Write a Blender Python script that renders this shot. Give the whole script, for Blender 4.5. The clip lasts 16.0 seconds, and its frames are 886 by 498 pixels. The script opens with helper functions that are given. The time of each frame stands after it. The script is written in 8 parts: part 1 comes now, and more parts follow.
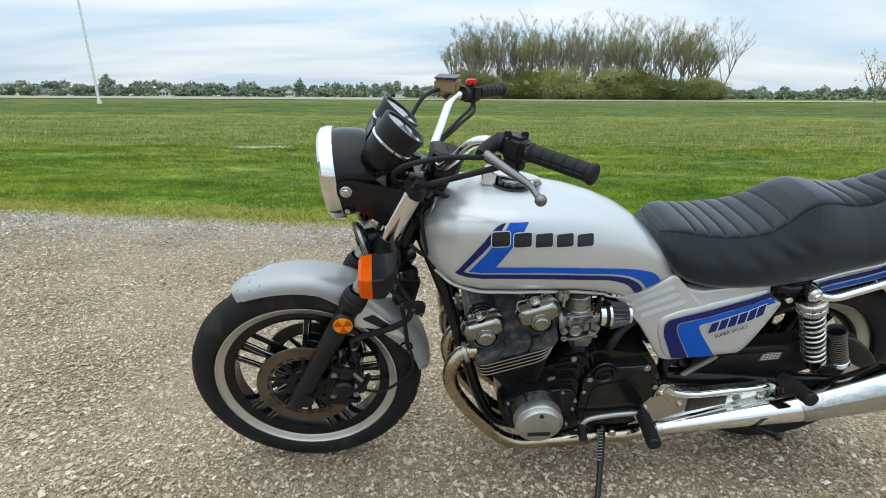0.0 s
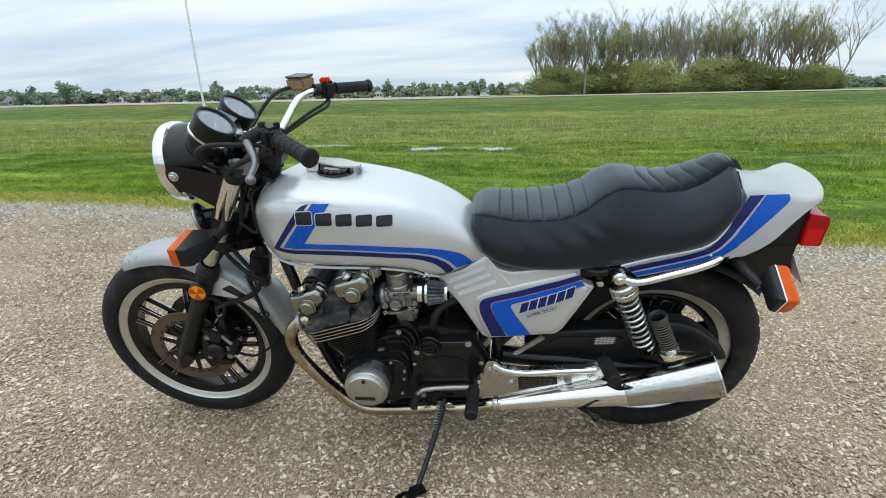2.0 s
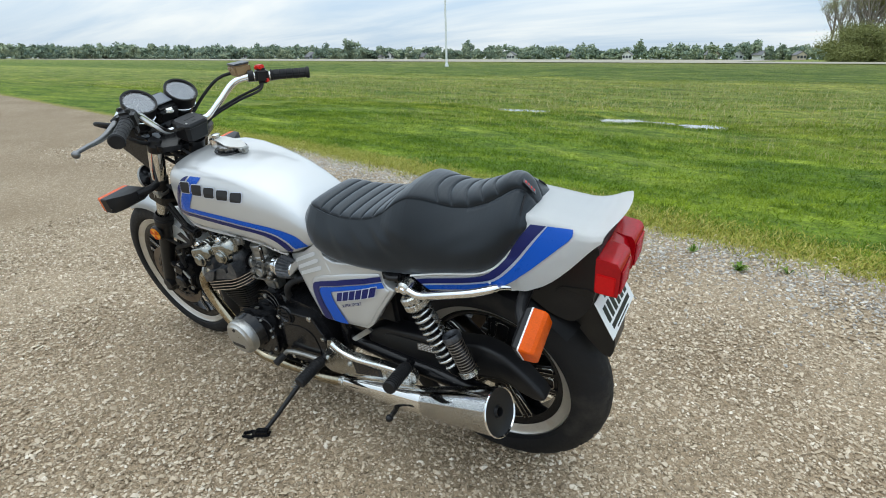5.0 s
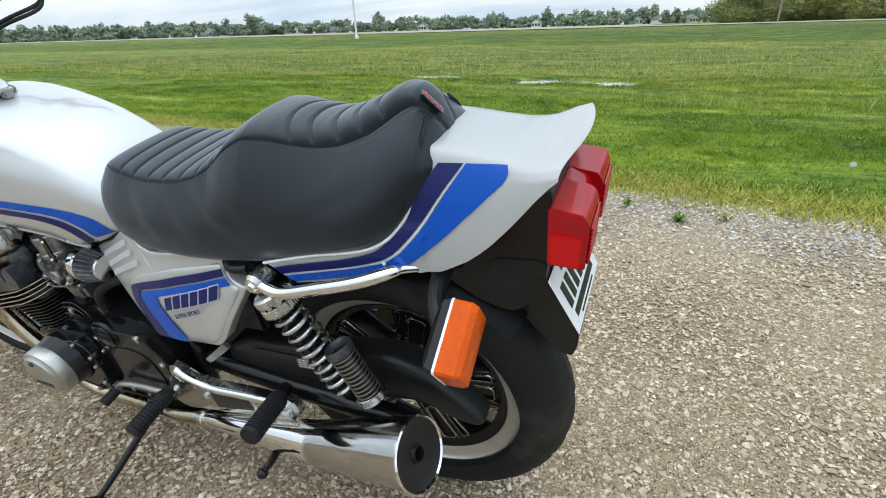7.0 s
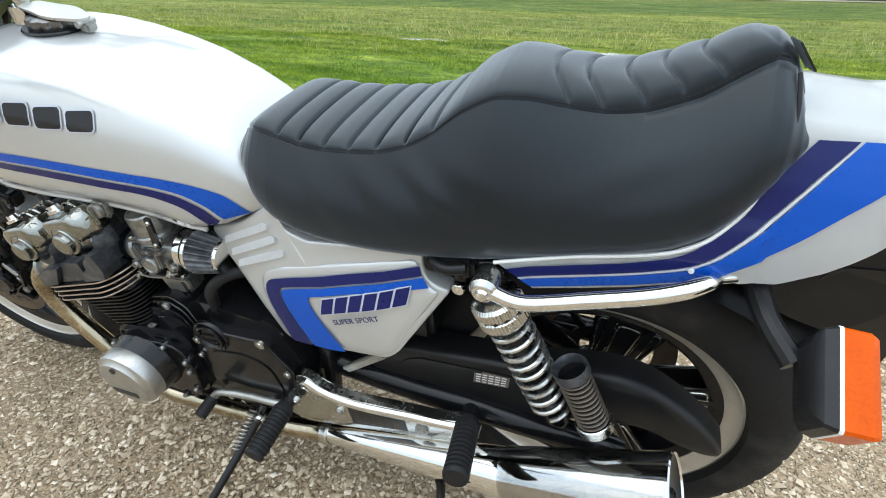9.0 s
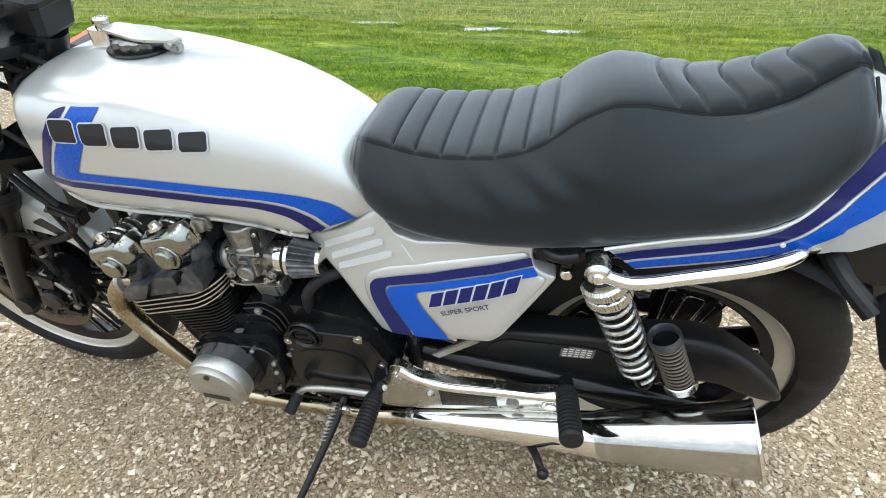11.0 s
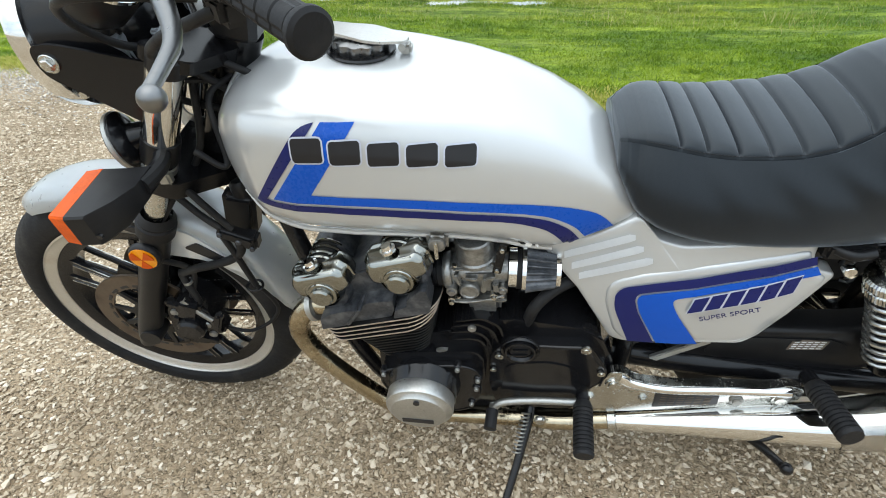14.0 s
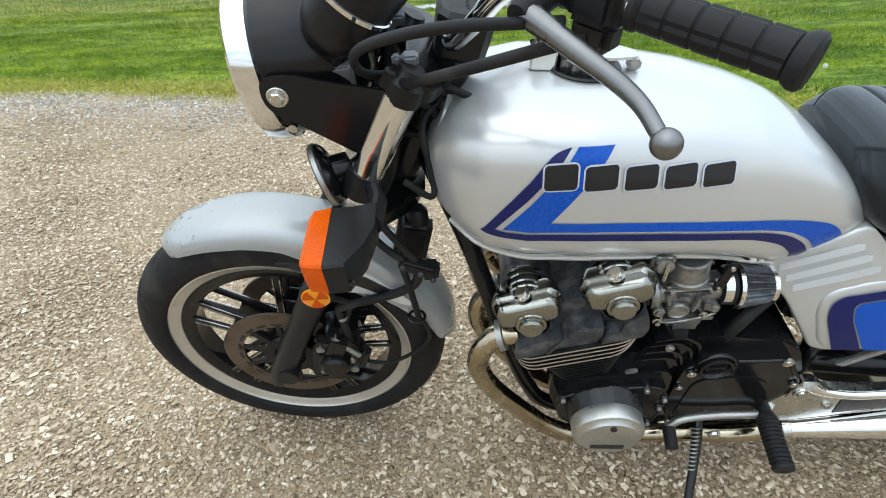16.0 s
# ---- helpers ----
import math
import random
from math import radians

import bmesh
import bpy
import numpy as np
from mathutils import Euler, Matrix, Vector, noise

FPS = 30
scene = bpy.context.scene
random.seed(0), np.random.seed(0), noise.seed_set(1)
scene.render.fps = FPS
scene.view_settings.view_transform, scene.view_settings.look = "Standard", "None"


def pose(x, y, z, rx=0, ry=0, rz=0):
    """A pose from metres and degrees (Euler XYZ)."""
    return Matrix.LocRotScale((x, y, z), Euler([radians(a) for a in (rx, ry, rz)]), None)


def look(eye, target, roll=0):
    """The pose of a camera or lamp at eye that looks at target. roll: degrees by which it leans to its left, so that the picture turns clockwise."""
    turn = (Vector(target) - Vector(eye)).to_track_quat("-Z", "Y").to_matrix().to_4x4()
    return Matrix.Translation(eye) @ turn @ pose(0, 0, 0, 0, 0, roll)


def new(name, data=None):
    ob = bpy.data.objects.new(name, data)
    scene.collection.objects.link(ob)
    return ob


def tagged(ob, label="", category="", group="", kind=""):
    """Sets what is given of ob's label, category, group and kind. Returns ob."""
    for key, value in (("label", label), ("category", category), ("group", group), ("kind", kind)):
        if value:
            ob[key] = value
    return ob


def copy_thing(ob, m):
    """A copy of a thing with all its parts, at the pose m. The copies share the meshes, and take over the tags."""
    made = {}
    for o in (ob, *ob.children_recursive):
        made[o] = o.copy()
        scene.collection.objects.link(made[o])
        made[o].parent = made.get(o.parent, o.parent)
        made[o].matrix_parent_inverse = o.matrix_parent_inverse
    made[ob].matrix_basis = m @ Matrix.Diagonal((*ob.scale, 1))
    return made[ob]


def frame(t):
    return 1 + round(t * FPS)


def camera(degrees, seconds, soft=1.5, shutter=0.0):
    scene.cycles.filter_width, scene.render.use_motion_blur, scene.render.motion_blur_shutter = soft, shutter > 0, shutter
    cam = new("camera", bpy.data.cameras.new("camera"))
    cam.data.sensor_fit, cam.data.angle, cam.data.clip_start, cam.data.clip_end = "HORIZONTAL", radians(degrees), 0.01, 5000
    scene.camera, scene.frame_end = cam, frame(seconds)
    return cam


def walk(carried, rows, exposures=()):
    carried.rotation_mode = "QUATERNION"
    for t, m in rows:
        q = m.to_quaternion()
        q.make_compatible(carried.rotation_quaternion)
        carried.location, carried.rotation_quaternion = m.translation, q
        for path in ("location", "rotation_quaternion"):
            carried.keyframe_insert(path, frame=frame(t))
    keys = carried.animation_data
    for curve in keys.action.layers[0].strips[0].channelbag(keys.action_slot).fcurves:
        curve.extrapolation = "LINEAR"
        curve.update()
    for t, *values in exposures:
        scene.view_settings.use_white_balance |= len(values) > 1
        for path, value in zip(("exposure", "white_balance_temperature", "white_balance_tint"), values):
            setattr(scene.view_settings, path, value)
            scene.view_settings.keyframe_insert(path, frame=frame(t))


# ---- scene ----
cam = camera(81.6, 16.0, soft=1.0)
METRES, EYE, TILT, LEAN, TURN = 4.2, 1.11, -16.5, -0.3, 0.0
ROWS = [
    (0.0, 0.0, 0.0, 0.0, -0.0, 0.0, -0.0),
    (0.5, 0.0433, -0.0229, -0.0093, 3.24, 0.55, -0.72),
    (1.0, 0.08, -0.0302, -0.0107, 4.87, 0.3, -0.86),
    (1.5, 0.1211, -0.0192, -0.0108, 5.69, -0.34, -0.39),
    (2.0, 0.1671, -0.0188, -0.0099, 9.21, -0.31, -1.17),
    (2.5, 0.2283, -0.031, -0.0073, 12.67, -0.47, -2.17),
    (3.0, 0.2685, -0.0159, -0.0047, 13.87, -0.78, -2.72),
    (3.5, 0.3115, -0.0004, 0.0038, 18.1, -1.07, -3.86),
    (6.0, 0.4229, 0.128, 0.0548, 38.38, -9.2, -10.64),
    (6.5, 0.3961, 0.1595, 0.0394, 30.94, -8.2, -8.7),
    (7.0, 0.3682, 0.163, 0.0199, 25.21, -8.14, -5.32),
    (7.5, 0.3384, 0.1592, -0.0043, 22.37, -10.04, -4.68),
    (8.0, 0.3156, 0.1513, -0.0037, 21.89, -10.62, -6.13),
    (8.5, 0.2855, 0.1697, 0.008, 22.4, -10.93, -7.13),
    (11.0, 0.2175, 0.134, 0.0144, 16.19, -12.69, -4.1),
    (11.5, 0.1997, 0.1207, 0.0167, 15.99, -12.3, -3.4),
    (12.0, 0.1845, 0.113, 0.0172, 16.19, -11.94, -2.75),
    (12.5, 0.165, 0.1139, 0.0165, 14.98, -12.26, -2.52),
    (13.0, 0.1424, 0.1208, 0.0189, 13.33, -13.41, -2.16),
    (13.5, 0.1241, 0.1218, 0.0205, 12.43, -14.43, -1.91),
    (14.0, 0.1051, 0.1233, 0.0183, 10.66, -14.91, -1.46),
    (14.5, 0.0799, 0.1234, 0.0159, 8.35, -15.27, -0.56),
    (15.0, 0.0612, 0.1201, 0.0164, 6.96, -15.1, 0.06),
    (15.5, 0.0425, 0.1122, 0.0193, 6.68, -14.76, 0.75),
    (16.0, 0.0147, 0.1217, 0.0242, 6.7, -14.65, 1.06),
]
walk(cam, [(t, pose(0, 0, EYE, TILT, LEAN, TURN) @ pose(METRES * x, METRES * y, METRES * z, 90 + pitch, roll, yaw)) for t, x, y, z, yaw, pitch, roll in ROWS],
     exposures=[(0, -0.14, 6500, 7), (3.5, -0.14, 6500, 7), (6, -0.11, 6480, 8), (8.5, 0.27, 6560, 8), (11, 0.45, 6730, 8), (13, 0.39, 6730, 8), (16, 0.20, 6620, 8)])

# ---- world, sun ----
SUN_EL, SUN_AZ = 70.0, 215.0
world = bpy.data.worlds.new("overcast_sky")
scene.world = world
world.use_nodes = True
wn, wl = world.node_tree.nodes, world.node_tree.links
wn.clear()
w_out, w_bg = wn.new("ShaderNodeOutputWorld"), wn.new("ShaderNodeBackground")
w_sky = wn.new("ShaderNodeTexSky")
w_sky.sky_type, w_sky.sun_disc = "NISHITA", False
w_sky.sun_elevation, w_sky.sun_rotation = radians(SUN_EL), radians(SUN_AZ)
w_sky.air_density, w_sky.dust_density, w_sky.ozone_density = 1.0, 2.0, 1.2
w_co, w_sep = wn.new("ShaderNodeTexCoord"), wn.new("ShaderNodeSeparateXYZ")
w_max, w_dx, w_dy, w_cmb = wn.new("ShaderNodeMath"), wn.new("ShaderNodeMath"), wn.new("ShaderNodeMath"), wn.new("ShaderNodeCombineXYZ")
w_max.operation, w_dx.operation, w_dy.operation = "ADD", "DIVIDE", "DIVIDE"
w_max.inputs[1].default_value = 0.16
wl.new(w_co.outputs["Generated"], w_sep.inputs[0])
wl.new(w_sep.outputs["Z"], w_max.inputs[0])
wl.new(w_sep.outputs["X"], w_dx.inputs[0]); wl.new(w_max.outputs[0], w_dx.inputs[1])
wl.new(w_sep.outputs["Y"], w_dy.inputs[0]); wl.new(w_max.outputs[0], w_dy.inputs[1])
wl.new(w_dx.outputs[0], w_cmb.inputs[0]); wl.new(w_dy.outputs[0], w_cmb.inputs[1])
w_map = wn.new("ShaderNodeMapping")
w_map.inputs["Scale"].default_value = (0.42, 1.15, 1.0)
w_map.inputs["Rotation"].default_value = (0, 0, radians(8))
w_map.inputs["Location"].default_value = (0.3, 0.9, 0)
wl.new(w_cmb.outputs[0], w_map.inputs[0])
w_noise = wn.new("ShaderNodeTexNoise")
w_noise.inputs["Scale"].default_value, w_noise.inputs["Detail"].default_value, w_noise.inputs["Roughness"].default_value = 1.0, 7, 0.55
w_noise.inputs["Distortion"].default_value = 0.4
wl.new(w_map.outputs[0], w_noise.inputs["Vector"])
w_ramp = wn.new("ShaderNodeValToRGB")
w_ramp.color_ramp.elements[0].position, w_ramp.color_ramp.elements[0].color = 0.38, (0.16, 0.16, 0.16, 1)
w_ramp.color_ramp.elements[1].position, w_ramp.color_ramp.elements[1].color = 0.66, (1, 1, 1, 1)
wl.new(w_noise.outputs[0], w_ramp.inputs[0])
w_mix = wn.new("ShaderNodeMix")
w_mix.data_type = "RGBA"
w_mix.inputs["B"].default_value = (8.1, 8.55, 8.75, 1)
wl.new(w_ramp.outputs[0], w_mix.inputs["Factor"])
w_haze = wn.new("ShaderNodeMix")
w_haze.data_type = "RGBA"
w_haze.inputs["Factor"].default_value = 0.75
w_haze.inputs["B"].default_value = (5.1, 6.8, 8.9, 1)
wl.new(w_sky.outputs[0], w_haze.inputs["A"])
wl.new(w_haze.outputs["Result"], w_mix.inputs["A"])
wl.new(w_mix.outputs["Result"], w_bg.inputs["Color"])
w_up = wn.new("ShaderNodeMapRange")
w_up.inputs["From Min"].default_value, w_up.inputs["From Max"].default_value = 0.0, 1.0
w_up.inputs["To Min"].default_value, w_up.inputs["To Max"].default_value = 0.116, 0.250
wl.new(w_sep.outputs["Z"], w_up.inputs["Value"])
wl.new(w_up.outputs[0], w_bg.inputs["Strength"])
wl.new(w_bg.outputs[0], w_out.inputs[0])

sun_data = bpy.data.lights.new("sun", "SUN")
sun_data.energy, sun_data.angle, sun_data.color = 0.6, radians(70), (1.0, 0.98, 0.92)
sun = new("sun", sun_data)
az, el = radians(SUN_AZ), radians(SUN_EL)
sun.matrix_world = look((30 * math.sin(az) * math.cos(el), 30 * math.cos(az) * math.cos(el), 30 * math.sin(el)), (0, 0, 0))

# ---- materials ----
def nodes_of(name):
    m = bpy.data.materials.new(name)
    m.use_nodes = True
    n, l = m.node_tree.nodes, m.node_tree.links
    return m, n, l, n["Principled BSDF"]


def surface(name, color, rough=0.5, metal=0.0, vary=0.12, scale=6.0, fine=90.0, bump=0.0, bump_scale=200.0, coat=0.0, spec=0.5,
            stain=None, stain_at=0.6, rough_vary=0.12, trans=0.0, ior=1.45, random=0.0):
    """A worn, two-scale surface: broad mottling, fine grain, optional stain colour, bump."""
    m, n, l, p = nodes_of(name)
    co = n.new("ShaderNodeTexCoord")
    big, small = n.new("ShaderNodeTexNoise"), n.new("ShaderNodeTexNoise")
    big.inputs["Scale"].default_value, big.inputs["Detail"].default_value = scale, 5
    small.inputs["Scale"].default_value, small.inputs["Detail"].default_value = fine, 3
    l.new(co.outputs["Object"], big.inputs["Vector"]); l.new(co.outputs["Object"], small.inputs["Vector"])
    add = n.new("ShaderNodeMath"); add.operation = "ADD"
    l.new(big.outputs[0], add.inputs[0]); l.new(small.outputs[0], add.inputs[1])
    last = add
    if random:
        info = n.new("ShaderNodeObjectInfo")
        r1 = n.new("ShaderNodeMath"); r1.operation = "MULTIPLY_ADD"
        r1.inputs[1].default_value, r1.inputs[2].default_value = random, -0.5 * random
        l.new(info.outputs["Random"], r1.inputs[0])
        r2 = n.new("ShaderNodeMath"); r2.operation = "ADD"
        l.new(add.outputs[0], r2.inputs[0]); l.new(r1.outputs[0], r2.inputs[1])
        last = r2
    rng = n.new("ShaderNodeMapRange")
    rng.inputs["From Min"].default_value, rng.inputs["From Max"].default_value = 0.6, 1.4
    rng.inputs["To Min"].default_value, rng.inputs["To Max"].default_value = 1 - vary, 1 + vary
    l.new(last.outputs[0], rng.inputs["Value"])
    mul = n.new("ShaderNodeMix"); mul.data_type, mul.blend_type = "RGBA", "MULTIPLY"
    mul.inputs["Factor"].default_value = 1.0
    mul.inputs["A"].default_value = (*color, 1)
    l.new(rng.outputs[0], mul.inputs["B"])
    out = mul.outputs["Result"]
    if stain:
        st = n.new("ShaderNodeMapRange")
        st.inputs["From Min"].default_value, st.inputs["From Max"].default_value = stain_at - 0.05, stain_at + 0.22
        l.new(big.outputs[0], st.inputs["Value"])
        mx = n.new("ShaderNodeMix"); mx.data_type = "RGBA"
        mx.inputs["B"].default_value = (*stain, 1)
        l.new(st.outputs[0], mx.inputs["Factor"]); l.new(out, mx.inputs["A"])
        out = mx.outputs["Result"]
    l.new(out, p.inputs["Base Color"])
    rr = n.new("ShaderNodeMapRange")
    rr.inputs["From Min"].default_value, rr.inputs["From Max"].default_value = 0.6, 1.4
    rr.inputs["To Min"].default_value, rr.inputs["To Max"].default_value = max(0.02, rough * (1 - rough_vary * 2)), min(1, rough * (1 + rough_vary * 2))
    l.new(add.outputs[0], rr.inputs["Value"]); l.new(rr.outputs[0], p.inputs["Roughness"])
    p.inputs["Metallic"].default_value, p.inputs["Specular IOR Level"].default_value = metal, spec
    p.inputs["Coat Weight"].default_value, p.inputs["Coat Roughness"].default_value = coat, 0.06
    p.inputs["Transmission Weight"].default_value, p.inputs["IOR"].default_value = trans, ior
    if bump:
        tex = n.new("ShaderNodeTexNoise")
        tex.inputs["Scale"].default_value, tex.inputs["Detail"].default_value = bump_scale, 4
        l.new(co.outputs["Object"], tex.inputs["Vector"])
        b = n.new("ShaderNodeBump")
        b.inputs["Strength"].default_value, b.inputs["Distance"].default_value = bump, 0.002
        l.new(tex.outputs[0], b.inputs["Height"]); l.new(b.outputs[0], p.inputs["Normal"])
    return m


M_SILVER = surface("silver_pearl_paint", (0.560, 0.568, 0.565), 0.32, 0.45, 0.012, 3, 9, coat=0.9, rough_vary=0.02)
# silver paint again, made lighter: the tail's brighter light sits in the colour
M_SILVER_LIT = surface("lit_silver_plastic", (0.80, 0.81, 0.80), 0.30, 0.12, 0.012, 3, 9, coat=0.9, rough_vary=0.02)
M_SILVER_FLAT = surface("silver_fender_paint", (0.72, 0.745, 0.755), 0.28, 0.38, 0.01, 4, 60, coat=0.6, rough_vary=0.02)
M_NAVY = surface("navy_decal", (0.007, 0.012, 0.100), 0.32, 0.0, 0.08, 8, 200, coat=0.15, spec=0.3)
M_BLUE = surface("bright_blue_decal", (0.0, 0.078, 0.46), 0.30, 0.0, 0.05, 8, 200, coat=0.15, spec=0.3)
M_PALE = surface("pale_pinstripe", (0.55, 0.58, 0.66), 0.4, 0.0, 0.04)
M_BLACKINK = surface("black_decal", (0.012, 0.012, 0.014), 0.35, 0.0, 0.1)
M_CHROME = surface("chrome", (0.82, 0.82, 0.81), 0.07, 1.0, 0.04, 9, 120, rough_vary=0.4, bump=0.02, bump_scale=60)
M_ALU = surface("polished_alloy", (0.58, 0.58, 0.55), 0.22, 1.0, 0.10, 14, 180, rough_vary=0.3, stain=(0.40, 0.38, 0.34), stain_at=0.62)
M_LEVER = surface("dull_lever_alloy", (0.21, 0.21, 0.21), 0.34, 1.0, 0.12, 20, 160, rough_vary=0.2)
M_ALU_DULL = surface("cast_alloy", (0.42, 0.42, 0.40), 0.42, 0.85, 0.2, 18, 160, bump=0.15, bump_scale=350, stain=(0.20, 0.18, 0.15), stain_at=0.56)
M_CAP = surface("brushed_cap_alloy", (0.50, 0.50, 0.48), 0.34, 0.9, 0.15, 14, 220, stain=(0.36, 0.35, 0.32), stain_at=0.62)
M_RIM = surface("brushed_rim_alloy", (0.66, 0.65, 0.62), 0.34, 0.85, 0.1, 10, 250, stain=(0.45, 0.37, 0.27), stain_at=0.66)
M_ENGINE = surface("black_engine_enamel", (0.008, 0.008, 0.009), 0.15, 0.0, 0.3, 12, 160, bump=0.06, bump_scale=90, stain=(0.020, 0.019, 0.017), stain_at=0.62, spec=0.42)
M_FIN = surface("black_fin_enamel", (0.010, 0.010, 0.010), 0.42, 0.0, 0.3, 14, 160, bump=0.12, bump_scale=300, stain=(0.05, 0.047, 0.042), stain_at=0.60, spec=0.35)
M_HEAD = surface("grey_head_alloy", (0.062, 0.066, 0.074), 0.36, 0.40, 0.5, 38, 200, bump=0.25, bump_scale=220, stain=(0.17, 0.172, 0.178), stain_at=0.53)
M_FINEDGE = surface("worn_grey_fins", (0.24, 0.20, 0.165), 0.36, 0.65, 0.3, 16, 160, bump=0.1, bump_scale=300, stain=(0.17, 0.15, 0.12), stain_at=0.60)
M_FINBARE = surface("bare_fin_edges", (0.52, 0.43, 0.35), 0.42, 0.55, 0.25, 30, 160, stain=(0.26, 0.19, 0.14), stain_at=0.58)
M_CAMALU = surface("buffed_cam_alloy", (0.31, 0.312, 0.285), 0.13, 1.0, 0.08, 20, 160, rough_vary=0.25, bump=0.04, bump_scale=40)
M_AMBERDK = surface("dark_amber_facet", (0.55, 0.075, 0.003), 0.2, 0.0, 0.1, 60, 300, spec=0.25)
M_FRAME = surface("gloss_black_frame", (0.007, 0.007, 0.008), 0.20, 0.0, 0.3, 12, 120, stain=(0.016, 0.015, 0.014), stain_at=0.66, spec=0.4)
M_PLASTIC = surface("black_plastic", (0.010, 0.010, 0.011), 0.36, 0.0, 0.25, 10, 200, bump=0.08, bump_scale=500, stain=(0.022, 0.021, 0.020), stain_at=0.62, spec=0.35)
M_RUBBER = surface("black_rubber", (0.013, 0.013, 0.014), 0.58, 0.0, 0.3, 12, 200, bump=0.12, bump_scale=400, stain=(0.05, 0.047, 0.042), stain_at=0.6, spec=0.3)
M_TYRE = surface("tyre_rubber", (0.011, 0.011, 0.012), 0.68, 0.0, 0.3, 9, 150, bump=0.25, bump_scale=260, stain=(0.055, 0.05, 0.042), stain_at=0.6, spec=0.3)
M_VINYL = surface("black_seat_vinyl", (0.0080, 0.0092, 0.0115), 0.36, 0.0, 0.2, 7, 260, bump=0.08, bump_scale=900, spec=0.40)
vinyl = M_VINYL.node_tree.nodes["Principled BSDF"]
vinyl.inputs["Specular Tint"].default_value = (0.84, 0.94, 1.0, 1)
vinyl.inputs["Sheen Weight"].default_value, vinyl.inputs["Sheen Roughness"].default_value = 0.30, 0.45
vinyl.inputs["Sheen Tint"].default_value = (0.80, 0.90, 1.0, 1)
M_THREAD = surface("seat_thread", (0.012, 0.012, 0.014), 0.7, 0.0, 0.1)
M_DISC = surface("brown_brake_disc", (0.16, 0.125, 0.095), 0.42, 0.75, 0.25, 14, 200, stain=(0.075, 0.055, 0.04), stain_at=0.55)
M_HEADER = surface("heat_tinted_chrome", (0.46, 0.40, 0.29), 0.2, 1.0, 0.2, 8, 90, rough_vary=0.4, stain=(0.20, 0.15, 0.09), stain_at=0.58)
M_AMBER = surface("amber_lens", (0.62, 0.085, 0.003), 0.22, 0.0, 0.18, 40, 300, coat=0.0, bump=0.25, bump_scale=220, spec=0.16)
M_AMBER2 = surface("amber_reflector", (0.85, 0.30, 0.008), 0.18, 0.0, 0.1, 60, 300, coat=0.1, bump=0.4, bump_scale=700)
M_RED = surface("red_lens", (0.38, 0.003, 0.008), 0.16, 0.0, 0.2, 20, 200, coat=0.12, spec=0.35, bump=0.08, bump_scale=160)
M_REDLIT = surface("red_reflector", (0.62, 0.008, 0.010), 0.14, 0.0, 0.15, 30, 300, spec=0.3, bump=0.2, bump_scale=600)
M_REDSW = surface("red_switch", (0.65, 0.02, 0.015), 0.4, 0.0, 0.05)
M_TAN = surface("tan_fluid_tank", (0.30, 0.20, 0.10), 0.3, 0.0, 0.1, 30, 200, coat=0.3)
M_WHITE = surface("plate_white", (0.80, 0.81, 0.81), 0.35, 0.0, 0.05)
# grey raised so the dials carry the sky's glare on their glass
M_DIAL = surface("dial_face", (0.20, 0.215, 0.235), 0.5, 0.0, 0.06)
M_SPRING = surface("bright_spring_steel", (0.60, 0.60, 0.58), 0.24, 0.9, 0.10, 20, 100, stain=(0.40, 0.38, 0.34), stain_at=0.64)
M_GLASS = surface("clear_glass", (0.95, 0.96, 0.97), 0.03, 0.0, 0.0, trans=1.0, ior=1.45, rough_vary=0)
M_LAMPGLASS = surface("headlamp_glass", (0.85, 0.88, 0.9), 0.06, 0.0, 0.02, coat=0.8, trans=0.6, rough_vary=0)
M_CARB = surface("dull_carb_alloy", (0.34, 0.34, 0.33), 0.34, 0.8, 0.35, 40, 200, bump=0.12, bump_scale=300, stain=(0.13, 0.12, 0.10), stain_at=0.54)
# ---- mesh tools ----
def finish(bm, name, material, angle=38.0):
    bmesh.ops.recalc_face_normals(bm, faces=bm.faces)
    lim = radians(angle)
    for e in bm.edges:
        if len(e.link_faces) == 2 and e.calc_face_angle(0) > lim:
            e.smooth = False
    for f in bm.faces:
        f.smooth = True
    me = bpy.data.meshes.new(name)
    bm.to_mesh(me); bm.free()
    me.materials.append(material)
    return me


def part(name, bm, material, parent, label="", m=None, angle=38.0):
    ob = new(name, finish(bm, name, material, angle))
    ob.parent = parent
    if m is not None:
        ob.matrix_basis = m
    return tagged(ob, label) if label else ob


def thing(name, bm, material, label, category, group="", m=None, kind="", angle=38.0):
    ob = new(name, finish(bm, name, material, angle))
    if m is not None:
        ob.matrix_basis = m
    return tagged(ob, label, category, group, kind)


def empty(name, m, label, category, group="", kind=""):
    ob = new(name)
    ob.empty_display_size = 0.1
    ob.matrix_basis = m
    return tagged(ob, label, category, group, kind)


def curve_pts(pts, n=6):
    """Catmull-Rom through the points."""
    p = [Vector(q) for q in pts]
    if len(p) < 3:
        return p
    p = [p[0] * 2 - p[1]] + p + [p[-1] * 2 - p[-2]]
    out = []
    for i in range(1, len(p) - 2):
        a, b, c, d = p[i - 1:i + 3]
        for k in range(n):
            t = k / n
            out.append(0.5 * (2 * b + (c - a) * t + (2 * a - 5 * b + 4 * c - d) * t * t + (3 * b - a - 3 * c + d) * t ** 3))
    return out + [p[-2]]


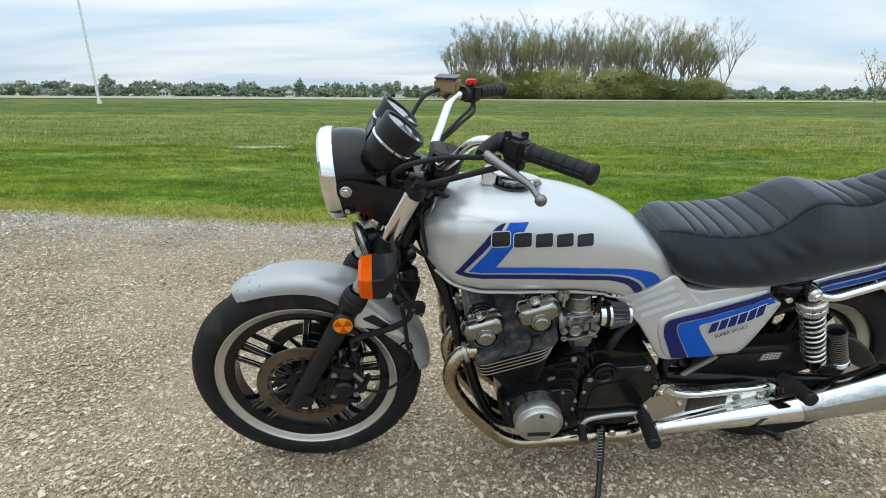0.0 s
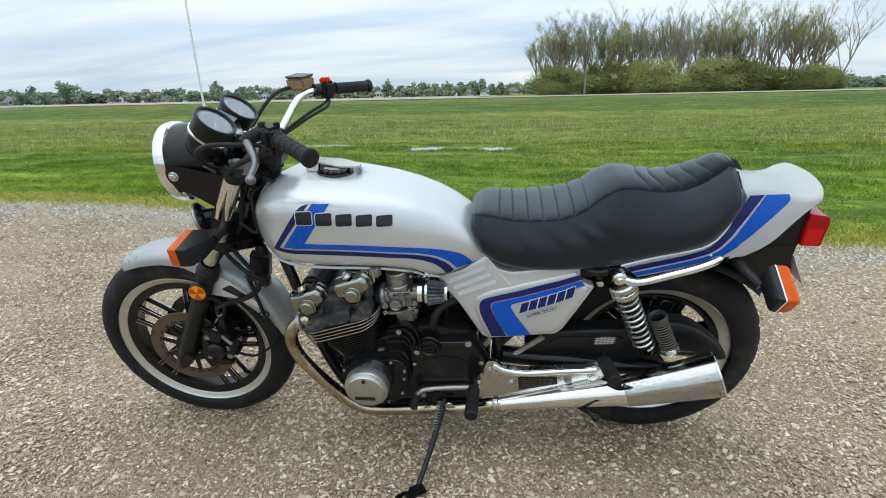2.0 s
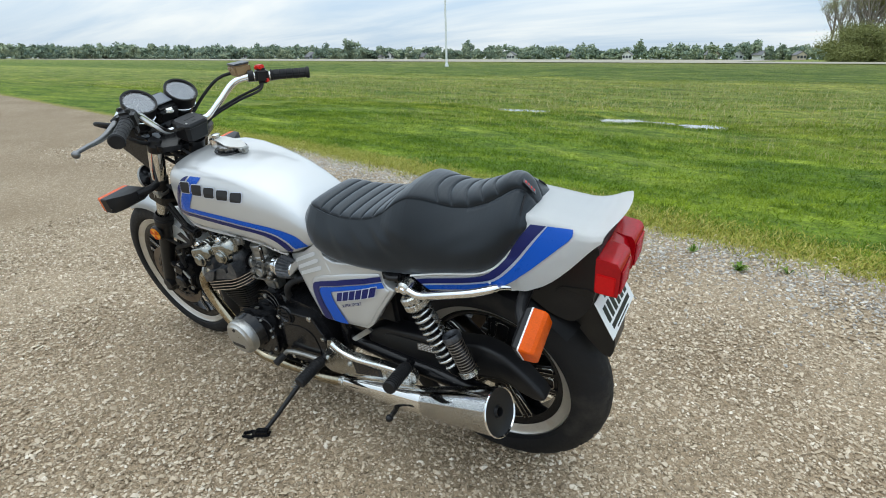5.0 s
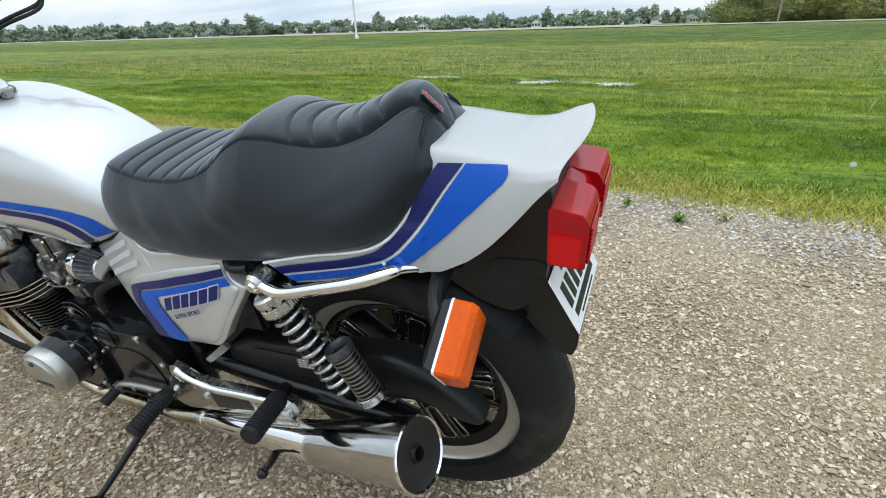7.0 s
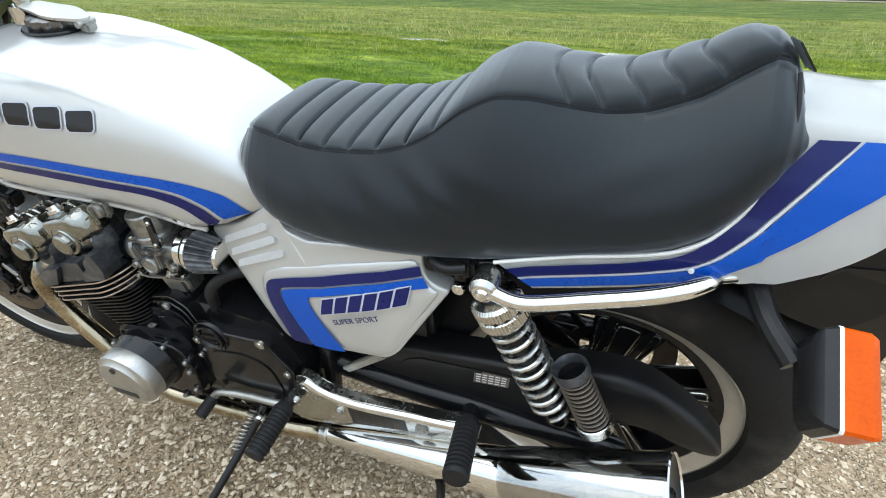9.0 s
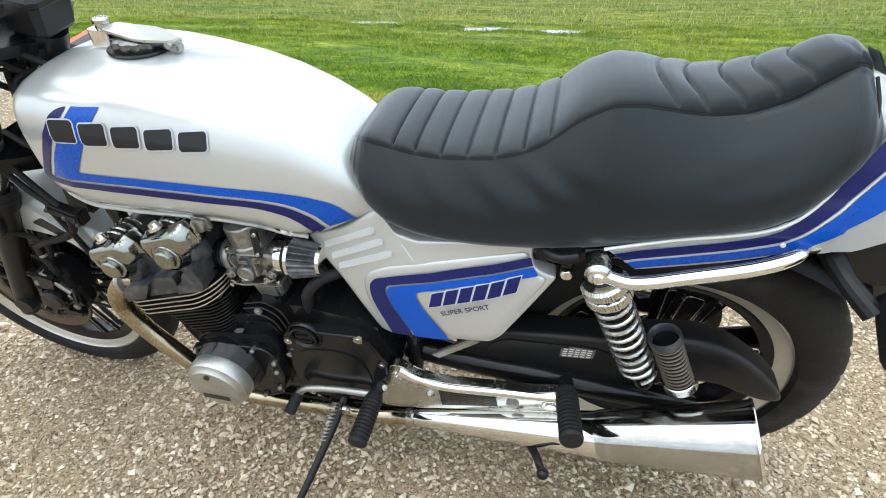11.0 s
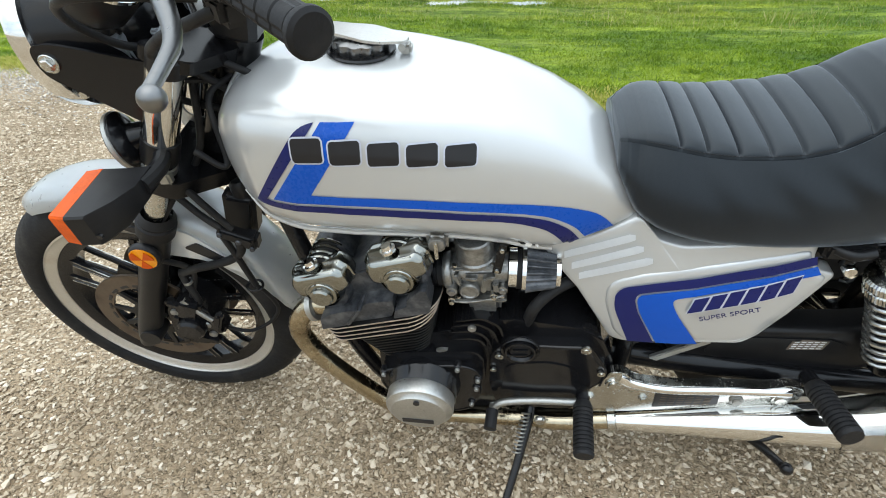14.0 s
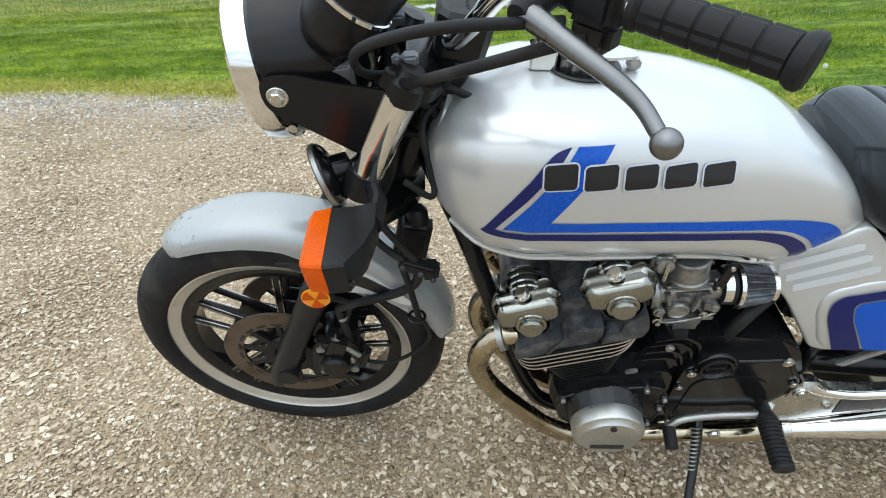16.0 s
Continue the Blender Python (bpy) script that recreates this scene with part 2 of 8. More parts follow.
def tube(bm, pts, r, seg=10, n=6, caps=True):
    """A round tube along a smooth line; r one radius or one per given point."""
    line = curve_pts(pts, n)
    if isinstance(r, (int, float)):
        rad = [r] * len(line)
    else:
        rad = list(np.interp(np.linspace(0, len(pts) - 1, len(line)), range(len(pts)), r))
    side, rings = None, []
    for i, q in enumerate(line):
        d = (line[min(i + 1, len(line) - 1)] - line[max(i - 1, 0)]).normalized()
        if side is None:
            side = d.orthogonal().normalized()
        side = (side - d * side.dot(d)).normalized()
        up = d.cross(side)
        rings.append([bm.verts.new(q + (side * math.cos(a) + up * math.sin(a)) * rad[i]) for a in [2 * math.pi * k / seg for k in range(seg)]])
    for a, b in zip(rings, rings[1:]):
        for k in range(seg):
            bm.faces.new((a[k], a[(k + 1) % seg], b[(k + 1) % seg], b[k]))
    if caps:
        bm.faces.new(rings[0][::-1]); bm.faces.new(rings[-1])
    return bm


def lathe(bm, prof, m=None, seg=40, wave=None):
    """Turns a profile of (radius, height) round z, then places it by m. wave(angle, i): added radius."""
    m = m or Matrix.Identity(4)
    rings = []
    for i, (r, h) in enumerate(prof):
        if r < 1e-5:
            rings.append([bm.verts.new(m @ Vector((0, 0, h)))])
        else:
            rings.append([bm.verts.new(m @ Vector(((r + (wave(a, i) if wave else 0)) * math.cos(a), (r + (wave(a, i) if wave else 0)) * math.sin(a), h)))
                          for a in [2 * math.pi * k / seg for k in range(seg)]])
    for a, b in zip(rings, rings[1:]):
        for k in range(seg):
            j = (k + 1) % seg
            if len(a) == 1 and len(b) == 1:
                continue
            if len(a) == 1:
                bm.faces.new((a[0], b[j], b[k]))
            elif len(b) == 1:
                bm.faces.new((a[k], a[j], b[0]))
            else:
                bm.faces.new((a[k], a[j], b[j], b[k]))
    return bm


def prism(bm, poly, y0, y1, bevel=0.0, m=None, seg=2):
    """A plate with the outline poly in x, z, from y0 to y1."""
    m = m or Matrix.Identity(4)
    a = [bm.verts.new(m @ Vector((x, y0, z))) for x, z in poly]
    b = [bm.verts.new(m @ Vector((x, y1, z))) for x, z in poly]
    made = [bm.faces.new(a), bm.faces.new(b[::-1])]
    k = len(poly)
    for i in range(k):
        made.append(bm.faces.new((a[i], b[i], b[(i + 1) % k], a[(i + 1) % k])))
    if bevel:
        edges = {e for f in made for e in f.edges}
        bmesh.ops.bevel(bm, geom=list(edges), offset=bevel, segments=seg, affect="EDGES", clamp_overlap=True)
    return bm


def rbox(bm, size, m=None, bevel=0.004, seg=2, taper=1.0):
    sx, sy, sz = [s / 2 for s in size]
    m = m or Matrix.Identity(4)
    v = [bm.verts.new(m @ Vector((x * (taper if z > 0 else 1), y * (taper if z > 0 else 1), z))) for x in (-sx, sx) for y in (-sy, sy) for z in (-sz, sz)]
    f = [bm.faces.new([v[i] for i in q]) for q in ((0, 1, 3, 2), (4, 6, 7, 5), (0, 4, 5, 1), (2, 3, 7, 6), (0, 2, 6, 4), (1, 5, 7, 3))]
    if bevel:
        bmesh.ops.bevel(bm, geom=list({e for q in f for e in q.edges}), offset=bevel, segments=seg, affect="EDGES", clamp_overlap=True)
    return bm


def loft(bm, rings, closed=True, caps=True):
    """Skins rings of equal length; closed: each ring is a loop."""
    vs = [[bm.verts.new(q) for q in r] for r in rings]
    k = len(vs[0])
    for a, b in zip(vs, vs[1:]):
        for i in range(k if closed else k - 1):
            j = (i + 1) % k
            bm.faces.new((a[i], a[j], b[j], b[i]))
    if caps and closed:
        bm.faces.new(vs[0][::-1]); bm.faces.new(vs[-1])
    return bm


def round_poly(poly, r, n=4):
    """Rounds the corners of a polygon."""
    out = []
    k = len(poly)
    for i in range(k):
        a, b, c = Vector(poly[i - 1]), Vector(poly[i]), Vector(poly[(i + 1) % k])
        d = min(r, 0.45 * (a - b).length, 0.45 * (c - b).length)
        p, q = b + (a - b).normalized() * d, b + (c - b).normalized() * d
        for t in range(n + 1):
            s = t / n
            out.append(tuple(p * (1 - s) ** 2 + b * 2 * s * (1 - s) + q * s * s))
    return out


def round_line(line, r=0.03, n=6):
    """Rounds the inner corners of an open line of (x, z)."""
    out = [tuple(line[0])]
    for a, b, c in zip(line, line[1:], line[2:]):
        a, b, c = Vector(a), Vector(b), Vector(c)
        d = min(r, 0.48 * (a - b).length, 0.48 * (c - b).length)
        p, q = b + (a - b).normalized() * d, b + (c - b).normalized() * d
        for t in range(n + 1):
            k = t / n
            out.append(tuple(p * (1 - k) ** 2 + b * 2 * k * (1 - k) + q * k * k))
    return out + [tuple(line[-1])]


def strip(bm, line_a, line_b, place, n=40, across=4):
    """A thin skin between two lines of (x, z); place(x, z) gives its point on the surface beneath."""
    def along(line, t):
        seg = [0.0]
        for p, q in zip(line, line[1:]):
            seg.append(seg[-1] + math.dist(p, q))
        return np.interp(t * seg[-1], seg, [p[0] for p in line]), np.interp(t * seg[-1], seg, [p[1] for p in line])
    rows = []
    for i in range(n + 1):
        a, b = along(line_a, i / n), along(line_b, i / n)
        rows.append([bm.verts.new(place(a[0] + (b[0] - a[0]) * k / across, a[1] + (b[1] - a[1]) * k / across)) for k in range(across + 1)])
    for p, q in zip(rows, rows[1:]):
        for k in range(across):
            bm.faces.new((p[k], p[k + 1], q[k + 1], q[k]))
    return bm


def axis_y(x, y, z, flip=False):
    """Lathe axis along y (towards -y when flipped)."""
    return Matrix.Translation((x, y, z)) @ Matrix.Rotation(radians(90 if flip else -90), 4, "X")


def aim(a, b):
    """Lathe axis from a to b."""
    a, b = Vector(a), Vector(b)
    return Matrix.Translation(a) @ (b - a).to_track_quat("Z", "Y").to_matrix().to_4x4()


def bolt(parent, x, y, z, r=0.008, material=None, m=None, axis=None):
    bm = bmesh.new()
    lathe(bm, [(0, 0.006), (r * 0.55, 0.006), (r * 0.6, 0.0045), (r, 0.0045), (r, 0), (0, 0)], axis or axis_y(x, y, z, True), 12)
    return part("bolt", bm, material or M_ALU, parent, m=m)

# ---- ground: gravel drive, grass field, low bank, far fields ----
EDGE_X = [-60, -36, -22, -7.6, -3.9, -1.5, -0.2, 0.8, 1.8, 3.0, 8, 60]
EDGE_Y = [7.6, 7.2, 6.7, 5.25, 4.95, 4.58, 4.35, 4.10, 3.98, 3.86, 3.8, 3.8]


def edge_y(x):
    return np.interp(x, EDGE_X, EDGE_Y)


PUDDLES = [(-4.35, 12.65, 1.05, 0.38), (-1.60, 11.75, 0.58, 0.40), (0.03, 11.65, 0.48, 0.34), (-0.75, 11.95, 0.24, 0.20)]


def lift(x, y):
    """Height of the land: flat drive, slightly uneven field, a low bank far off."""
    d = np.maximum(y - edge_y(x), 0.0)
    far = np.hypot(x, y)
    bank = 0.60 / (1 + np.exp(-np.clip((y + 0.05 * x - 41.0) / 3.6, -30, 30)))
    rough = 0.0
    for i, (f, a) in enumerate(((0.35, 0.05), (0.9, 0.03), (2.1, 0.014))):
        rough = rough + a * np.sin(f * x + 1.7 * i + 0.6 * np.sin(0.7 * f * y)) * np.sin(f * 1.3 * y + 2.3 * i + 0.8 * np.sin(0.5 * f * x))
    for i, (f, a) in enumerate(((4.3, 0.014), (7.9, 0.012), (13.1, 0.007))):
        rough = rough + a * np.sin(f * 0.6 * x + 2.1 * i + 1.3 * np.sin(0.9 * f * y)) * np.sin(f * y + 1.1 * i + 1.5 * np.sin(0.43 * f * x))
    for cx, cy, rx, ry in PUDDLES:
        rough = rough * (1 - np.exp(-((x - cx) / (rx * 1.3)) ** 2 - ((y - cy + 0.15) / (ry * 2.2)) ** 2))
        bank = bank - 0.07 * np.exp(-((x - cx) / (rx * 1.1)) ** 2 - ((y - cy) / (ry * 1.3)) ** 2)
    return rough * np.clip(d / 3.0, 0, 1) * np.clip(1.6 - far / 60, 0.0, 1) - 0.05 * np.clip(d / 6, 0, 1) * (d < 40) + bank


def steps(a, b, fine0, fine1, fine, grow):
    out = [fine0]
    s = fine
    while out[-1] < b:
        out.append(min(b, out[-1] + (fine if out[-1] < fine1 else s)))
        if out[-1] >= fine1:
            s *= grow
    left, s = [], fine
    p = fine0
    while p > a:
        p = max(a, p - s); s *= grow
        left.append(p)
    return np.array(left[::-1] + out)


gx, gy = steps(-2500, 2500, -7, 8, 0.10, 1.10), steps(-2500, 2500, -2, 9, 0.10, 1.09)
GX, GY = np.meshgrid(gx, gy)
GZ = lift(GX, GY)
near = (np.abs(GX) < 12) & (GY < edge_y(GX)) & (GY > -6)
GZ = np.where(near, GZ + 0.004 * np.sin(GX * 5.1) * np.sin(GY * 4.3) - 0.004, GZ)
nx, ny = len(gx), len(gy)
verts = np.stack([GX.ravel(), GY.ravel(), GZ.ravel()], 1)
idx = np.arange(nx * ny).reshape(ny, nx)
faces = np.stack([idx[:-1, :-1].ravel(), idx[:-1, 1:].ravel(), idx[1:, 1:].ravel(), idx[1:, :-1].ravel()], 1)


def from_arrays(name, v, f, material):
    me = bpy.data.meshes.new(name)
    n = f.shape[1]
    me.vertices.add(len(v)); me.vertices.foreach_set("co", np.asarray(v, dtype=np.float32).ravel())
    me.loops.add(f.size); me.loops.foreach_set("vertex_index", np.asarray(f, dtype=np.int32).ravel())
    me.polygons.add(len(f)); me.polygons.foreach_set("loop_start", np.arange(0, f.size, n, dtype=np.int32))
    me.update(calc_edges=True)
    me.polygons.foreach_set("use_smooth", np.ones(len(f), dtype=bool))
    me.materials.append(material)
    return me


def grass_color(n, l, co):
    """Turf colour by place: lush near the drive, straw-flecked further out, olive on the bank, with streaks along the field."""
    sep = n.new("ShaderNodeSeparateXYZ"); l.new(co, sep.inputs[0])
    wob = n.new("ShaderNodeTexNoise"); wob.inputs["Scale"].default_value, wob.inputs["Detail"].default_value = 0.16, 4
    l.new(co, wob.inputs["Vector"])
    sh = n.new("ShaderNodeMath"); sh.operation = "MULTIPLY_ADD"; sh.inputs[1].default_value, sh.inputs[2].default_value = 5.0, -2.5
    l.new(wob.outputs[0], sh.inputs[0])
    yy = n.new("ShaderNodeMath"); yy.operation = "ADD"; l.new(sep.outputs["Y"], yy.inputs[0]); l.new(sh.outputs[0], yy.inputs[1])
    rg = n.new("ShaderNodeMapRange"); rg.inputs["From Min"].default_value, rg.inputs["From Max"].default_value = 0.0, 64.0
    l.new(yy.outputs[0], rg.inputs["Value"])
    base = n.new("ShaderNodeValToRGB")
    stops = [(0.06, (0.234, 0.359, 0.031)), (0.13, (0.250, 0.367, 0.040)), (0.21, (0.297, 0.384, 0.055)), (0.30, (0.290, 0.370, 0.074)), (0.42, (0.321, 0.392, 0.083)), (0.49, (0.399, 0.454, 0.103)),
             (0.54, (0.196, 0.277, 0.047)), (0.68, (0.165, 0.242, 0.042)), (0.80, (0.234, 0.292, 0.065)), (1.00, (0.274, 0.313, 0.076))]
    while len(base.color_ramp.elements) < len(stops):
        base.color_ramp.elements.new(0.5)
    for e, (pos, c) in zip(base.color_ramp.elements, stops):
        e.position, e.color = pos, (*c, 1)
    l.new(rg.outputs[0], base.inputs[0])
    out = base.outputs[0]
    # tan stubble in the middle of the field, in ragged drifts
    band = n.new("ShaderNodeValToRGB")
    for _ in range(3):
        band.color_ramp.elements.new(0.5)
    for e, (pos, v) in zip(band.color_ramp.elements, ((0.13, 0.10), (0.20, 0.60), (0.40, 0.80), (0.50, 0.55), (0.56, 0.10))):
        e.position, e.color = pos, (v, v, v, 1)
    l.new(rg.outputs[0], band.inputs[0])
    mp = n.new("ShaderNodeMapping"); mp.inputs["Scale"].default_value = (0.35, 1.5, 1); l.new(co, mp.inputs[0])
    dry = n.new("ShaderNodeTexNoise"); dry.inputs["Scale"].default_value, dry.inputs["Detail"].default_value, dry.inputs["Roughness"].default_value = 0.9, 8, 0.72
    l.new(mp.outputs[0], dry.inputs["Vector"])
    dr = n.new("ShaderNodeMapRange"); dr.inputs["From Min"].default_value, dr.inputs["From Max"].default_value = 0.50, 0.64
    l.new(dry.outputs[0], dr.inputs["Value"])
    df = n.new("ShaderNodeMath"); df.operation = "MULTIPLY"; l.new(dr.outputs[0], df.inputs[0]); l.new(band.outputs[0], df.inputs[1])
    dx = n.new("ShaderNodeMix"); dx.data_type = "RGBA"; dx.inputs["B"].default_value = (0.40, 0.36, 0.135, 1)
    l.new(df.outputs[0], dx.inputs["Factor"]); l.new(out, dx.inputs["A"])
    out = dx.outputs["Result"]
    for scale, stretch, lo, hi, lo_c, hi_c in ((0.42, (0.55, 1.2, 1), 0.36, 0.64, (0.72, 0.78, 0.72), (1.22, 1.12, 1.2)), (0.9, (0.32, 1.7, 1), 0.40, 0.62, (0.62, 0.72, 0.60), (1.18, 1.10, 1.1)), (1.9, (0.60, 1.25, 1), 0.36, 0.66, (0.58, 0.66, 0.58), (1.28, 1.18, 1.22)), (6.5, (0.8, 1.3, 1), 0.36, 0.66, (0.60, 0.66, 0.60), (1.28, 1.22, 1.22))):
        mp = n.new("ShaderNodeMapping"); mp.inputs["Scale"].default_value = stretch; l.new(co, mp.inputs[0])
        t = n.new("ShaderNodeTexNoise"); t.inputs["Scale"].default_value, t.inputs["Detail"].default_value, t.inputs["Roughness"].default_value = scale, 6, 0.65
        l.new(mp.outputs[0], t.inputs["Vector"])
        r = n.new("ShaderNodeValToRGB")
        r.color_ramp.elements[0].position, r.color_ramp.elements[0].color = lo, (*lo_c, 1)
        r.color_ramp.elements[1].position, r.color_ramp.elements[1].color = hi, (*hi_c, 1)
        l.new(t.outputs[0], r.inputs[0])
        x = n.new("ShaderNodeMix"); x.data_type, x.blend_type = "RGBA", "MULTIPLY"; x.inputs["Factor"].default_value = 1.0
        l.new(out, x.inputs["A"]); l.new(r.outputs[0], x.inputs["B"])
        out = x.outputs["Result"]
    return out


def ground_material():
    m, n, l, p = nodes_of("gravel_and_grass")
    co = n.new("ShaderNodeTexCoord")
    at = n.new("ShaderNodeAttribute"); at.attribute_name = "drive"
    def noise_at(scale, detail=4, rough=0.6):
        t = n.new("ShaderNodeTexNoise")
        t.inputs["Scale"].default_value, t.inputs["Detail"].default_value, t.inputs["Roughness"].default_value = scale, detail, rough
        l.new(co.outputs["Object"], t.inputs["Vector"])
        return t
    def ramp(src, stops):
        r = n.new("ShaderNodeValToRGB")
        while len(r.color_ramp.elements) < len(stops):
            r.color_ramp.elements.new(0.5)
        for e, (pos, c) in zip(r.color_ramp.elements, stops):
            e.position, e.color = pos, (*c, 1)
        l.new(src, r.inputs[0])
        return r
    def mix(a, b, f, mode="MIX"):
        x = n.new("ShaderNodeMix"); x.data_type, x.blend_type = "RGBA", mode
        for s, k in ((a, "A"), (b, "B"), (f, "Factor")):
            if isinstance(s, (int, float)):
                x.inputs[k].default_value = s
            elif isinstance(s, tuple):
                x.inputs[k].default_value = (*s, 1)
            else:
                l.new(s, x.inputs[k])
        return x.outputs["Result"]
    # gravel: crushed limestone in sandy fines
    wob = noise_at(60, 3)
    shift = n.new("ShaderNodeMix"); shift.data_type, shift.blend_type = "RGBA", "LINEAR_LIGHT"
    shift.inputs["Factor"].default_value = 0.012
    l.new(co.outputs["Object"], shift.inputs["A"]); l.new(wob.outputs["Color"], shift.inputs["B"])
    def chips(scale, lo, hi):
        v = n.new("ShaderNodeTexVoronoi"); v.inputs["Scale"].default_value = scale
        l.new(shift.outputs["Result"], v.inputs["Vector"])
        sp = n.new("ShaderNodeSeparateColor"); l.new(v.outputs["Color"], sp.inputs[0])
        return v, sp, ramp(v.outputs["Distance"], [(lo, (1, 1, 1)), (hi, (0, 0, 0))])
    vor, sep, vfac = chips(105, 0.34, 0.52)
    big, bsep, bfac = chips(52, 0.26, 0.40)
    stops = [(0.0, (0.224, 0.166, 0.105)), (0.30, (0.408, 0.315, 0.212)), (0.62, (0.551, 0.444, 0.314)), (0.85, (0.663, 0.554, 0.414)), (1.0, (0.796, 0.703, 0.567))]
    stone, bstone = ramp(sep.outputs[0], stops), ramp(bsep.outputs[0], stops)
    fines = ramp(noise_at(240, 3).outputs[0], [(0.3, (0.240, 0.176, 0.108)), (0.7, (0.459, 0.356, 0.240))])
    pick = ramp(bsep.outputs[1], [(0.52, (0, 0, 0)), (0.56, (1, 1, 1))])
    bmask = mix(bfac.outputs[0], pick.outputs[0], 1.0, "MULTIPLY")
    grav = mix(fines.outputs[0], stone.outputs[0], vfac.outputs[0])
    grav = mix(grav, bstone.outputs[0], bmask)
    tone = ramp(noise_at(0.7, 4).outputs[0], [(0.3, (0.90, 0.865, 0.82)), (0.7, (1.18, 1.18, 1.18))])
    grav = mix(grav, tone.outputs[0], 1.0, "MULTIPLY")
    # grass: mown field in greens with straw flecks
    g2 = ramp(noise_at(26, 5, 0.7).outputs[0], [(0.3, (0.50, 0.53, 0.45)), (0.7, (1.30, 1.30, 1.25))])
    grass = mix(grass_color(n, l, co.outputs["Object"]), g2.outputs[0], 1.0, "MULTIPLY")
    mp = n.new("ShaderNodeMapping"); mp.inputs["Scale"].default_value = (0.5, 1.1, 1); l.new(co.outputs["Object"], mp.inputs[0])
    sn = n.new("ShaderNodeTexNoise"); sn.inputs["Scale"].default_value, sn.inputs["Detail"].default_value, sn.inputs["Roughness"].default_value = 0.6, 8, 0.78
    l.new(mp.outputs[0], sn.inputs["Vector"])
    straw = ramp(sn.outputs[0], [(0.55, (0, 0, 0)), (0.68, (0.6, 0.6, 0.6))])
    grass = mix(grass, (0.30, 0.31, 0.10), straw.outputs[0])
    # ragged border with dry yellow fringe
    jag = noise_at(3.2, 6, 0.7)
    jm = n.new("ShaderNodeMath"); jm.operation = "MULTIPLY_ADD"; jm.inputs[1].default_value, jm.inputs[2].default_value = 0.7, -0.35
    l.new(jag.outputs[0], jm.inputs[0])
    sm = n.new("ShaderNodeMath"); sm.operation = "ADD"; l.new(at.outputs["Fac"], sm.inputs[0]); l.new(jm.outputs[0], sm.inputs[1])
    fringe = ramp(sm.outputs[0], [(0.44, (0, 0, 0)), (0.60, (1, 1, 1))])
    inner = ramp(sm.outputs[0], [(0.62, (0, 0, 0)), (0.80, (1, 1, 1))])
    dry = mix((0.38, 0.34, 0.09), g2.outputs[0], 0.8, "MULTIPLY")
    colr = mix(grav, dry, fringe.outputs[0])
    colr = mix(colr, grass, inner.outputs[0])
    l.new(colr, p.inputs["Base Color"])
    p.inputs["Roughness"].default_value, p.inputs["Specular IOR Level"].default_value = 0.9, 0.25
    b1 = n.new("ShaderNodeBump"); b1.inputs["Strength"].default_value, b1.inputs["Distance"].default_value = 1.0, 0.011
    top = n.new("ShaderNodeMath"); top.operation = "MAXIMUM"
    l.new(vfac.outputs[0], top.inputs[0])
    sc2 = n.new("ShaderNodeMath"); sc2.operation = "MULTIPLY"; sc2.inputs[1].default_value = 1.8
    l.new(bmask, sc2.inputs[0]); l.new(sc2.outputs[0], top.inputs[1]); l.new(top.outputs[0], b1.inputs["Height"])
    b2 = n.new("ShaderNodeBump"); b2.inputs["Strength"].default_value, b2.inputs["Distance"].default_value = 0.6, 0.05
    l.new(noise_at(9, 6, 0.7).outputs[0], b2.inputs["Height"]); l.new(b1.outputs[0], b2.inputs["Normal"])
    l.new(b2.outputs[0], p.inputs["Normal"])
    return m


ground_me = from_arrays("ground", verts, faces, ground_material())
mask = np.clip((verts[:, 1] - edge_y(verts[:, 0])) / 0.9 + 0.5, 0, 1).astype(np.float32)
ground_me.attributes.new("drive", "FLOAT", "POINT").data.foreach_set("value", mask)
tagged(new("ground", ground_me), "pale crushed gravel drive running into a flat green field", "ground", kind="structure")

# ---- motorcycle ----
# Bike axes: x rearward from the front axle, y to its right side, z up; it leans on its side stand.
BIKE = Matrix.Translation((-0.401, 1.464, 0.0)) @ pose(0, 0, 0, 13.0, 0, 3.0)
bike = empty("motorcycle", BIKE, "silver and blue motorcycle with black seat on its side stand", "motorcycle")

# the steered front end turns about the steering head
AX = Vector((math.sin(radians(27.5)), 0, math.cos(radians(27.5))))
HEAD0 = Vector((-0.115, 0, 0))
STEER = Matrix.Translation(HEAD0) @ Matrix.Rotation(radians(4.5), 4, AX) @ Matrix.Translation(-HEAD0)


def steer_at(along, out=0.0, y=0.0):
    """A point along the steering axis at height z, moved forward by out."""
    t = along / AX.z
    return Vector((HEAD0.x + AX.x * t - out * AX.z, y, along + out * AX.x))


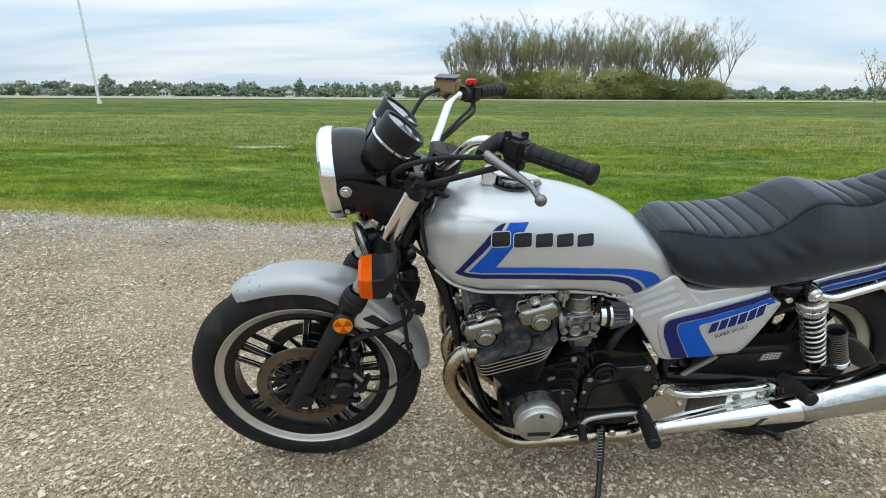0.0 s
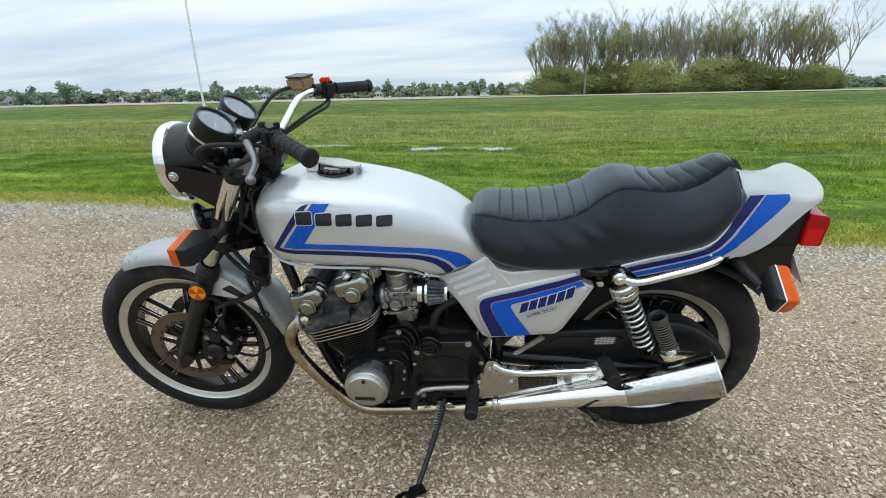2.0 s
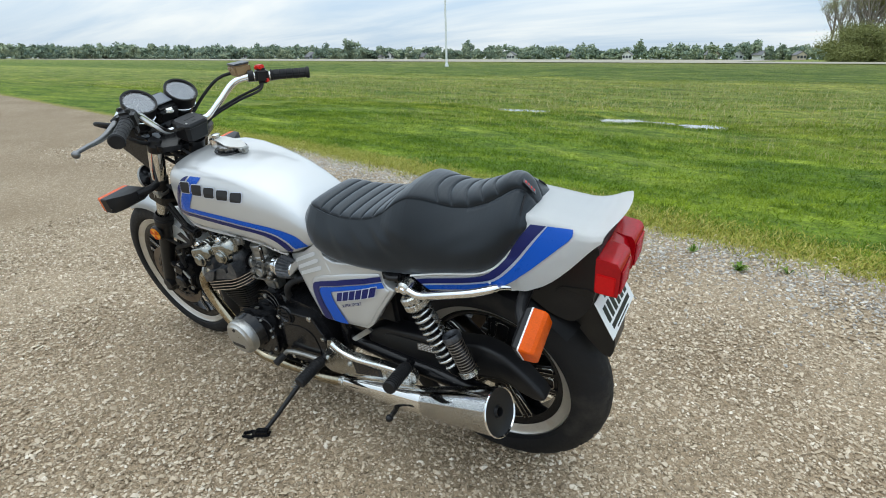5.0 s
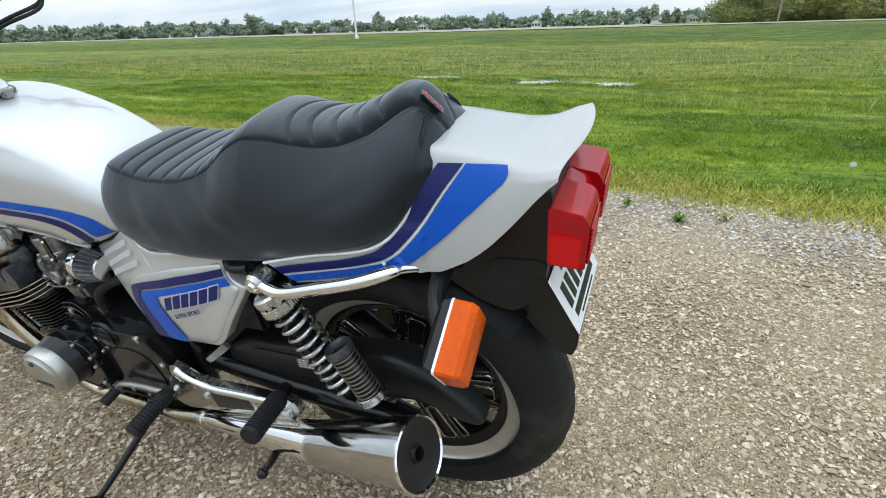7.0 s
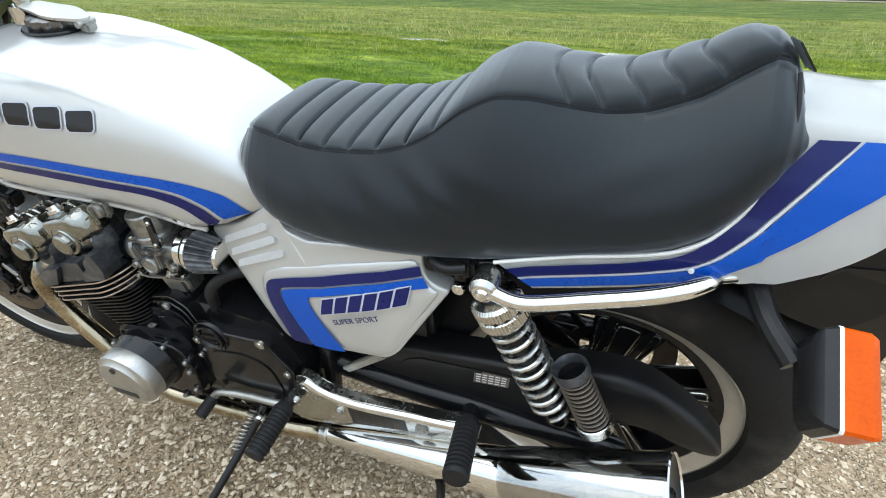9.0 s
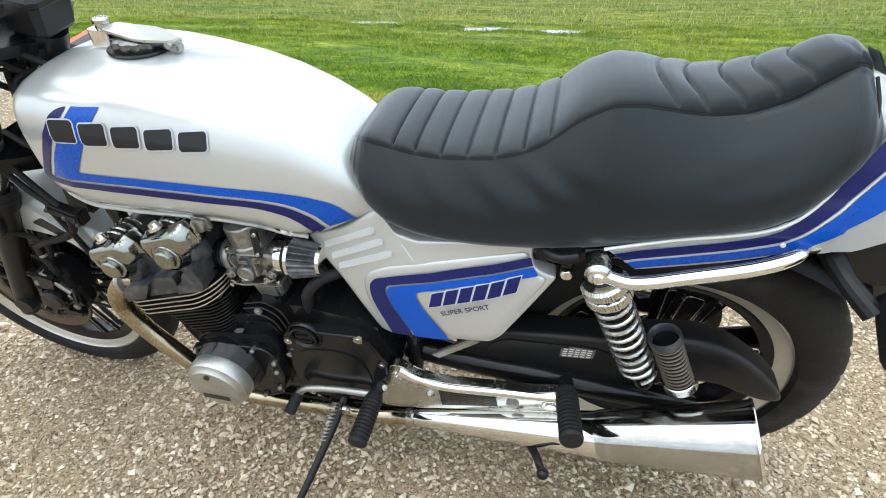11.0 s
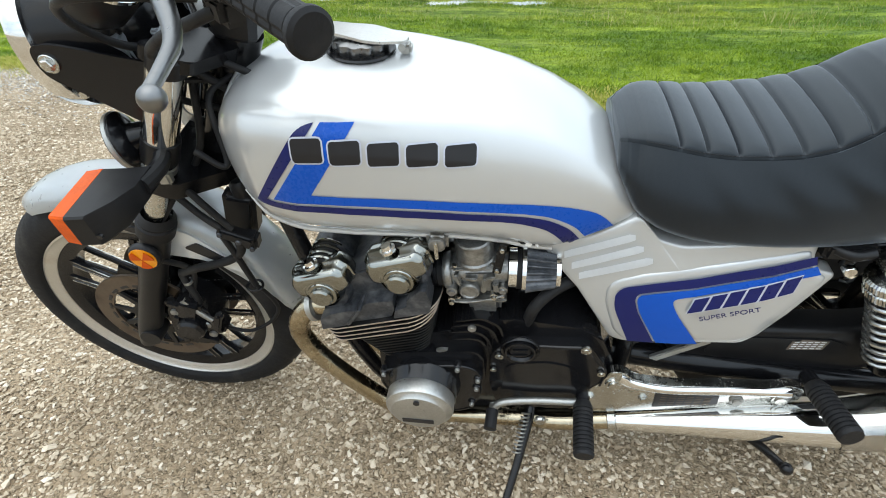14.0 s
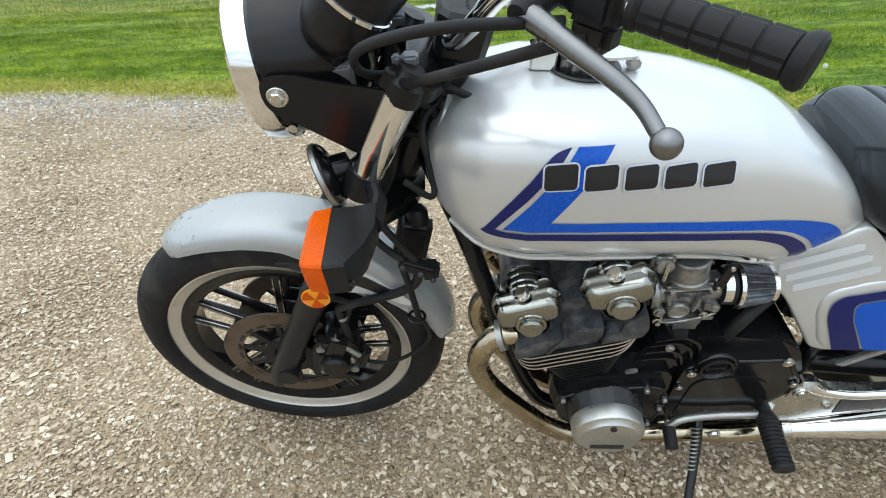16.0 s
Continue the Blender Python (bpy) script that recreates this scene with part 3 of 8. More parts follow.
def wheel(name, x, z, R, rt, rim_r, m, label, width, flange, panels=False):
    hub = bmesh.new()
    w = width
    lathe(hub, [(0.0, -w * 0.9), (0.018, -w * 0.9), (0.02, -w * 0.8), (0.045, -w * 0.7), (0.052, -w * 0.4), (0.045, 0), (0.052, w * 0.4), (0.045, w * 0.7),
                (0.02, w * 0.8), (0.018, w * 0.9), (0, w * 0.9)], axis_y(x, 0, z), 36)
    top = part(name, hub, M_FRAME, bike, label, m)
    # tyre: rounded crown with grooves cut across the shoulders
    prof = []
    for k in range(29):
        a = math.pi * (-0.62 + 1.24 * k / 28)
        prof.append((R - rt + rt * math.cos(a) * (1.0 if abs(a) < 1.4 else 0.98), rt * 1.02 * math.sin(a)))
    prof = [(rim_r - 0.006, -w * 0.66), (rim_r + 0.004, -w * 0.70)] + prof + [(rim_r + 0.004, w * 0.70), (rim_r - 0.006, w * 0.66)]

    def groove(a, i):
        k = i - 16
        if abs(k) > 9:
            return 0.0
        s = (a * 26 / math.pi + abs(k) * 0.22) % 2.0
        cut = -0.0035 if (s < 0.28 and 2 <= abs(k) <= 9) else 0.0
        return cut - (0.003 if k in (-1, 1) else 0.0)
    bm = bmesh.new()
    lathe(bm, prof, axis_y(x, 0, z), 260, groove)
    part("tyre", bm, M_TYRE, top, "black rubber tyre with a worn tread", angle=60)
    # rim: bright flange either side, black well between
    bm = bmesh.new()
    for s in (-1, 1):
        lathe(bm, [(rim_r - flange, s * w * 0.57), (rim_r - flange * 0.7, s * w * 0.645), (rim_r - 0.004, s * w * 0.70), (rim_r + 0.001, s * w * 0.79), (rim_r + 0.005, s * w * 0.78), (rim_r + 0.001, s * w * 0.68),
                   (rim_r - flange, s * w * 0.50), (rim_r - flange, s * w * 0.57)], axis_y(x, 0, z), 96)
    part("rim", bm, M_RIM, top, "polished alloy rim flange")
    bm = bmesh.new()
    lathe(bm, [(rim_r - flange - 0.001, -w * 0.56), (rim_r - 0.034, -w * 0.53), (rim_r - 0.046, -w * 0.42), (rim_r - 0.046, w * 0.42), (rim_r - 0.034, w * 0.53), (rim_r - flange - 0.001, w * 0.56), (rim_r - 0.014, w * 0.48), (rim_r - 0.014, -w * 0.48),
               (rim_r - flange - 0.001, -w * 0.56)], axis_y(x, 0, z), 72)
    part("rim_well", bm, M_FRAME, top)
    # five twin-rib spokes, each side
    bm0 = bmesh.new()
    for s in (-1, 1):
        for e in (-1, 1):
            r0, r1 = 0.046, rim_r - 0.040
            t0, t1 = 0.020, 0.030
            poly = [(r0, e * t0 - 0.007), (r1, e * t1 - 0.008), (r1, e * t1 + 0.008), (r0, e * t0 + 0.007)]
            prism(bm0, poly, s * w * 0.42 - 0.004, s * w * 0.42 + 0.004, 0.002)
        prism(bm0, [(r0, -0.016), (r1 * 0.62, -0.02), (r1 * 0.62, 0.02), (r0, 0.016)], s * w * 0.34 - 0.003, s * w * 0.34 + 0.003, 0.0015)
    if panels:
        for s in (-1, 1):
            prism(bm0, round_poly([(0.040, -0.026), (rim_r - 0.036, -0.060), (rim_r - 0.036, 0.060), (0.040, 0.026)], 0.012, 3), s * w * 0.38 - 0.003, s * w * 0.38 + 0.003, 0.0015)
    spoke_me = finish(bm0, "spoke", M_FRAME)
    bm1 = bmesh.new()
    for s in (-1, 1):
        for e in (-1, 1):
            y = s * (w * 0.42 + 0.0052)
            for d in (-1, 1):
                prism(bm1, [(0.06, e * 0.0205 + d * 0.0062 - 0.0008), (rim_r - 0.05, e * 0.0293 + d * 0.0070 - 0.0008),
                            (rim_r - 0.05, e * 0.0293 + d * 0.0070 + 0.0008), (0.06, e * 0.0205 + d * 0.0062 + 0.0008)], y - 0.0008, y + 0.0008)
    if panels:
        for s in (-1, 1):
            y = s * (w * 0.38 + 0.0036)
            for e in (-1, 1):
                loop = round_poly([(0.100, e * 0.018), (rim_r - 0.052, e * 0.028), (rim_r - 0.052, e * 0.050), (0.100, e * 0.034)], 0.010, 4)
                tube(bm1, [(q, y, v) for q, v in loop + loop[:1]], 0.0016, 6, 1)
            loop = round_poly([(0.085, -0.012), (rim_r - 0.052, -0.018), (rim_r - 0.052, 0.018), (0.085, 0.012)], 0.010, 4)
            tube(bm1, [(q, s * (w * 0.42 + 0.0050), v) for q, v in loop + loop[:1]], 0.0015, 6, 1)
    edge_me = finish(bm1, "spoke_edge", M_ALU)
    for k in range(5):
        mk = Matrix.Translation((x, 0, z)) @ Matrix.Rotation(radians(72 * k - 5), 4, "Y")
        o = new("spoke", spoke_me); o.parent = top; o.matrix_basis = mk
        o = new("spoke_edge", edge_me); o.parent = top; o.matrix_basis = mk
    return top


FW, RW = (0.0, 0.332), (1.480, 0.334)
MID_Y = -0.021                              # centre plane of the front wheel and fork
WHEEL_M = Matrix.Translation((0.002, MID_Y, 0.002)) @ Matrix.Translation(HEAD0) @ Matrix.Rotation(radians(0.5), 4, AX) @ Matrix.Translation(-HEAD0)
front_wheel = wheel("front_wheel", *FW, 0.333, 0.050, 0.256, WHEEL_M, "black spoked front wheel with bright rim", 0.052, 0.018)
rear_wheel = wheel("rear_wheel", *RW, 0.338, 0.068, 0.238, Matrix.Translation((0, 0.013, 0)), "black spoked rear wheel with bright rim", 0.062, 0.0245, True)


def disc(parent, x, y, z, r, m=None):
    bm = bmesh.new()
    lathe(bm, [(r * 0.71, -0.003), (r, -0.003), (r, 0.003), (r * 0.71, 0.003), (r * 0.71, -0.003)], axis_y(x, y, z), 64)
    d = part("brake_disc", bm, M_DISC, parent, "brown weathered steel brake disc", m)
    bm = bmesh.new()
    lathe(bm, [(0.034, -0.004), (0.056, -0.004), (0.056, 0.004), (0.034, 0.004), (0.034, -0.004)], axis_y(x, y, z), 40)
    part("carrier", bm, M_PLASTIC, d)
    for k in range(10):
        bm = bmesh.new()
        prism(bm, [(0.050, -0.007), (r * 0.74, -0.005), (r * 0.74, 0.005), (0.050, 0.007)], y - 0.003, y + 0.003, 0, Matrix.Translation((x, 0, z)) @ Matrix.Rotation(2 * math.pi * (k + 0.5) / 10, 4, "Y"))
        part("carrier_arm", bm, M_PLASTIC, d)
    out = -1 if y < 0 else 1
    for k in range(20):
        a = 2 * math.pi * k / 20
        bm = bmesh.new()
        rbox(bm, (0.022, 0.0016, 0.0072), Matrix.Translation((x, y + out * 0.0030, z)) @ Matrix.Rotation(a, 4, "Y") @ Matrix.Translation((0, 0, r * 0.765)), 0.0007, 1)
        part("slot", bm, M_BLACKINK, d)
    return d


disc(front_wheel, FW[0], -0.058, FW[1], 0.140)
disc(front_wheel, FW[0], 0.058, FW[1], 0.140)
disc(rear_wheel, RW[0], 0.085, RW[1], 0.145)

# fork legs
RAKE = AX.x / AX.z


def fork_x(z):
    return -0.014 + RAKE * (z - 0.331)


for s in (-1, 1):
    y = MID_Y + s * 0.082
    bm = bmesh.new()
    tube(bm, [(fork_x(0.285), y, 0.285), (fork_x(0.34), y, 0.34), (fork_x(0.5), y, 0.5), (fork_x(0.655), y, 0.655)], [0.020, 0.0255, 0.0265, 0.027], 20, 3)
    lathe(bm, [(0, -0.03), (0.022, -0.03), (0.024, 0.0), (0.022, 0.02), (0, 0.02)], axis_y(0.0, y, 0.331), 20)
    leg = part("fork_leg", bm, M_PLASTIC, bike, "black fork slider", STEER)
    bm = bmesh.new()
    lathe(bm, [(0.027, 0), (0.033, 0.004), (0.034, 0.03), (0.031, 0.034), (0.033, 0.04), (0.029, 0.05), (0.026, 0.056)], aim((fork_x(0.635), y, 0.635), (fork_x(0.8), y, 0.8)), 24)
    part("dust_boot", bm, M_RUBBER, leg)
    bm = bmesh.new()
    tube(bm, [(fork_x(0.66), y, 0.66), (fork_x(0.80), y, 0.80)], 0.020, 24, 2)
    tube_leg = part("stanchion", bm, M_ALU, bike, "bare alloy fork tube", STEER)
    bm = bmesh.new()
    lathe(bm, [(0.020, 0), (0.027, 0.002), (0.0275, 0.034), (0.020, 0.036)], aim((fork_x(0.762), y, 0.762), (fork_x(0.9), y, 0.9)), 28)
    rbox(bm, (0.022, 0.016, 0.024), Matrix.Translation((fork_x(0.778) + 0.020, y + s * 0.022, 0.778)), 0.004, 2)
    cl = part("yoke_clamp", bm, M_ALU_DULL, tube_leg, "worn alloy lower yoke clamp")
    bm = bmesh.new()
    tube(bm, [(fork_x(0.79), y, 0.79), (fork_x(0.952), y, 0.952)], 0.0255, 28, 2)
    part("fork_cover", bm, M_CHROME, bike, "chrome upper fork tube", STEER)
    bm = bmesh.new()
    lathe(bm, [(0.0262, 0), (0.027, 0.006), (0.027, 0.026), (0.020, 0.034), (0.016, 0.044), (0, 0.044)], aim((fork_x(0.950), y, 0.945), (fork_x(1.1), y, 1.1)), 24)
    part("fork_cap", bm, M_PLASTIC, bike, "", STEER)
    # amber side reflector
    rx, rz = fork_x(0.607) - 0.004, 0.607
    bm = bmesh.new()
    lathe(bm, [(0, 0.014), (0.022, 0.014), (0.026, 0.012), (0.029, 0.008), (0.029, 0.0), (0, 0)], axis_y(rx, y + s * 0.028, rz, s < 0), 32)
    ref = part("reflector", bm, M_PLASTIC, bike, "round amber fork reflector", STEER)
    bm = bmesh.new()
    lathe(bm, [(0, 0.0165), (0.012, 0.016), (0.0245, 0.0145), (0.0245, 0.012), (0, 0.012)], axis_y(rx, y + s * 0.028, rz, s < 0), 32)
    part("lens", bm, M_AMBER2, ref)
    for k in range(3):
        bm = bmesh.new()
        prism(bm, [(0, 0)] + [(0.0225 * math.cos(radians(120 * k + q)), 0.0225 * math.sin(radians(120 * k + q))) for q in (0, 15, 30, 45, 60)], -0.0003, 0.0003, 0, Matrix.Translation((rx, y + s * 0.0448, rz)))
        part("facet", bm, M_AMBERDK, ref)
    # caliper behind the leg
    bm = bmesh.new()
    prism(bm, round_poly([(0.045, 0.30), (0.13, 0.285), (0.165, 0.36), (0.155, 0.43), (0.11, 0.455), (0.07, 0.42)], 0.02), y - s * 0.055, y + s * 0.012, 0.008)
    lathe(bm, [(0, 0.03), (0.024, 0.03), (0.03, 0.024), (0.032, 0), (0, 0)], axis_y(0.108, y + s * 0.006, 0.365, s < 0), 24)
    cal = part("brake_caliper", bm, M_ENGINE, bike, "black brake caliper behind the fork leg", STEER)
    for bx, bz in ((0.075, 0.325), (0.14, 0.33), (0.13, 0.415), (0.085, 0.41)):
        bolt(cal, bx, y + (-0.012 if s < 0 else 0.008), bz, 0.009, M_ALU_DULL)
    bm = bmesh.new()
    rbox(bm, (0.050, 0.040, 0.060), Matrix.Translation((0.120, y + s * 0.004, 0.420)) @ Matrix.Rotation(radians(25), 4, "Y"), 0.008, 2)
    rbox(bm, (0.030, 0.046, 0.070), Matrix.Translation((0.152, y - s * 0.010, 0.360)) @ Matrix.Rotation(radians(-8), 4, "Y"), 0.008, 2)
    part("bridge", bm, M_ENGINE, cal)
    for dx, dz, sx, sz in ((-0.030, 0.015, 0.020, 0.050), (-0.012, 0.075, 0.034, 0.018), (0.022, -0.052, 0.044, 0.022), (0.060, 0.010, 0.016, 0.060), (-0.034, -0.050, 0.022, 0.026)):
        bm = bmesh.new()
        rbox(bm, (sx, 0.020, sz), Matrix.Translation((0.108 + dx, y + s * 0.012, 0.365 + dz)) @ Matrix.Rotation(radians(24), 4, "Y"), 0.005, 2)
        part("rib", bm, M_ENGINE, cal)
    bm = bmesh.new()
    tube(bm, [(0.118, y + s * 0.012, 0.450), (0.140, y + s * 0.014, 0.410), (0.160, y + s * 0.016, 0.385)], [0.007, 0.006, 0.006], 10, 3)
    part("bleed_nipple", bm, M_ALU_DULL, cal)
    bm = bmesh.new()
    tube(bm, [(0.13, y, 0.44), (0.16, y - s * 0.01, 0.52), (0.13, y + s * 0.02, 0.60), (0.20, y, 0.70), (0.27, s * 0.06, 0.78), (0.30, s * 0.04, 0.90)], 0.006, 10, 8)
    part("brake_hose", bm, M_RUBBER, bike, "", STEER)

for name, z, h, w, label in (("lower_yoke", 0.765, 0.036, 0.26, "black lower fork yoke"), ("top_yoke", 0.966, 0.022, 0.236, "black top fork yoke")):
    bm = bmesh.new()
    fx = fork_x(z)
    poly = [(fx - 0.035, -w / 2), (fx + 0.035, -w / 2), (fx + (0.115 if z < 0.9 else 0.075), -0.03), (fx + (0.115 if z < 0.9 else 0.075), 0.03), (fx + 0.035, w / 2), (fx - 0.035, w / 2), (fx - 0.005, 0.06), (fx - 0.005, -0.06)]
    mm = Matrix.Translation((0, 0, z)) @ Matrix.Translation((fx, 0, 0)) @ Matrix.Rotation(radians(27.5), 4, "Y") @ Matrix.Translation((-fx, 0, 0)) @ Matrix.Rotation(radians(-90), 4, "X")
    prism(bm, round_poly([(px_, -py_) for px_, py_ in poly], 0.012), -h / 2, h / 2, 0.004, mm)
    part(name, bm, M_FRAME, bike, label, STEER)

# hose junction behind the fork and its paired hoses
bm = bmesh.new()
rbox(bm, (0.068, 0.026, 0.026), Matrix.Translation((0.302, -0.112, 0.636)) @ Matrix.Rotation(radians(28), 4, "Y"), 0.006, 3)
rbox(bm, (0.030, 0.030, 0.034), Matrix.Translation((0.322, -0.108, 0.622)) @ Matrix.Rotation(radians(10), 4, "Y"), 0.006, 3)
junction = part("hose_junction", bm, M_PLASTIC, bike, "black brake hose junction", STEER)
bm = bmesh.new()
rbox(bm, (0.060, 0.046, 0.096), Matrix.Translation((0.292, -0.046, 0.640)) @ Matrix.Rotation(radians(14), 4, "Y"), 0.010, 3)
lathe(bm, [(0, 0.022), (0.012, 0.020), (0.018, 0.012), (0.019, -0.01), (0, -0.01)], Matrix.Translation((0.306, -0.046, 0.690)), 20)
part("horn_bracket", bm, M_PLASTIC, bike, "black horn bracket behind the fork", STEER)
for x, z in ((0.278, 0.648), (0.326, 0.612), (0.306, 0.630)):
    bm = bmesh.new()
    lathe(bm, [(0, 0.004), (0.004, 0.004), (0.005, 0.002), (0.0055, 0), (0, 0)], axis_y(x, -0.124, z, True), 12)
    part("bolt", bm, M_HEAD, junction)
for pts in ([(0.206, -0.104, 0.756), (0.222, -0.107, 0.732), (0.252, -0.111, 0.685), (0.284, -0.112, 0.646)], [(0.232, -0.106, 0.768), (0.249, -0.109, 0.742), (0.273, -0.112, 0.699), (0.298, -0.113, 0.652)]):
    bm = bmesh.new()
    tube(bm, pts, 0.0062, 12, 4)
    part("hose", bm, M_RUBBER, junction)
for pts, r in (([(0.302, -0.114, 0.628), (0.294, -0.112, 0.594), (0.262, -0.108, 0.566), (0.215, -0.104, 0.546), (0.176, -0.101, 0.533), (0.139, -0.099, 0.517)], 0.0085),
               ([(0.276, -0.116, 0.640), (0.282, -0.114, 0.590), (0.286, -0.112, 0.540), (0.290, -0.110, 0.494)], 0.0060),
               ([(0.290, -0.110, 0.494), (0.302, -0.102, 0.450), (0.302, -0.094, 0.395), (0.270, -0.092, 0.346), (0.210, -0.090, 0.306), (0.155, -0.092, 0.322)], 0.0042),
               ([(0.139, -0.099, 0.517), (0.141, -0.103, 0.492), (0.146, -0.106, 0.446), (0.139, -0.106, 0.400)], 0.0070)):
    bm = bmesh.new()
    tube(bm, pts, r, 12, 8)
    part("hose", bm, M_RUBBER, junction)
bm = bmesh.new()
lathe(bm, [(0.008, 0), (0.0095, 0.001), (0.0095, 0.006), (0.008, 0.007)], aim((0.144, -0.102, 0.496), (0.146, -0.104, 0.47)), 16)
part("clip", bm, M_ALU_DULL, junction)
bm = bmesh.new()
tube(bm, [(0.140, -0.106, 0.402), (0.138, -0.108, 0.378)], 0.006, 12, 2)
lathe(bm, [(0, 0.010), (0.008, 0.010), (0.010, 0.006), (0.010, -0.006), (0, -0.006)], axis_y(0.138, -0.108, 0.362, True), 14)
part("fitting", bm, M_ALU_DULL, junction, "alloy hose union")
bm = bmesh.new()
ringp = [Vector((0.286, -0.108, 0.490)) + Vector((0.016 * math.cos(a), 0.012 * math.sin(a), 0.004 * math.sin(a))) for a in np.linspace(0, 2 * math.pi, 17)]
tube(bm, ringp, 0.0028, 8, 1)
part("guide_ring", bm, M_FRAME, junction)

# axle, speedo cable
bm = bmesh.new()
tube(bm, [(0, -0.13, 0.331), (0, 0.13, 0.331)], 0.009, 14, 2)
part("front_axle", bm, M_ALU_DULL, bike, "", STEER)
bm = bmesh.new()
tube(bm, [(0.02, 0.05, 0.35), (0.16, 0.09, 0.36), (0.25, 0.08, 0.50), (0.26, 0.06, 0.70), (0.22, 0.05, 0.95), (0.21, 0.07, 1.02)], 0.005, 8, 8)
part("speedo_cable", bm, M_RUBBER, bike, "", STEER)

# front mudguard
rings = []
for k in range(45):
    t = k / 44
    a = radians(118 - 112 * t)
    r = np.interp(t, [0, 0.06, 0.25, 0.5, 0.75, 0.93, 1], [0.356, 0.362, 0.369, 0.371, 0.371, 0.368, 0.362])
    hw = np.interp(t, [0, 0.05, 0.2, 0.8, 0.95, 1], [0.040, 0.058, 0.067, 0.066, 0.056, 0.042])
    skirt = np.interp(t, [0, 0.1, 0.36, 0.54, 0.72, 0.9, 1], [0.008, 0.014, 0.020, 0.052, 0.045, 0.018, 0.008])
    row = []
    for q in range(-8, 9):
        u = q / 8
        if abs(u) <= 0.75:
            v = u / 0.75
            y, rr = hw * v * (1 - 0.10 * v * v) / 0.90, r - 0.020 * v ** 4 - 0.006 * v * v
        else:
            v = (abs(u) - 0.75) / 0.25
            y, rr = math.copysign(hw, u), r - 0.026 - skirt * v
        row.append((FW[0] + rr * math.cos(a), y, FW[1] + rr * math.sin(a)))
    rings.append(row)
bm = bmesh.new()
loft(bm, rings, closed=False, caps=False)
bmesh.ops.solidify(bm, geom=bm.faces[:], thickness=0.003)
fender = part("front_mudguard", bm, M_SILVER_FLAT, bike, "pale silver front mudguard", WHEEL_M)
for s in (-1, 1):
    for poly in ([(0.052, 0.628), (0.115, 0.600), (0.120, 0.618), (0.095, 0.626)], [(0.175, 0.578), (0.205, 0.592), (0.262, 0.545), (0.225, 0.548)]):
        bm = bmesh.new()
        prism(bm, round_poly(poly, 0.006), s * 0.0685, s * 0.0735, 0.001)
        part("slot", bm, M_BLACKINK, fender)
    bm = bmesh.new()
    prism(bm, round_poly([(0.10, 0.56), (0.14, 0.64), (0.20, 0.61), (0.26, 0.55), (0.30, 0.50), (0.20, 0.545)], 0.01), s * 0.066, s * 0.071, 0.001)
    part("stay", bm, M_SILVER_FLAT, fender)

# headlamp
HLc = Vector((0.168, 0, 0.966))
hl_axis = (Vector((-1, 0, -0.10))).normalized()
hl_m = aim(HLc, HLc + hl_axis)
bm = bmesh.new()
lathe(bm, [(0, -0.105), (0.045, -0.10), (0.080, -0.075), (0.098, -0.035), (0.104, 0.0), (0.104, 0.028), (0, 0.028)], hl_m, 56)
lamp = part("headlamp", bm, M_FRAME, bike, "round black headlamp with chrome ring", STEER)
bm = bmesh.new()
lathe(bm, [(0.103, 0.024), (0.110, 0.026), (0.112, 0.040), (0.109, 0.055), (0.100, 0.062), (0.096, 0.058), (0.100, 0.05), (0.100, 0.024), (0.103, 0.024)], hl_m, 64)
part("ring", bm, M_CHROME, lamp, "chrome headlamp ring")
bm = bmesh.new()
lathe(bm, [(0.099, 0.055), (0.080, 0.066), (0.05, 0.073), (0, 0.076)], hl_m, 48)
part("lens", bm, M_LAMPGLASS, lamp)
bm = bmesh.new()
lathe(bm, [(0.098, 0.05), (0.07, 0.035), (0.03, 0.02), (0, 0.018)], hl_m, 40)
part("bowl", bm, M_CHROME, lamp)
for s in (-1, 1):
    bm = bmesh.new()
    prism(bm, round_poly([(0.140, 0.990), (0.175, 0.992), (0.30, 0.962), (0.315, 0.955), (0.264, 0.860), (0.236, 0.880), (0.172, 0.928), (0.140, 0.948)], 0.018), s * 0.112, s * 0.117, 0.001)
    ear = part("lamp_bracket", bm, M_FRAME, bike, "black headlamp bracket", STEER)
    bm = bmesh.new()
    lathe(bm, [(0, 0.0035), (0.0125, 0.0035), (0.0135, 0.0025), (0.0135, 0), (0, 0)], axis_y(0.160, s * 0.117, 0.966, s < 0), 28)
    part("washer", bm, M_ALU, ear)
    bm = bmesh.new()
    lathe(bm, [(0, 0.0095), (0.0075, 0.0095), (0.0092, 0.008), (0.0095, 0.0030), (0, 0.003)], axis_y(0.160, s * 0.117, 0.966, s < 0), 6)
    part("bolt", bm, M_ALU, ear, angle=25)
    bm = bmesh.new()
    lathe(bm, [(0, 0.006), (0.006, 0.006), (0.007, 0), (0, 0)], axis_y(0.158, s * 0.088, 0.905, s < 0), 14)
    part("screw", bm, M_ALU, lamp)

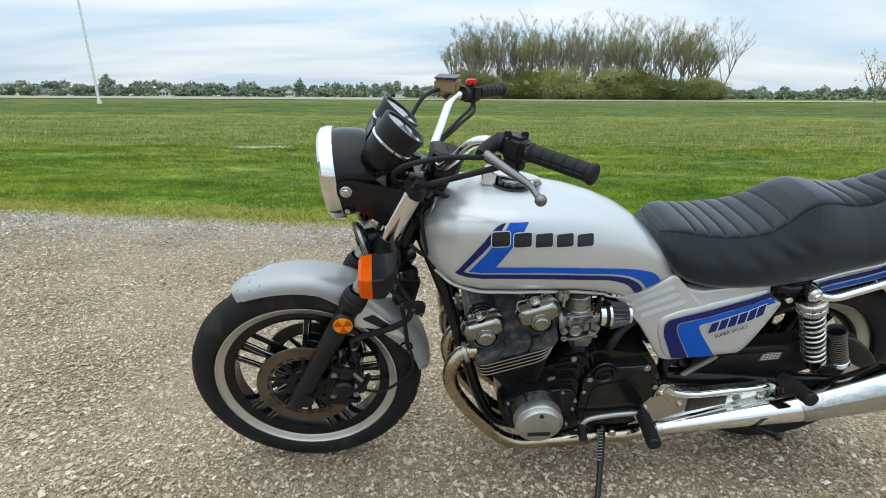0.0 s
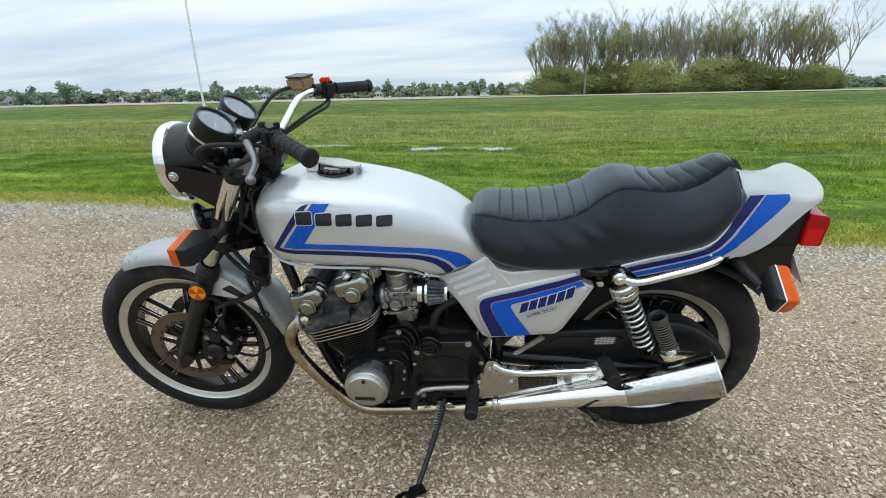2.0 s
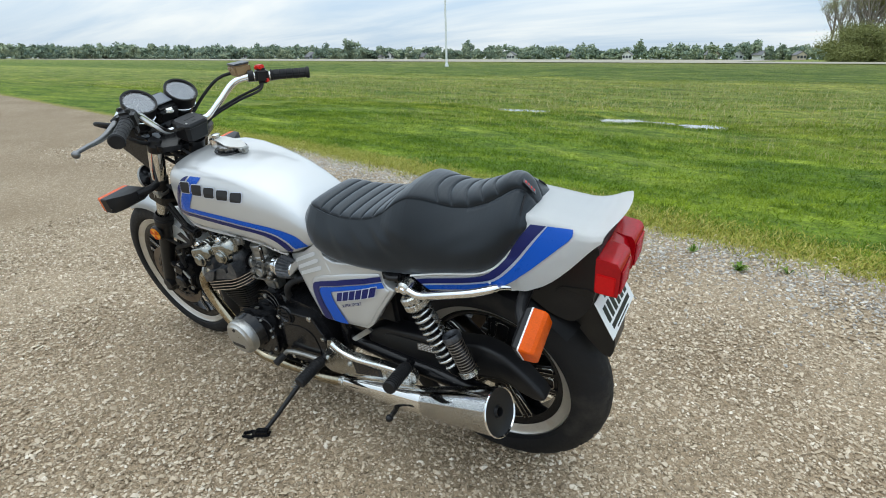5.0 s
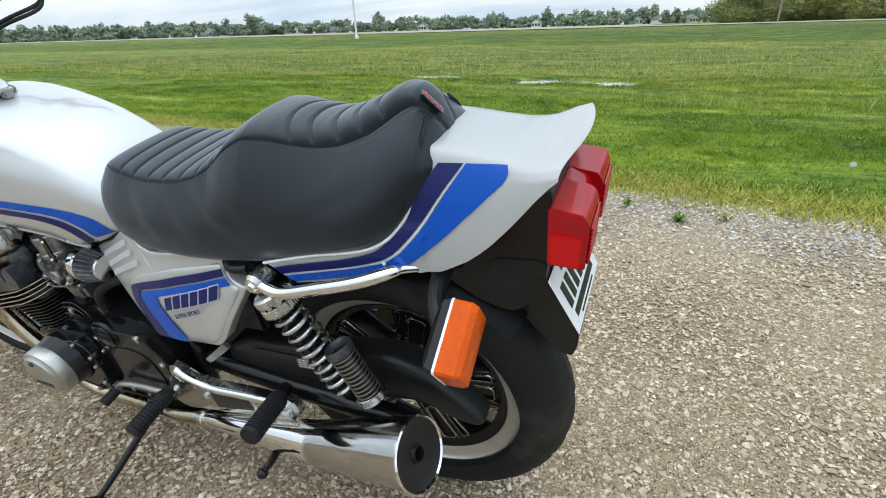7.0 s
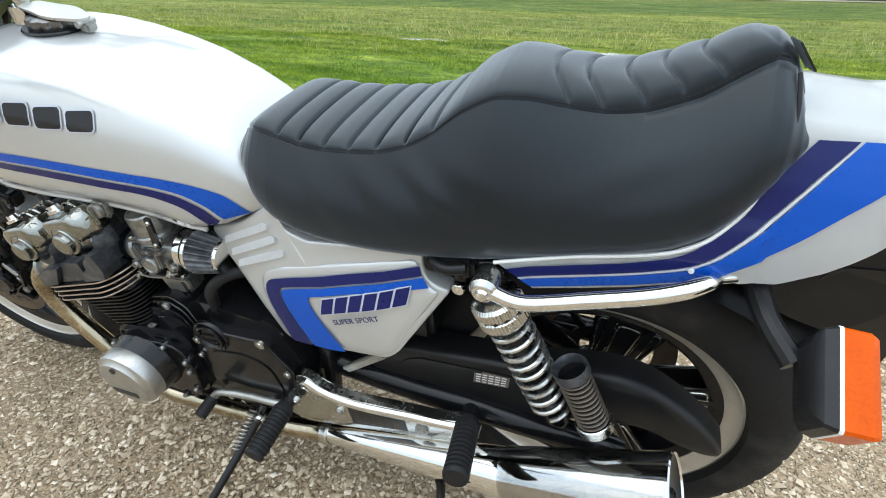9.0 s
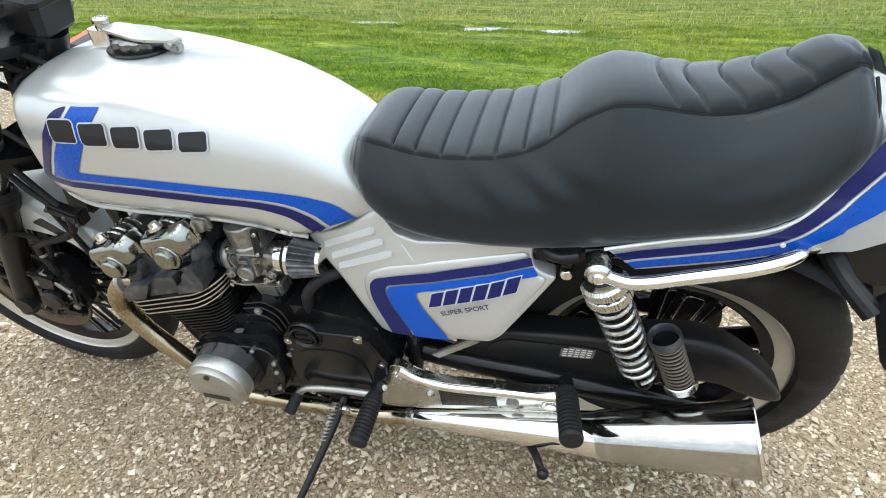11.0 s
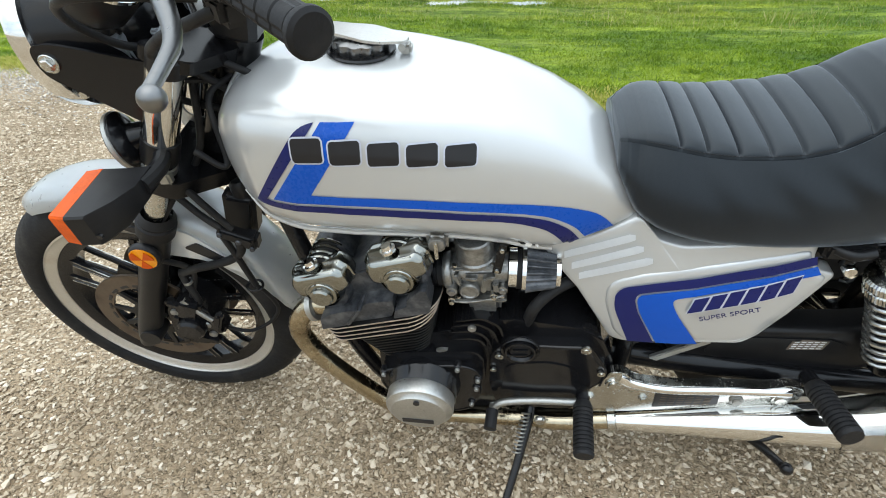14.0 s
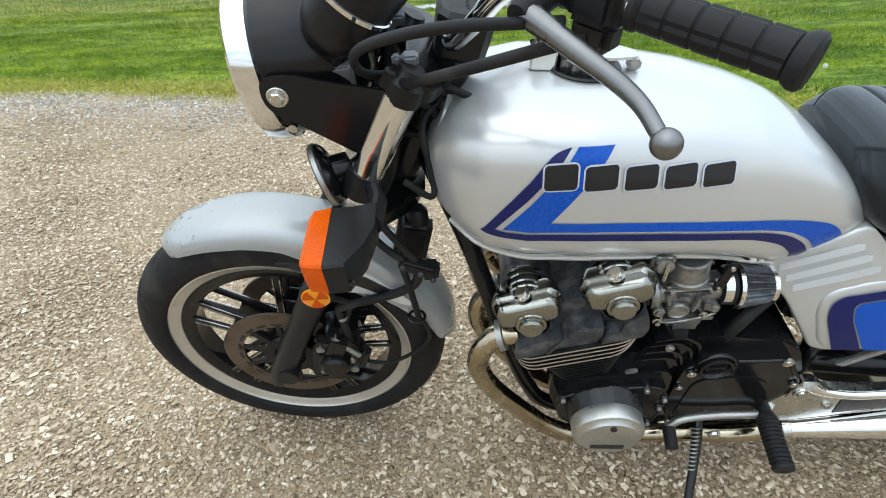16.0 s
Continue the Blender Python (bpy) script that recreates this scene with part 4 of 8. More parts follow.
# instruments
for s in (-1, 1):
    c = Vector((0.288, s * 0.080, 1.083 - s * 0.006))
    d = Vector((0.64, 0, 0.768))
    gm = aim(c, c + d) @ Matrix.Diagonal((0.87, 0.87, 1, 1))
    bm = bmesh.new()
    lathe(bm, [(0, -0.105), (0.030, -0.10), (0.046, -0.085), (0.054, -0.06), (0.057, -0.03), (0.060, 0.0), (0.0615, 0.012), (0.060, 0.015), (0.054, 0.014), (0.051, 0.004), (0.0, 0.002)], gm, 44)
    g = part("instrument", bm, M_PLASTIC, bike, "round black instrument, sky glare in its dial colour", STEER)
    bm = bmesh.new()
    lathe(bm, [(0.0565, -0.038), (0.0595, -0.037), (0.0600, -0.032), (0.0575, -0.031), (0.0565, -0.038)], gm, 44)
    part("band", bm, M_CHROME, g)
    bm = bmesh.new()
    lathe(bm, [(0, 0.0045), (0.0505, 0.0045), (0.0505, 0.003), (0, 0.003)], gm, 40)
    part("dial", bm, M_DIAL, g)
    bm = bmesh.new()
    for k in range(28):
        a = radians(-130 + 260 * k / 27)
        ln = 0.009 if k % 3 == 0 else 0.005
        rbox(bm, (0.0012, ln, 0.0006), gm @ Matrix.Rotation(a, 4, "Z") @ Matrix.Translation((0, 0.046 - ln / 2, 0.0050)), 0)
    rbox(bm, (0.0018, 0.034, 0.0008), gm @ Matrix.Rotation(radians(120), 4, "Z") @ Matrix.Translation((0, 0.014, 0.006)), 0)
    part("scale", bm, M_WHITE, g, "white dial ticks and needle")
    bm = bmesh.new()
    lathe(bm, [(0, 0.0115), (0.055, 0.0105), (0.055, 0.0095), (0, 0.0102)], gm, 40)
    gl = part("glass", bm, M_GLASS, g)
    gl.visible_shadow = False
bm = bmesh.new()
rbox(bm, (0.10, 0.085, 0.055), Matrix.Translation((0.262, 0, 1.05)) @ Matrix.Rotation(radians(30), 4, "Y"), 0.012, 3)
part("warning_panel", bm, M_PLASTIC, bike, "black warning lamp panel between the instruments", STEER)
bm = bmesh.new()
rbox(bm, (0.05, 0.06, 0.004), Matrix.Translation((0.268, 0, 1.058)) @ Matrix.Rotation(radians(30), 4, "Y") @ Matrix.Translation((0, 0, 0.027)), 0.0015)
part("warning_window", bm, M_DIAL, bike, "grey warning lamp window", STEER)
bm = bmesh.new()
lathe(bm, [(0, 0.008), (0.012, 0.008), (0.014, 0.006), (0.018, 0.0), (0, 0)], aim((0.305, 0.0, 1.045), (0.36, 0, 1.13)), 20)
part("ignition_switch", bm, M_ALU, bike, "", STEER)
fuse_m = Matrix.Translation((0.392, -0.004, 0.984)) @ Matrix.Rotation(radians(14), 4, "Y") @ Matrix.Diagonal((0.76, 0.76, 0.84, 1))


def octo(hx, hy, cut, z):
    return [fuse_m @ Vector((x, y, z)) for x, y in ((-hx, -hy + cut), (-hx + cut, -hy), (hx - cut, -hy), (hx, -hy + cut), (hx, hy - cut), (hx - cut, hy), (-hx + cut, hy), (-hx, hy - cut))]


bm = bmesh.new()
loft(bm, [octo(0.040, 0.050, 0.012, -0.034), octo(0.045, 0.056, 0.013, -0.026), octo(0.048, 0.060, 0.014, 0.022), octo(0.048, 0.060, 0.014, 0.024)])
box = part("fuse_box", bm, M_PLASTIC, bike, "black moulded box on the handlebar clamp", STEER, angle=25)
bm = bmesh.new()
loft(bm, [octo(0.049, 0.061, 0.015, 0.0245), octo(0.0505, 0.0625, 0.015, 0.027), octo(0.0500, 0.062, 0.015, 0.036), octo(0.044, 0.054, 0.014, 0.043), octo(0.040, 0.050, 0.013, 0.0435)])
lid = part("lid", bm, M_PLASTIC, box, angle=20)
for bar_x, bar_y, bar_w, bar_l in [(0.0, -0.024 + 0.012 * k, 0.006, 0.0085) for k in range(5)] + [(0.026, 0.0, 0.004, 0.018)]:
    bm = bmesh.new()
    rbox(bm, (bar_w, bar_l, 0.0006), fuse_m @ Matrix.Translation((bar_x, bar_y, 0.0438)), 0)
    part("bar", bm, M_RUBBER, lid)
for q in (-1, 1):
    bm = bmesh.new()
    lathe(bm, [(0, 0.0), (0.004, 0.0), (0.0045, -0.002), (0, -0.002)], fuse_m @ Matrix.Translation((-0.030 * q, 0.044 * q, 0.0455)), 12)
    part("screw", bm, M_ALU_DULL, lid)

# handlebar, grips, levers
BAR = STEER @ Matrix.Translation((0.38, 0, 1.0)) @ Matrix.Rotation(radians(-3.3), 4, "X") @ Matrix.Translation((-0.38, 0, -1.0))
for s in (-1, 1):
    bm = bmesh.new()
    tube(bm, [(0.375, s * 0.03, 0.995), (0.378, s * 0.085, 1.0), (0.40, s * 0.13, 1.035), (0.43, s * 0.185, 1.085), (0.465, s * 0.225, 1.098), (0.515, s * 0.275, 1.094), (0.60, s * 0.362, 1.082)], 0.0112, 16, 7)
    part("handlebar", bm, M_CHROME, bike, "chrome handlebar half", BAR)
    a, b = Vector((0.520, s * 0.280, 1.093)), Vector((0.612, s * 0.374, 1.080))
    L = (b - a).length
    bm = bmesh.new()
    prof = [(0.012, 0), (0.019, 0.001), (0.019, 0.006)]
    for k in range(5):
        h0 = 0.010 + k * (L - 0.02) / 5
        h1 = h0 + (L - 0.02) / 5
        prof += [(0.0158, h0), (0.0172, h0 + 0.002), (0.0172, h1 - 0.002), (0.0158, h1 - 0.0005)]
    prof += [(0.0175, L - 0.010), (0.0205, L - 0.004), (0.0205, L + 0.001), (0.017, L + 0.004), (0, L + 0.005)]
    lathe(bm, prof, aim(a, b), 28, lambda t, i: -0.0016 if (int(t * 28 / (2 * math.pi) + 0.5) % 7 == 0 and 3 < i < len(prof) - 5) else 0.0)
    part("grip", bm, M_RUBBER, bike, "black ribbed rubber grip", BAR, angle=30)
    d = (b - a).normalized()
    # switch block
    bm = bmesh.new()
    sm = aim(a - d * 0.05, a)
    rbox(bm, (0.046, 0.052, 0.048), sm @ Matrix.Translation((0, 0, 0.022)), 0.010, 3)
    if s < 0:
        rbox(bm, (0.03, 0.03, 0.04), sm @ Matrix.Translation((0.0, 0.03 * s, 0.022)), 0.007, 2)
    sw = part("switch_block", bm, M_PLASTIC, bike, "black handlebar switch block", BAR)
    if s > 0:
        bm = bmesh.new()
        rbox(bm, (0.030, 0.026, 0.016), Matrix.Translation(a - d * 0.03 + Vector((0.0, 0, 0.028))), 0.004, 2)
        part("switch", bm, M_REDSW, sw, "red stop switch")
        bm = bmesh.new()
        rbox(bm, (0.014, 0.014, 0.012), Matrix.Translation(a - d * 0.030 + Vector((0.022, 0, -0.016))), 0.003)
        part("switch", bm, M_REDSW, sw, "red starter button")
    else:
        for dx, dz, sz in ((-0.02, 0.028, 0.012), (0.014, 0.026, 0.010)):
            bm = bmesh.new()
            rbox(bm, (0.014, sz, 0.012), Matrix.Translation(a - d * 0.028 + Vector((dx, 0, dz))), 0.002)
            part("switch", bm, M_BLACKINK, sw)
    # lever perch and lever
    piv = Vector((0.440, s * 0.252, 1.086))
    bm = bmesh.new()
    tube(bm, [a - d * 0.075, a - d * 0.055], 0.019, 16, 2)
    tube(bm, [a - d * 0.065 + Vector((-0.01, 0, 0)), piv + Vector((0, 0, 0.004)), piv + Vector((-0.012, s * 0.012, 0))], [0.016, 0.015, 0.010], 14, 4)
    lp = part("lever_perch", bm, M_RUBBER if s < 0 else M_PLASTIC, bike, "black rubber lever boot" if s < 0 else "", BAR)
    tip = Vector((0.500, s * 0.424, 1.060))
    bm = bmesh.new()
    tube(bm, [piv + Vector((-0.004, s * 0.002, 0.0)), (0.454, s * 0.285, 1.079), (0.474, s * 0.320, 1.071), (0.489, s * 0.355, 1.067), (0.497, s * 0.390, 1.065), tip], [0.0120, 0.0100, 0.0085, 0.0074, 0.0062, 0.0056], 14, 8)
    bmesh.ops.create_uvsphere(bm, u_segments=20, v_segments=12, radius=0.0105, matrix=Matrix.Translation(tip + Vector((0.003, s * 0.003, -0.003))))
    part("lever", bm, M_LEVER, bike, "dull alloy hand lever with ball end", BAR)
    bm = bmesh.new()
    lathe(bm, [(0, 0.012), (0.010, 0.012), (0.011, 0.009), (0.011, 0), (0, 0)], aim(piv, piv + Vector((0, 0, 1))), 16)
    part("pivot_screw", bm, M_CHROME, lp)

# front brake fluid tank
bm = bmesh.new()
rbox(bm, (0.062, 0.058, 0.036), Matrix.Translation((0.430, 0.232, 1.122)) @ Matrix.Rotation(radians(-20), 4, "Z"), 0.006, 2, 1.06)
rv = part("fluid_reservoir", bm, M_TAN, bike, "tan translucent brake fluid reservoir", BAR)
bm = bmesh.new()
rbox(bm, (0.066, 0.062, 0.006), Matrix.Translation((0.430, 0.232, 1.143)) @ Matrix.Rotation(radians(-20), 4, "Z"), 0.003)
part("lid", bm, M_HEAD, rv, "worn grey lid")

# control cables
for pts, r in (([(0.47, -0.25, 1.09), (0.36, -0.27, 1.10), (0.28, -0.19, 1.05), (0.27, -0.11, 0.985), (0.33, -0.06, 0.95), (0.42, -0.05, 0.90)], 0.0055),
               ([(0.49, -0.26, 1.08), (0.40, -0.22, 1.04), (0.33, -0.15, 0.99), (0.31, -0.08, 0.95), (0.35, -0.04, 0.88)], 0.0065),
               ([(0.495, 0.27, 1.075), (0.50, 0.24, 1.05), (0.45, 0.17, 1.03), (0.38, 0.09, 0.99), (0.34, 0.04, 0.93)], 0.0045),
               ([(0.50, 0.265, 1.07), (0.505, 0.23, 1.04), (0.45, 0.16, 1.02), (0.37, 0.08, 0.975), (0.34, 0.03, 0.90)], 0.0045),
               ([(0.43, 0.235, 1.105), (0.36, 0.19, 1.09), (0.31, 0.12, 1.03), (0.29, 0.05, 0.96), (0.27, 0.0, 0.85), (0.25, -0.02, 0.76)], 0.0055),
               ([(0.24, -0.085, 1.0), (0.20, -0.06, 0.93), (0.26, -0.03, 0.86), (0.36, -0.04, 0.84)], 0.006),
               ([(0.30, -0.115, 0.82), (0.34, -0.11, 0.79), (0.33, -0.07, 0.88), (0.36, -0.03, 0.90)], 0.005)):
    bm = bmesh.new()
    tube(bm, pts, r, 10, 9)
    part("cable", bm, M_RUBBER, bike, "", STEER)
for k in range(5):
    bm = bmesh.new()
    y0 = -0.075 + 0.035 * k
    tube(bm, [(0.25, y0, 0.99), (0.22, y0 * 0.8, 0.95 - 0.012 * k), (0.27, y0 * 0.9, 0.915), (0.34, y0 * 0.4, 0.89)], 0.0035 + 0.0008 * (k % 3), 8, 8)
    part("wire", bm, M_RUBBER, bike, "", STEER)
for x, y, z, sx, sy, sz in ((0.235, -0.07, 0.965, 0.03, 0.02, 0.045), (0.325, -0.090, 0.990, 0.020, 0.014, 0.018), (0.308, -0.086, 0.986, 0.012, 0.010, 0.022), (0.30, 0.06, 0.985, 0.03, 0.04, 0.03)):
    bm = bmesh.new()
    rbox(bm, (sx, sy, sz), Matrix.Translation((x, y, z)) @ Matrix.Rotation(0.4, 4, "X"), 0.003)
    part("connector", bm, M_DIAL, bike, "grey wiring connector", STEER)

# front indicators: flat-topped winged box, amber band at its front
for s in (-1, 1):
    def ring8(x, y0, y1, z0, z1, c=0.86):
        cy, cz, hy, hz = (y0 + y1) / 2, (z0 + z1) / 2, (y1 - y0) / 2, (z1 - z0) / 2
        return [(x, s * (cy + hy * u), cz + hz * v) for u, v in ((-1, -0.7), (-0.85, -1), (0.80, -1), (1, -0.8), (1, 0.9), (0.95, 1), (-0.85, 1), (-1, 0.7))]
    bm = bmesh.new()
    loft(bm, [ring8(0.211, 0.186, 0.297, 0.795, 0.848), ring8(0.236, 0.184, 0.294, 0.793, 0.847), ring8(0.254, 0.178, 0.262, 0.796, 0.843), ring8(0.266, 0.172, 0.222, 0.806, 0.838)])
    tube(bm, [(0.258, s * 0.205, 0.824), (0.262, s * 0.175, 0.822), (0.262, s * 0.145, 0.822), (fork_x(0.82) + 0.004, s * 0.104, 0.822)], [0.016, 0.0135, 0.0125, 0.0125], 12, 5)
    tube(bm, [(fork_x(0.800), s * 0.102, 0.800), (fork_x(0.838), s * 0.102, 0.838)], 0.0285, 20, 2)
    ind = part("front_indicator", bm, M_PLASTIC, bike, "black winged indicator with amber lens", STEER, angle=25)
    bm = bmesh.new()
    lathe(bm, [(0, 0.002), (0.004, 0.002), (0.004, -0.002), (0, -0.002)], axis_y(0.240, s * 0.2925, 0.812, s < 0), 10)
    part("screw", bm, M_FRAME, ind)
    bm = bmesh.new()
    loft(bm, [ring8(0.2105, 0.1855, 0.2965, 0.795, 0.848), ring8(0.188, 0.190, 0.292, 0.796, 0.847), ring8(0.181, 0.200, 0.283, 0.802, 0.841)])
    part("lens", bm, M_AMBER, ind, "orange indicator lens", angle=25)

# horns
for s in (-1, 1):
    hm = aim((0.190, s * 0.094, 0.828), (0.12, s * 0.112, 0.812))
    bm = bmesh.new()
    lathe(bm, [(0, -0.035), (0.02, -0.034), (0.024, -0.012), (0.04, -0.006), (0.046, 0), (0.046, 0.012), (0.036, 0.014), (0.03, 0.010), (0.012, 0.012), (0.010, 0.018), (0, 0.018)], hm, 32)
    part("horn", bm, M_FRAME, bike, "black disc horn with bright rim", STEER)
    bm = bmesh.new()
    lathe(bm, [(0.044, 0.012), (0.048, 0.010), (0.048, 0.004), (0.046, 0.003)], hm, 32)
    part("horn_rim", bm, M_ALU_DULL, bike, "", STEER)

# steering head and frame tubes
bm = bmesh.new()
tube(bm, [steer_at(0.76), steer_at(0.955)], 0.034, 24, 2)
part("steering_head", bm, M_FRAME, bike, "black steering head")
for s in (-1, 1):
    for pts, r in (([(0.335, s * 0.03, 0.80), (0.40, s * 0.075, 0.64), (0.455, s * 0.115, 0.47), (0.505, s * 0.125, 0.31), (0.56, s * 0.125, 0.225), (0.70, s * 0.125, 0.20), (0.93, s * 0.125, 0.205), (1.0, s * 0.125, 0.28), (1.02, s * 0.125, 0.40), (1.0, s * 0.11, 0.56), (0.97, s * 0.09, 0.68)], 0.016),
                   ([(0.36, s * 0.025, 0.89), (0.50, s * 0.045, 0.80), (0.80, s * 0.06, 0.71), (0.97, s * 0.085, 0.68), (1.20, s * 0.12, 0.675), (1.45, s * 0.115, 0.71), (1.66, s * 0.09, 0.74)], 0.015),
                   ([(1.02, s * 0.122, 0.42), (1.12, s * 0.128, 0.54), (1.24, s * 0.13, 0.66)], 0.012)):
        bm = bmesh.new()
        tube(bm, pts, r, 12, 7)
        part("frame_tube", bm, M_FRAME, bike, "gloss black frame tube")

# fuel tank
TX = [0.333, 0.340, 0.355, 0.38, 0.42, 0.48, 0.56, 0.64, 0.72, 0.79, 0.85, 0.90, 0.94, 0.97, 0.985]
TT = [0.838, 0.858, 0.883, 0.907, 0.922, 0.930, 0.927, 0.918, 0.905, 0.886, 0.862, 0.831, 0.797, 0.762, 0.738]
TB = [0.792, 0.776, 0.758, 0.738, 0.720, 0.711, 0.708, 0.706, 0.701, 0.688, 0.664, 0.674, 0.694, 0.706, 0.715]
TW = [0.062, 0.087, 0.109, 0.136, 0.167, 0.179, 0.180, 0.176, 0.169, 0.160, 0.149, 0.138, 0.126, 0.113, 0.104]
TPU = [0.0, 0.55, 0.84, 0.945, 0.985, 1.0, 0.992, 0.972, 0.925, 0.84, 0.68, 0.47, 0.24, 0.0]
TPV = [0.0, 0.0, 0.01, 0.05, 0.14, 0.30, 0.50, 0.66, 0.785, 0.875, 0.935, 0.972, 0.993, 1.0]


TPR = [0.0, 0.55, 0.86, 0.965, 0.995, 0.990, 0.950, 0.895, 0.820, 0.730, 0.600, 0.42, 0.22, 0.0]


def tank_u(x, i):
    """Share of the tank's half width at step i of its outline: full in front, leaning in towards the rear."""
    f = min(max((x - 0.50) / 0.22, 0.0), 1.0) * (1.0 - 0.6 * min(max((x - 0.80) / 0.15, 0.0), 1.0))
    return np.interp(i, range(14), TPU) * (1 - f) + np.interp(i, range(14), TPR) * f


def tank_at(x, z, off=0.0):
    """The point of the tank's left side at x, z."""
    t, b, w = np.interp(x, TX, TT), np.interp(x, TX, TB), np.interp(x, TX, TW)
    v = min(max((z - b) / (t - b), 0.0), 0.999)
    return Vector((x, -(w * tank_u(x, np.interp(v, TPV[2:], range(2, 14))) + off), z))


rings = []
xs = [TX[0]] + [x for x in np.linspace(TX[0] + 0.003, TX[-1], 70)]
for x in xs:
    t, b, w = np.interp(x, TX, TT), np.interp(x, TX, TB), np.interp(x, TX, TW)
    fine_v = [0.0, 0.4, 0.8, 1.2, 1.6, 2, 2.5, 3, 3.5, 4, 4.5, 5, 5.5, 6, 6.5, 7, 7.5, 8, 8.5, 9, 9.5, 10, 10.5, 11, 11.5, 12, 12.5, 13]
    half = [(w * tank_u(x, i), b + (t - b) * np.interp(i, range(14), TPV)) for i in fine_v]
    rings.append([(x, -u, v) for u, v in half] + [(x, u, v) for u, v in half[-2:0:-1]])
bm = bmesh.new()
loft(bm, rings)
for _ in range(2):
    bmesh.ops.smooth_vert(bm, verts=bm.verts[:], factor=0.4, use_axis_x=True, use_axis_y=True, use_axis_z=True)
tank = part("fuel_tank", bm, M_SILVER, bike, "silver fuel tank with blue stripes", angle=70)
# rolled seam under the tank
bm = bmesh.new()
for s in (-1, 1):
    tube(bm, [(x, s * (np.interp(x, TX, TW) * 0.90), np.interp(x, TX, TB) - 0.002) for x in np.linspace(0.37, 0.86, 14)], 0.0045, 8, 3)
part("seam", bm, M_SILVER, tank)
# front edge beading
bm = bmesh.new()
for s in (-1, 1):
    tube(bm, [(0.374, s * 0.02, 0.906), (0.364, s * 0.06, 0.884), (0.350, s * 0.082, 0.850), (0.347, s * 0.094, 0.81), (0.376, s * 0.116, 0.765)], 0.004, 8, 6)
part("bead", bm, M_SILVER, tank)


def tank_skin(name, a, b, material, n=40, across=5, off=0.0012, label=""):
    bm = bmesh.new()
    strip(bm, round_line(a, 0.05), round_line(b, 0.05), lambda x, z: tank_at(x, z, off), n, across)
    return part(name, bm, material, tank, label, angle=80)


NAVY_IN, NAVY_OUT = [(0.4345, 0.7727), (0.5294, 0.893)], [(0.414, 0.766), (0.461, 0.831), (0.496, 0.877), (0.505, 0.886), (0.516, 0.891), (0.528, 0.8932)]
tank_skin("stripe", NAVY_IN, NAVY_OUT, M_NAVY, 40, 8, label="navy paint stripe")
tank_skin("stripe", [(0.538, 0.8932), (0.5835, 0.8915)], [(0.4455, 0.7735), (0.509, 0.789)], M_BLUE, 10, 24, label="bright blue paint stripe")
tank_skin("stripe", [(0.509, 0.789), (0.62, 0.785), (0.728, 0.775), (0.812, 0.765), (0.875, 0.753), (0.915, 0.740), (0.936, 0.724), (0.950, 0.704)],
          [(0.4455, 0.7735), (0.567, 0.7735), (0.668, 0.767), (0.800, 0.752), (0.855, 0.738), (0.890, 0.717), (0.907, 0.694)], M_BLUE, 60, 6, label="bright blue paint stripe")
tank_skin("stripe", [(0.4345, 0.7727), (0.444, 0.7690), (0.560, 0.7690), (0.666, 0.7625), (0.800, 0.7475), (0.852, 0.733), (0.884, 0.712), (0.899, 0.690)],
          [(0.414, 0.766), (0.440, 0.757), (0.550, 0.757), (0.662, 0.750), (0.798, 0.736), (0.848, 0.716), (0.870, 0.694), (0.880, 0.674)], M_NAVY, 60, 6, label="navy paint stripe")
# brand mark: five plain dark blocks with a pale edge
for k in range(5):
    xa, xb = 0.496 + 0.0515 * k, 0.496 + 0.0515 * k + 0.0420
    for grow, mt, off in ((0.0022, M_PALE, 0.0018), (0.0, M_BLACKINK, 0.0024)):
        za, ht = 0.8765 - 0.0050 * k, 0.0335 - 0.0016 * k
        top = [(xa - grow, za - 0.004), (xa + 0.002 - grow * 0.5, za + grow), (xb - 0.002 + grow * 0.5, za + grow), (xb + grow, za - 0.004)]
        low = [(x, 2 * za - ht - z) for x, z in top]
        tank_skin("mark_edge" if grow else "mark", top, low, mt, 10, 8, off, "" if grow else "plain black brand block")

# filler cap: dark recessed ring, serrated cap, hinged chrome flap with lock
capm = Matrix.Translation((0.562, 0.0, 0.9245)) @ Matrix.Rotation(radians(4), 4, "Y")
UPRIGHT = Matrix.Rotation(radians(90), 4, "X")
bm = bmesh.new()
lathe(bm, [(0, 0.0), (0.050, 0.0), (0.052, 0.003), (0.050, 0.005), (0.044, 0.004), (0, 0.004)], capm, 48)
cap = part("filler_cap", bm, M_FRAME, bike, "chrome flap filler cap on a dark ring")
bm = bmesh.new()
lathe(bm, [(0, 0.021), (0.034, 0.021), (0.0395, 0.018), (0.0405, 0.010), (0.039, 0.004), (0, 0.004)], capm, 96, lambda a, i: 0.0022 * math.cos(12 * a) if i in (2, 3, 4) else 0)
part("serrated_ring", bm, M_LEVER, cap, "scalloped dull metal cap")
bm = bmesh.new()
fl = [(-0.052, -0.019), (-0.020, -0.023), (0.010, -0.030), (0.030, -0.027), (0.062, -0.013), (0.068, -0.006), (0.068, 0.006), (0.062, 0.013), (0.030, 0.027), (0.010, 0.030), (-0.020, 0.023), (-0.052, 0.019)]
prism(bm, round_poly([(p, -q) for p, q in fl], 0.008), 0.0235, 0.0275, 0.0014, capm @ Matrix.Rotation(radians(5), 4, "Y") @ UPRIGHT)
part("flap", bm, M_RIM, cap, "bright metal filler flap")
bm = bmesh.new()
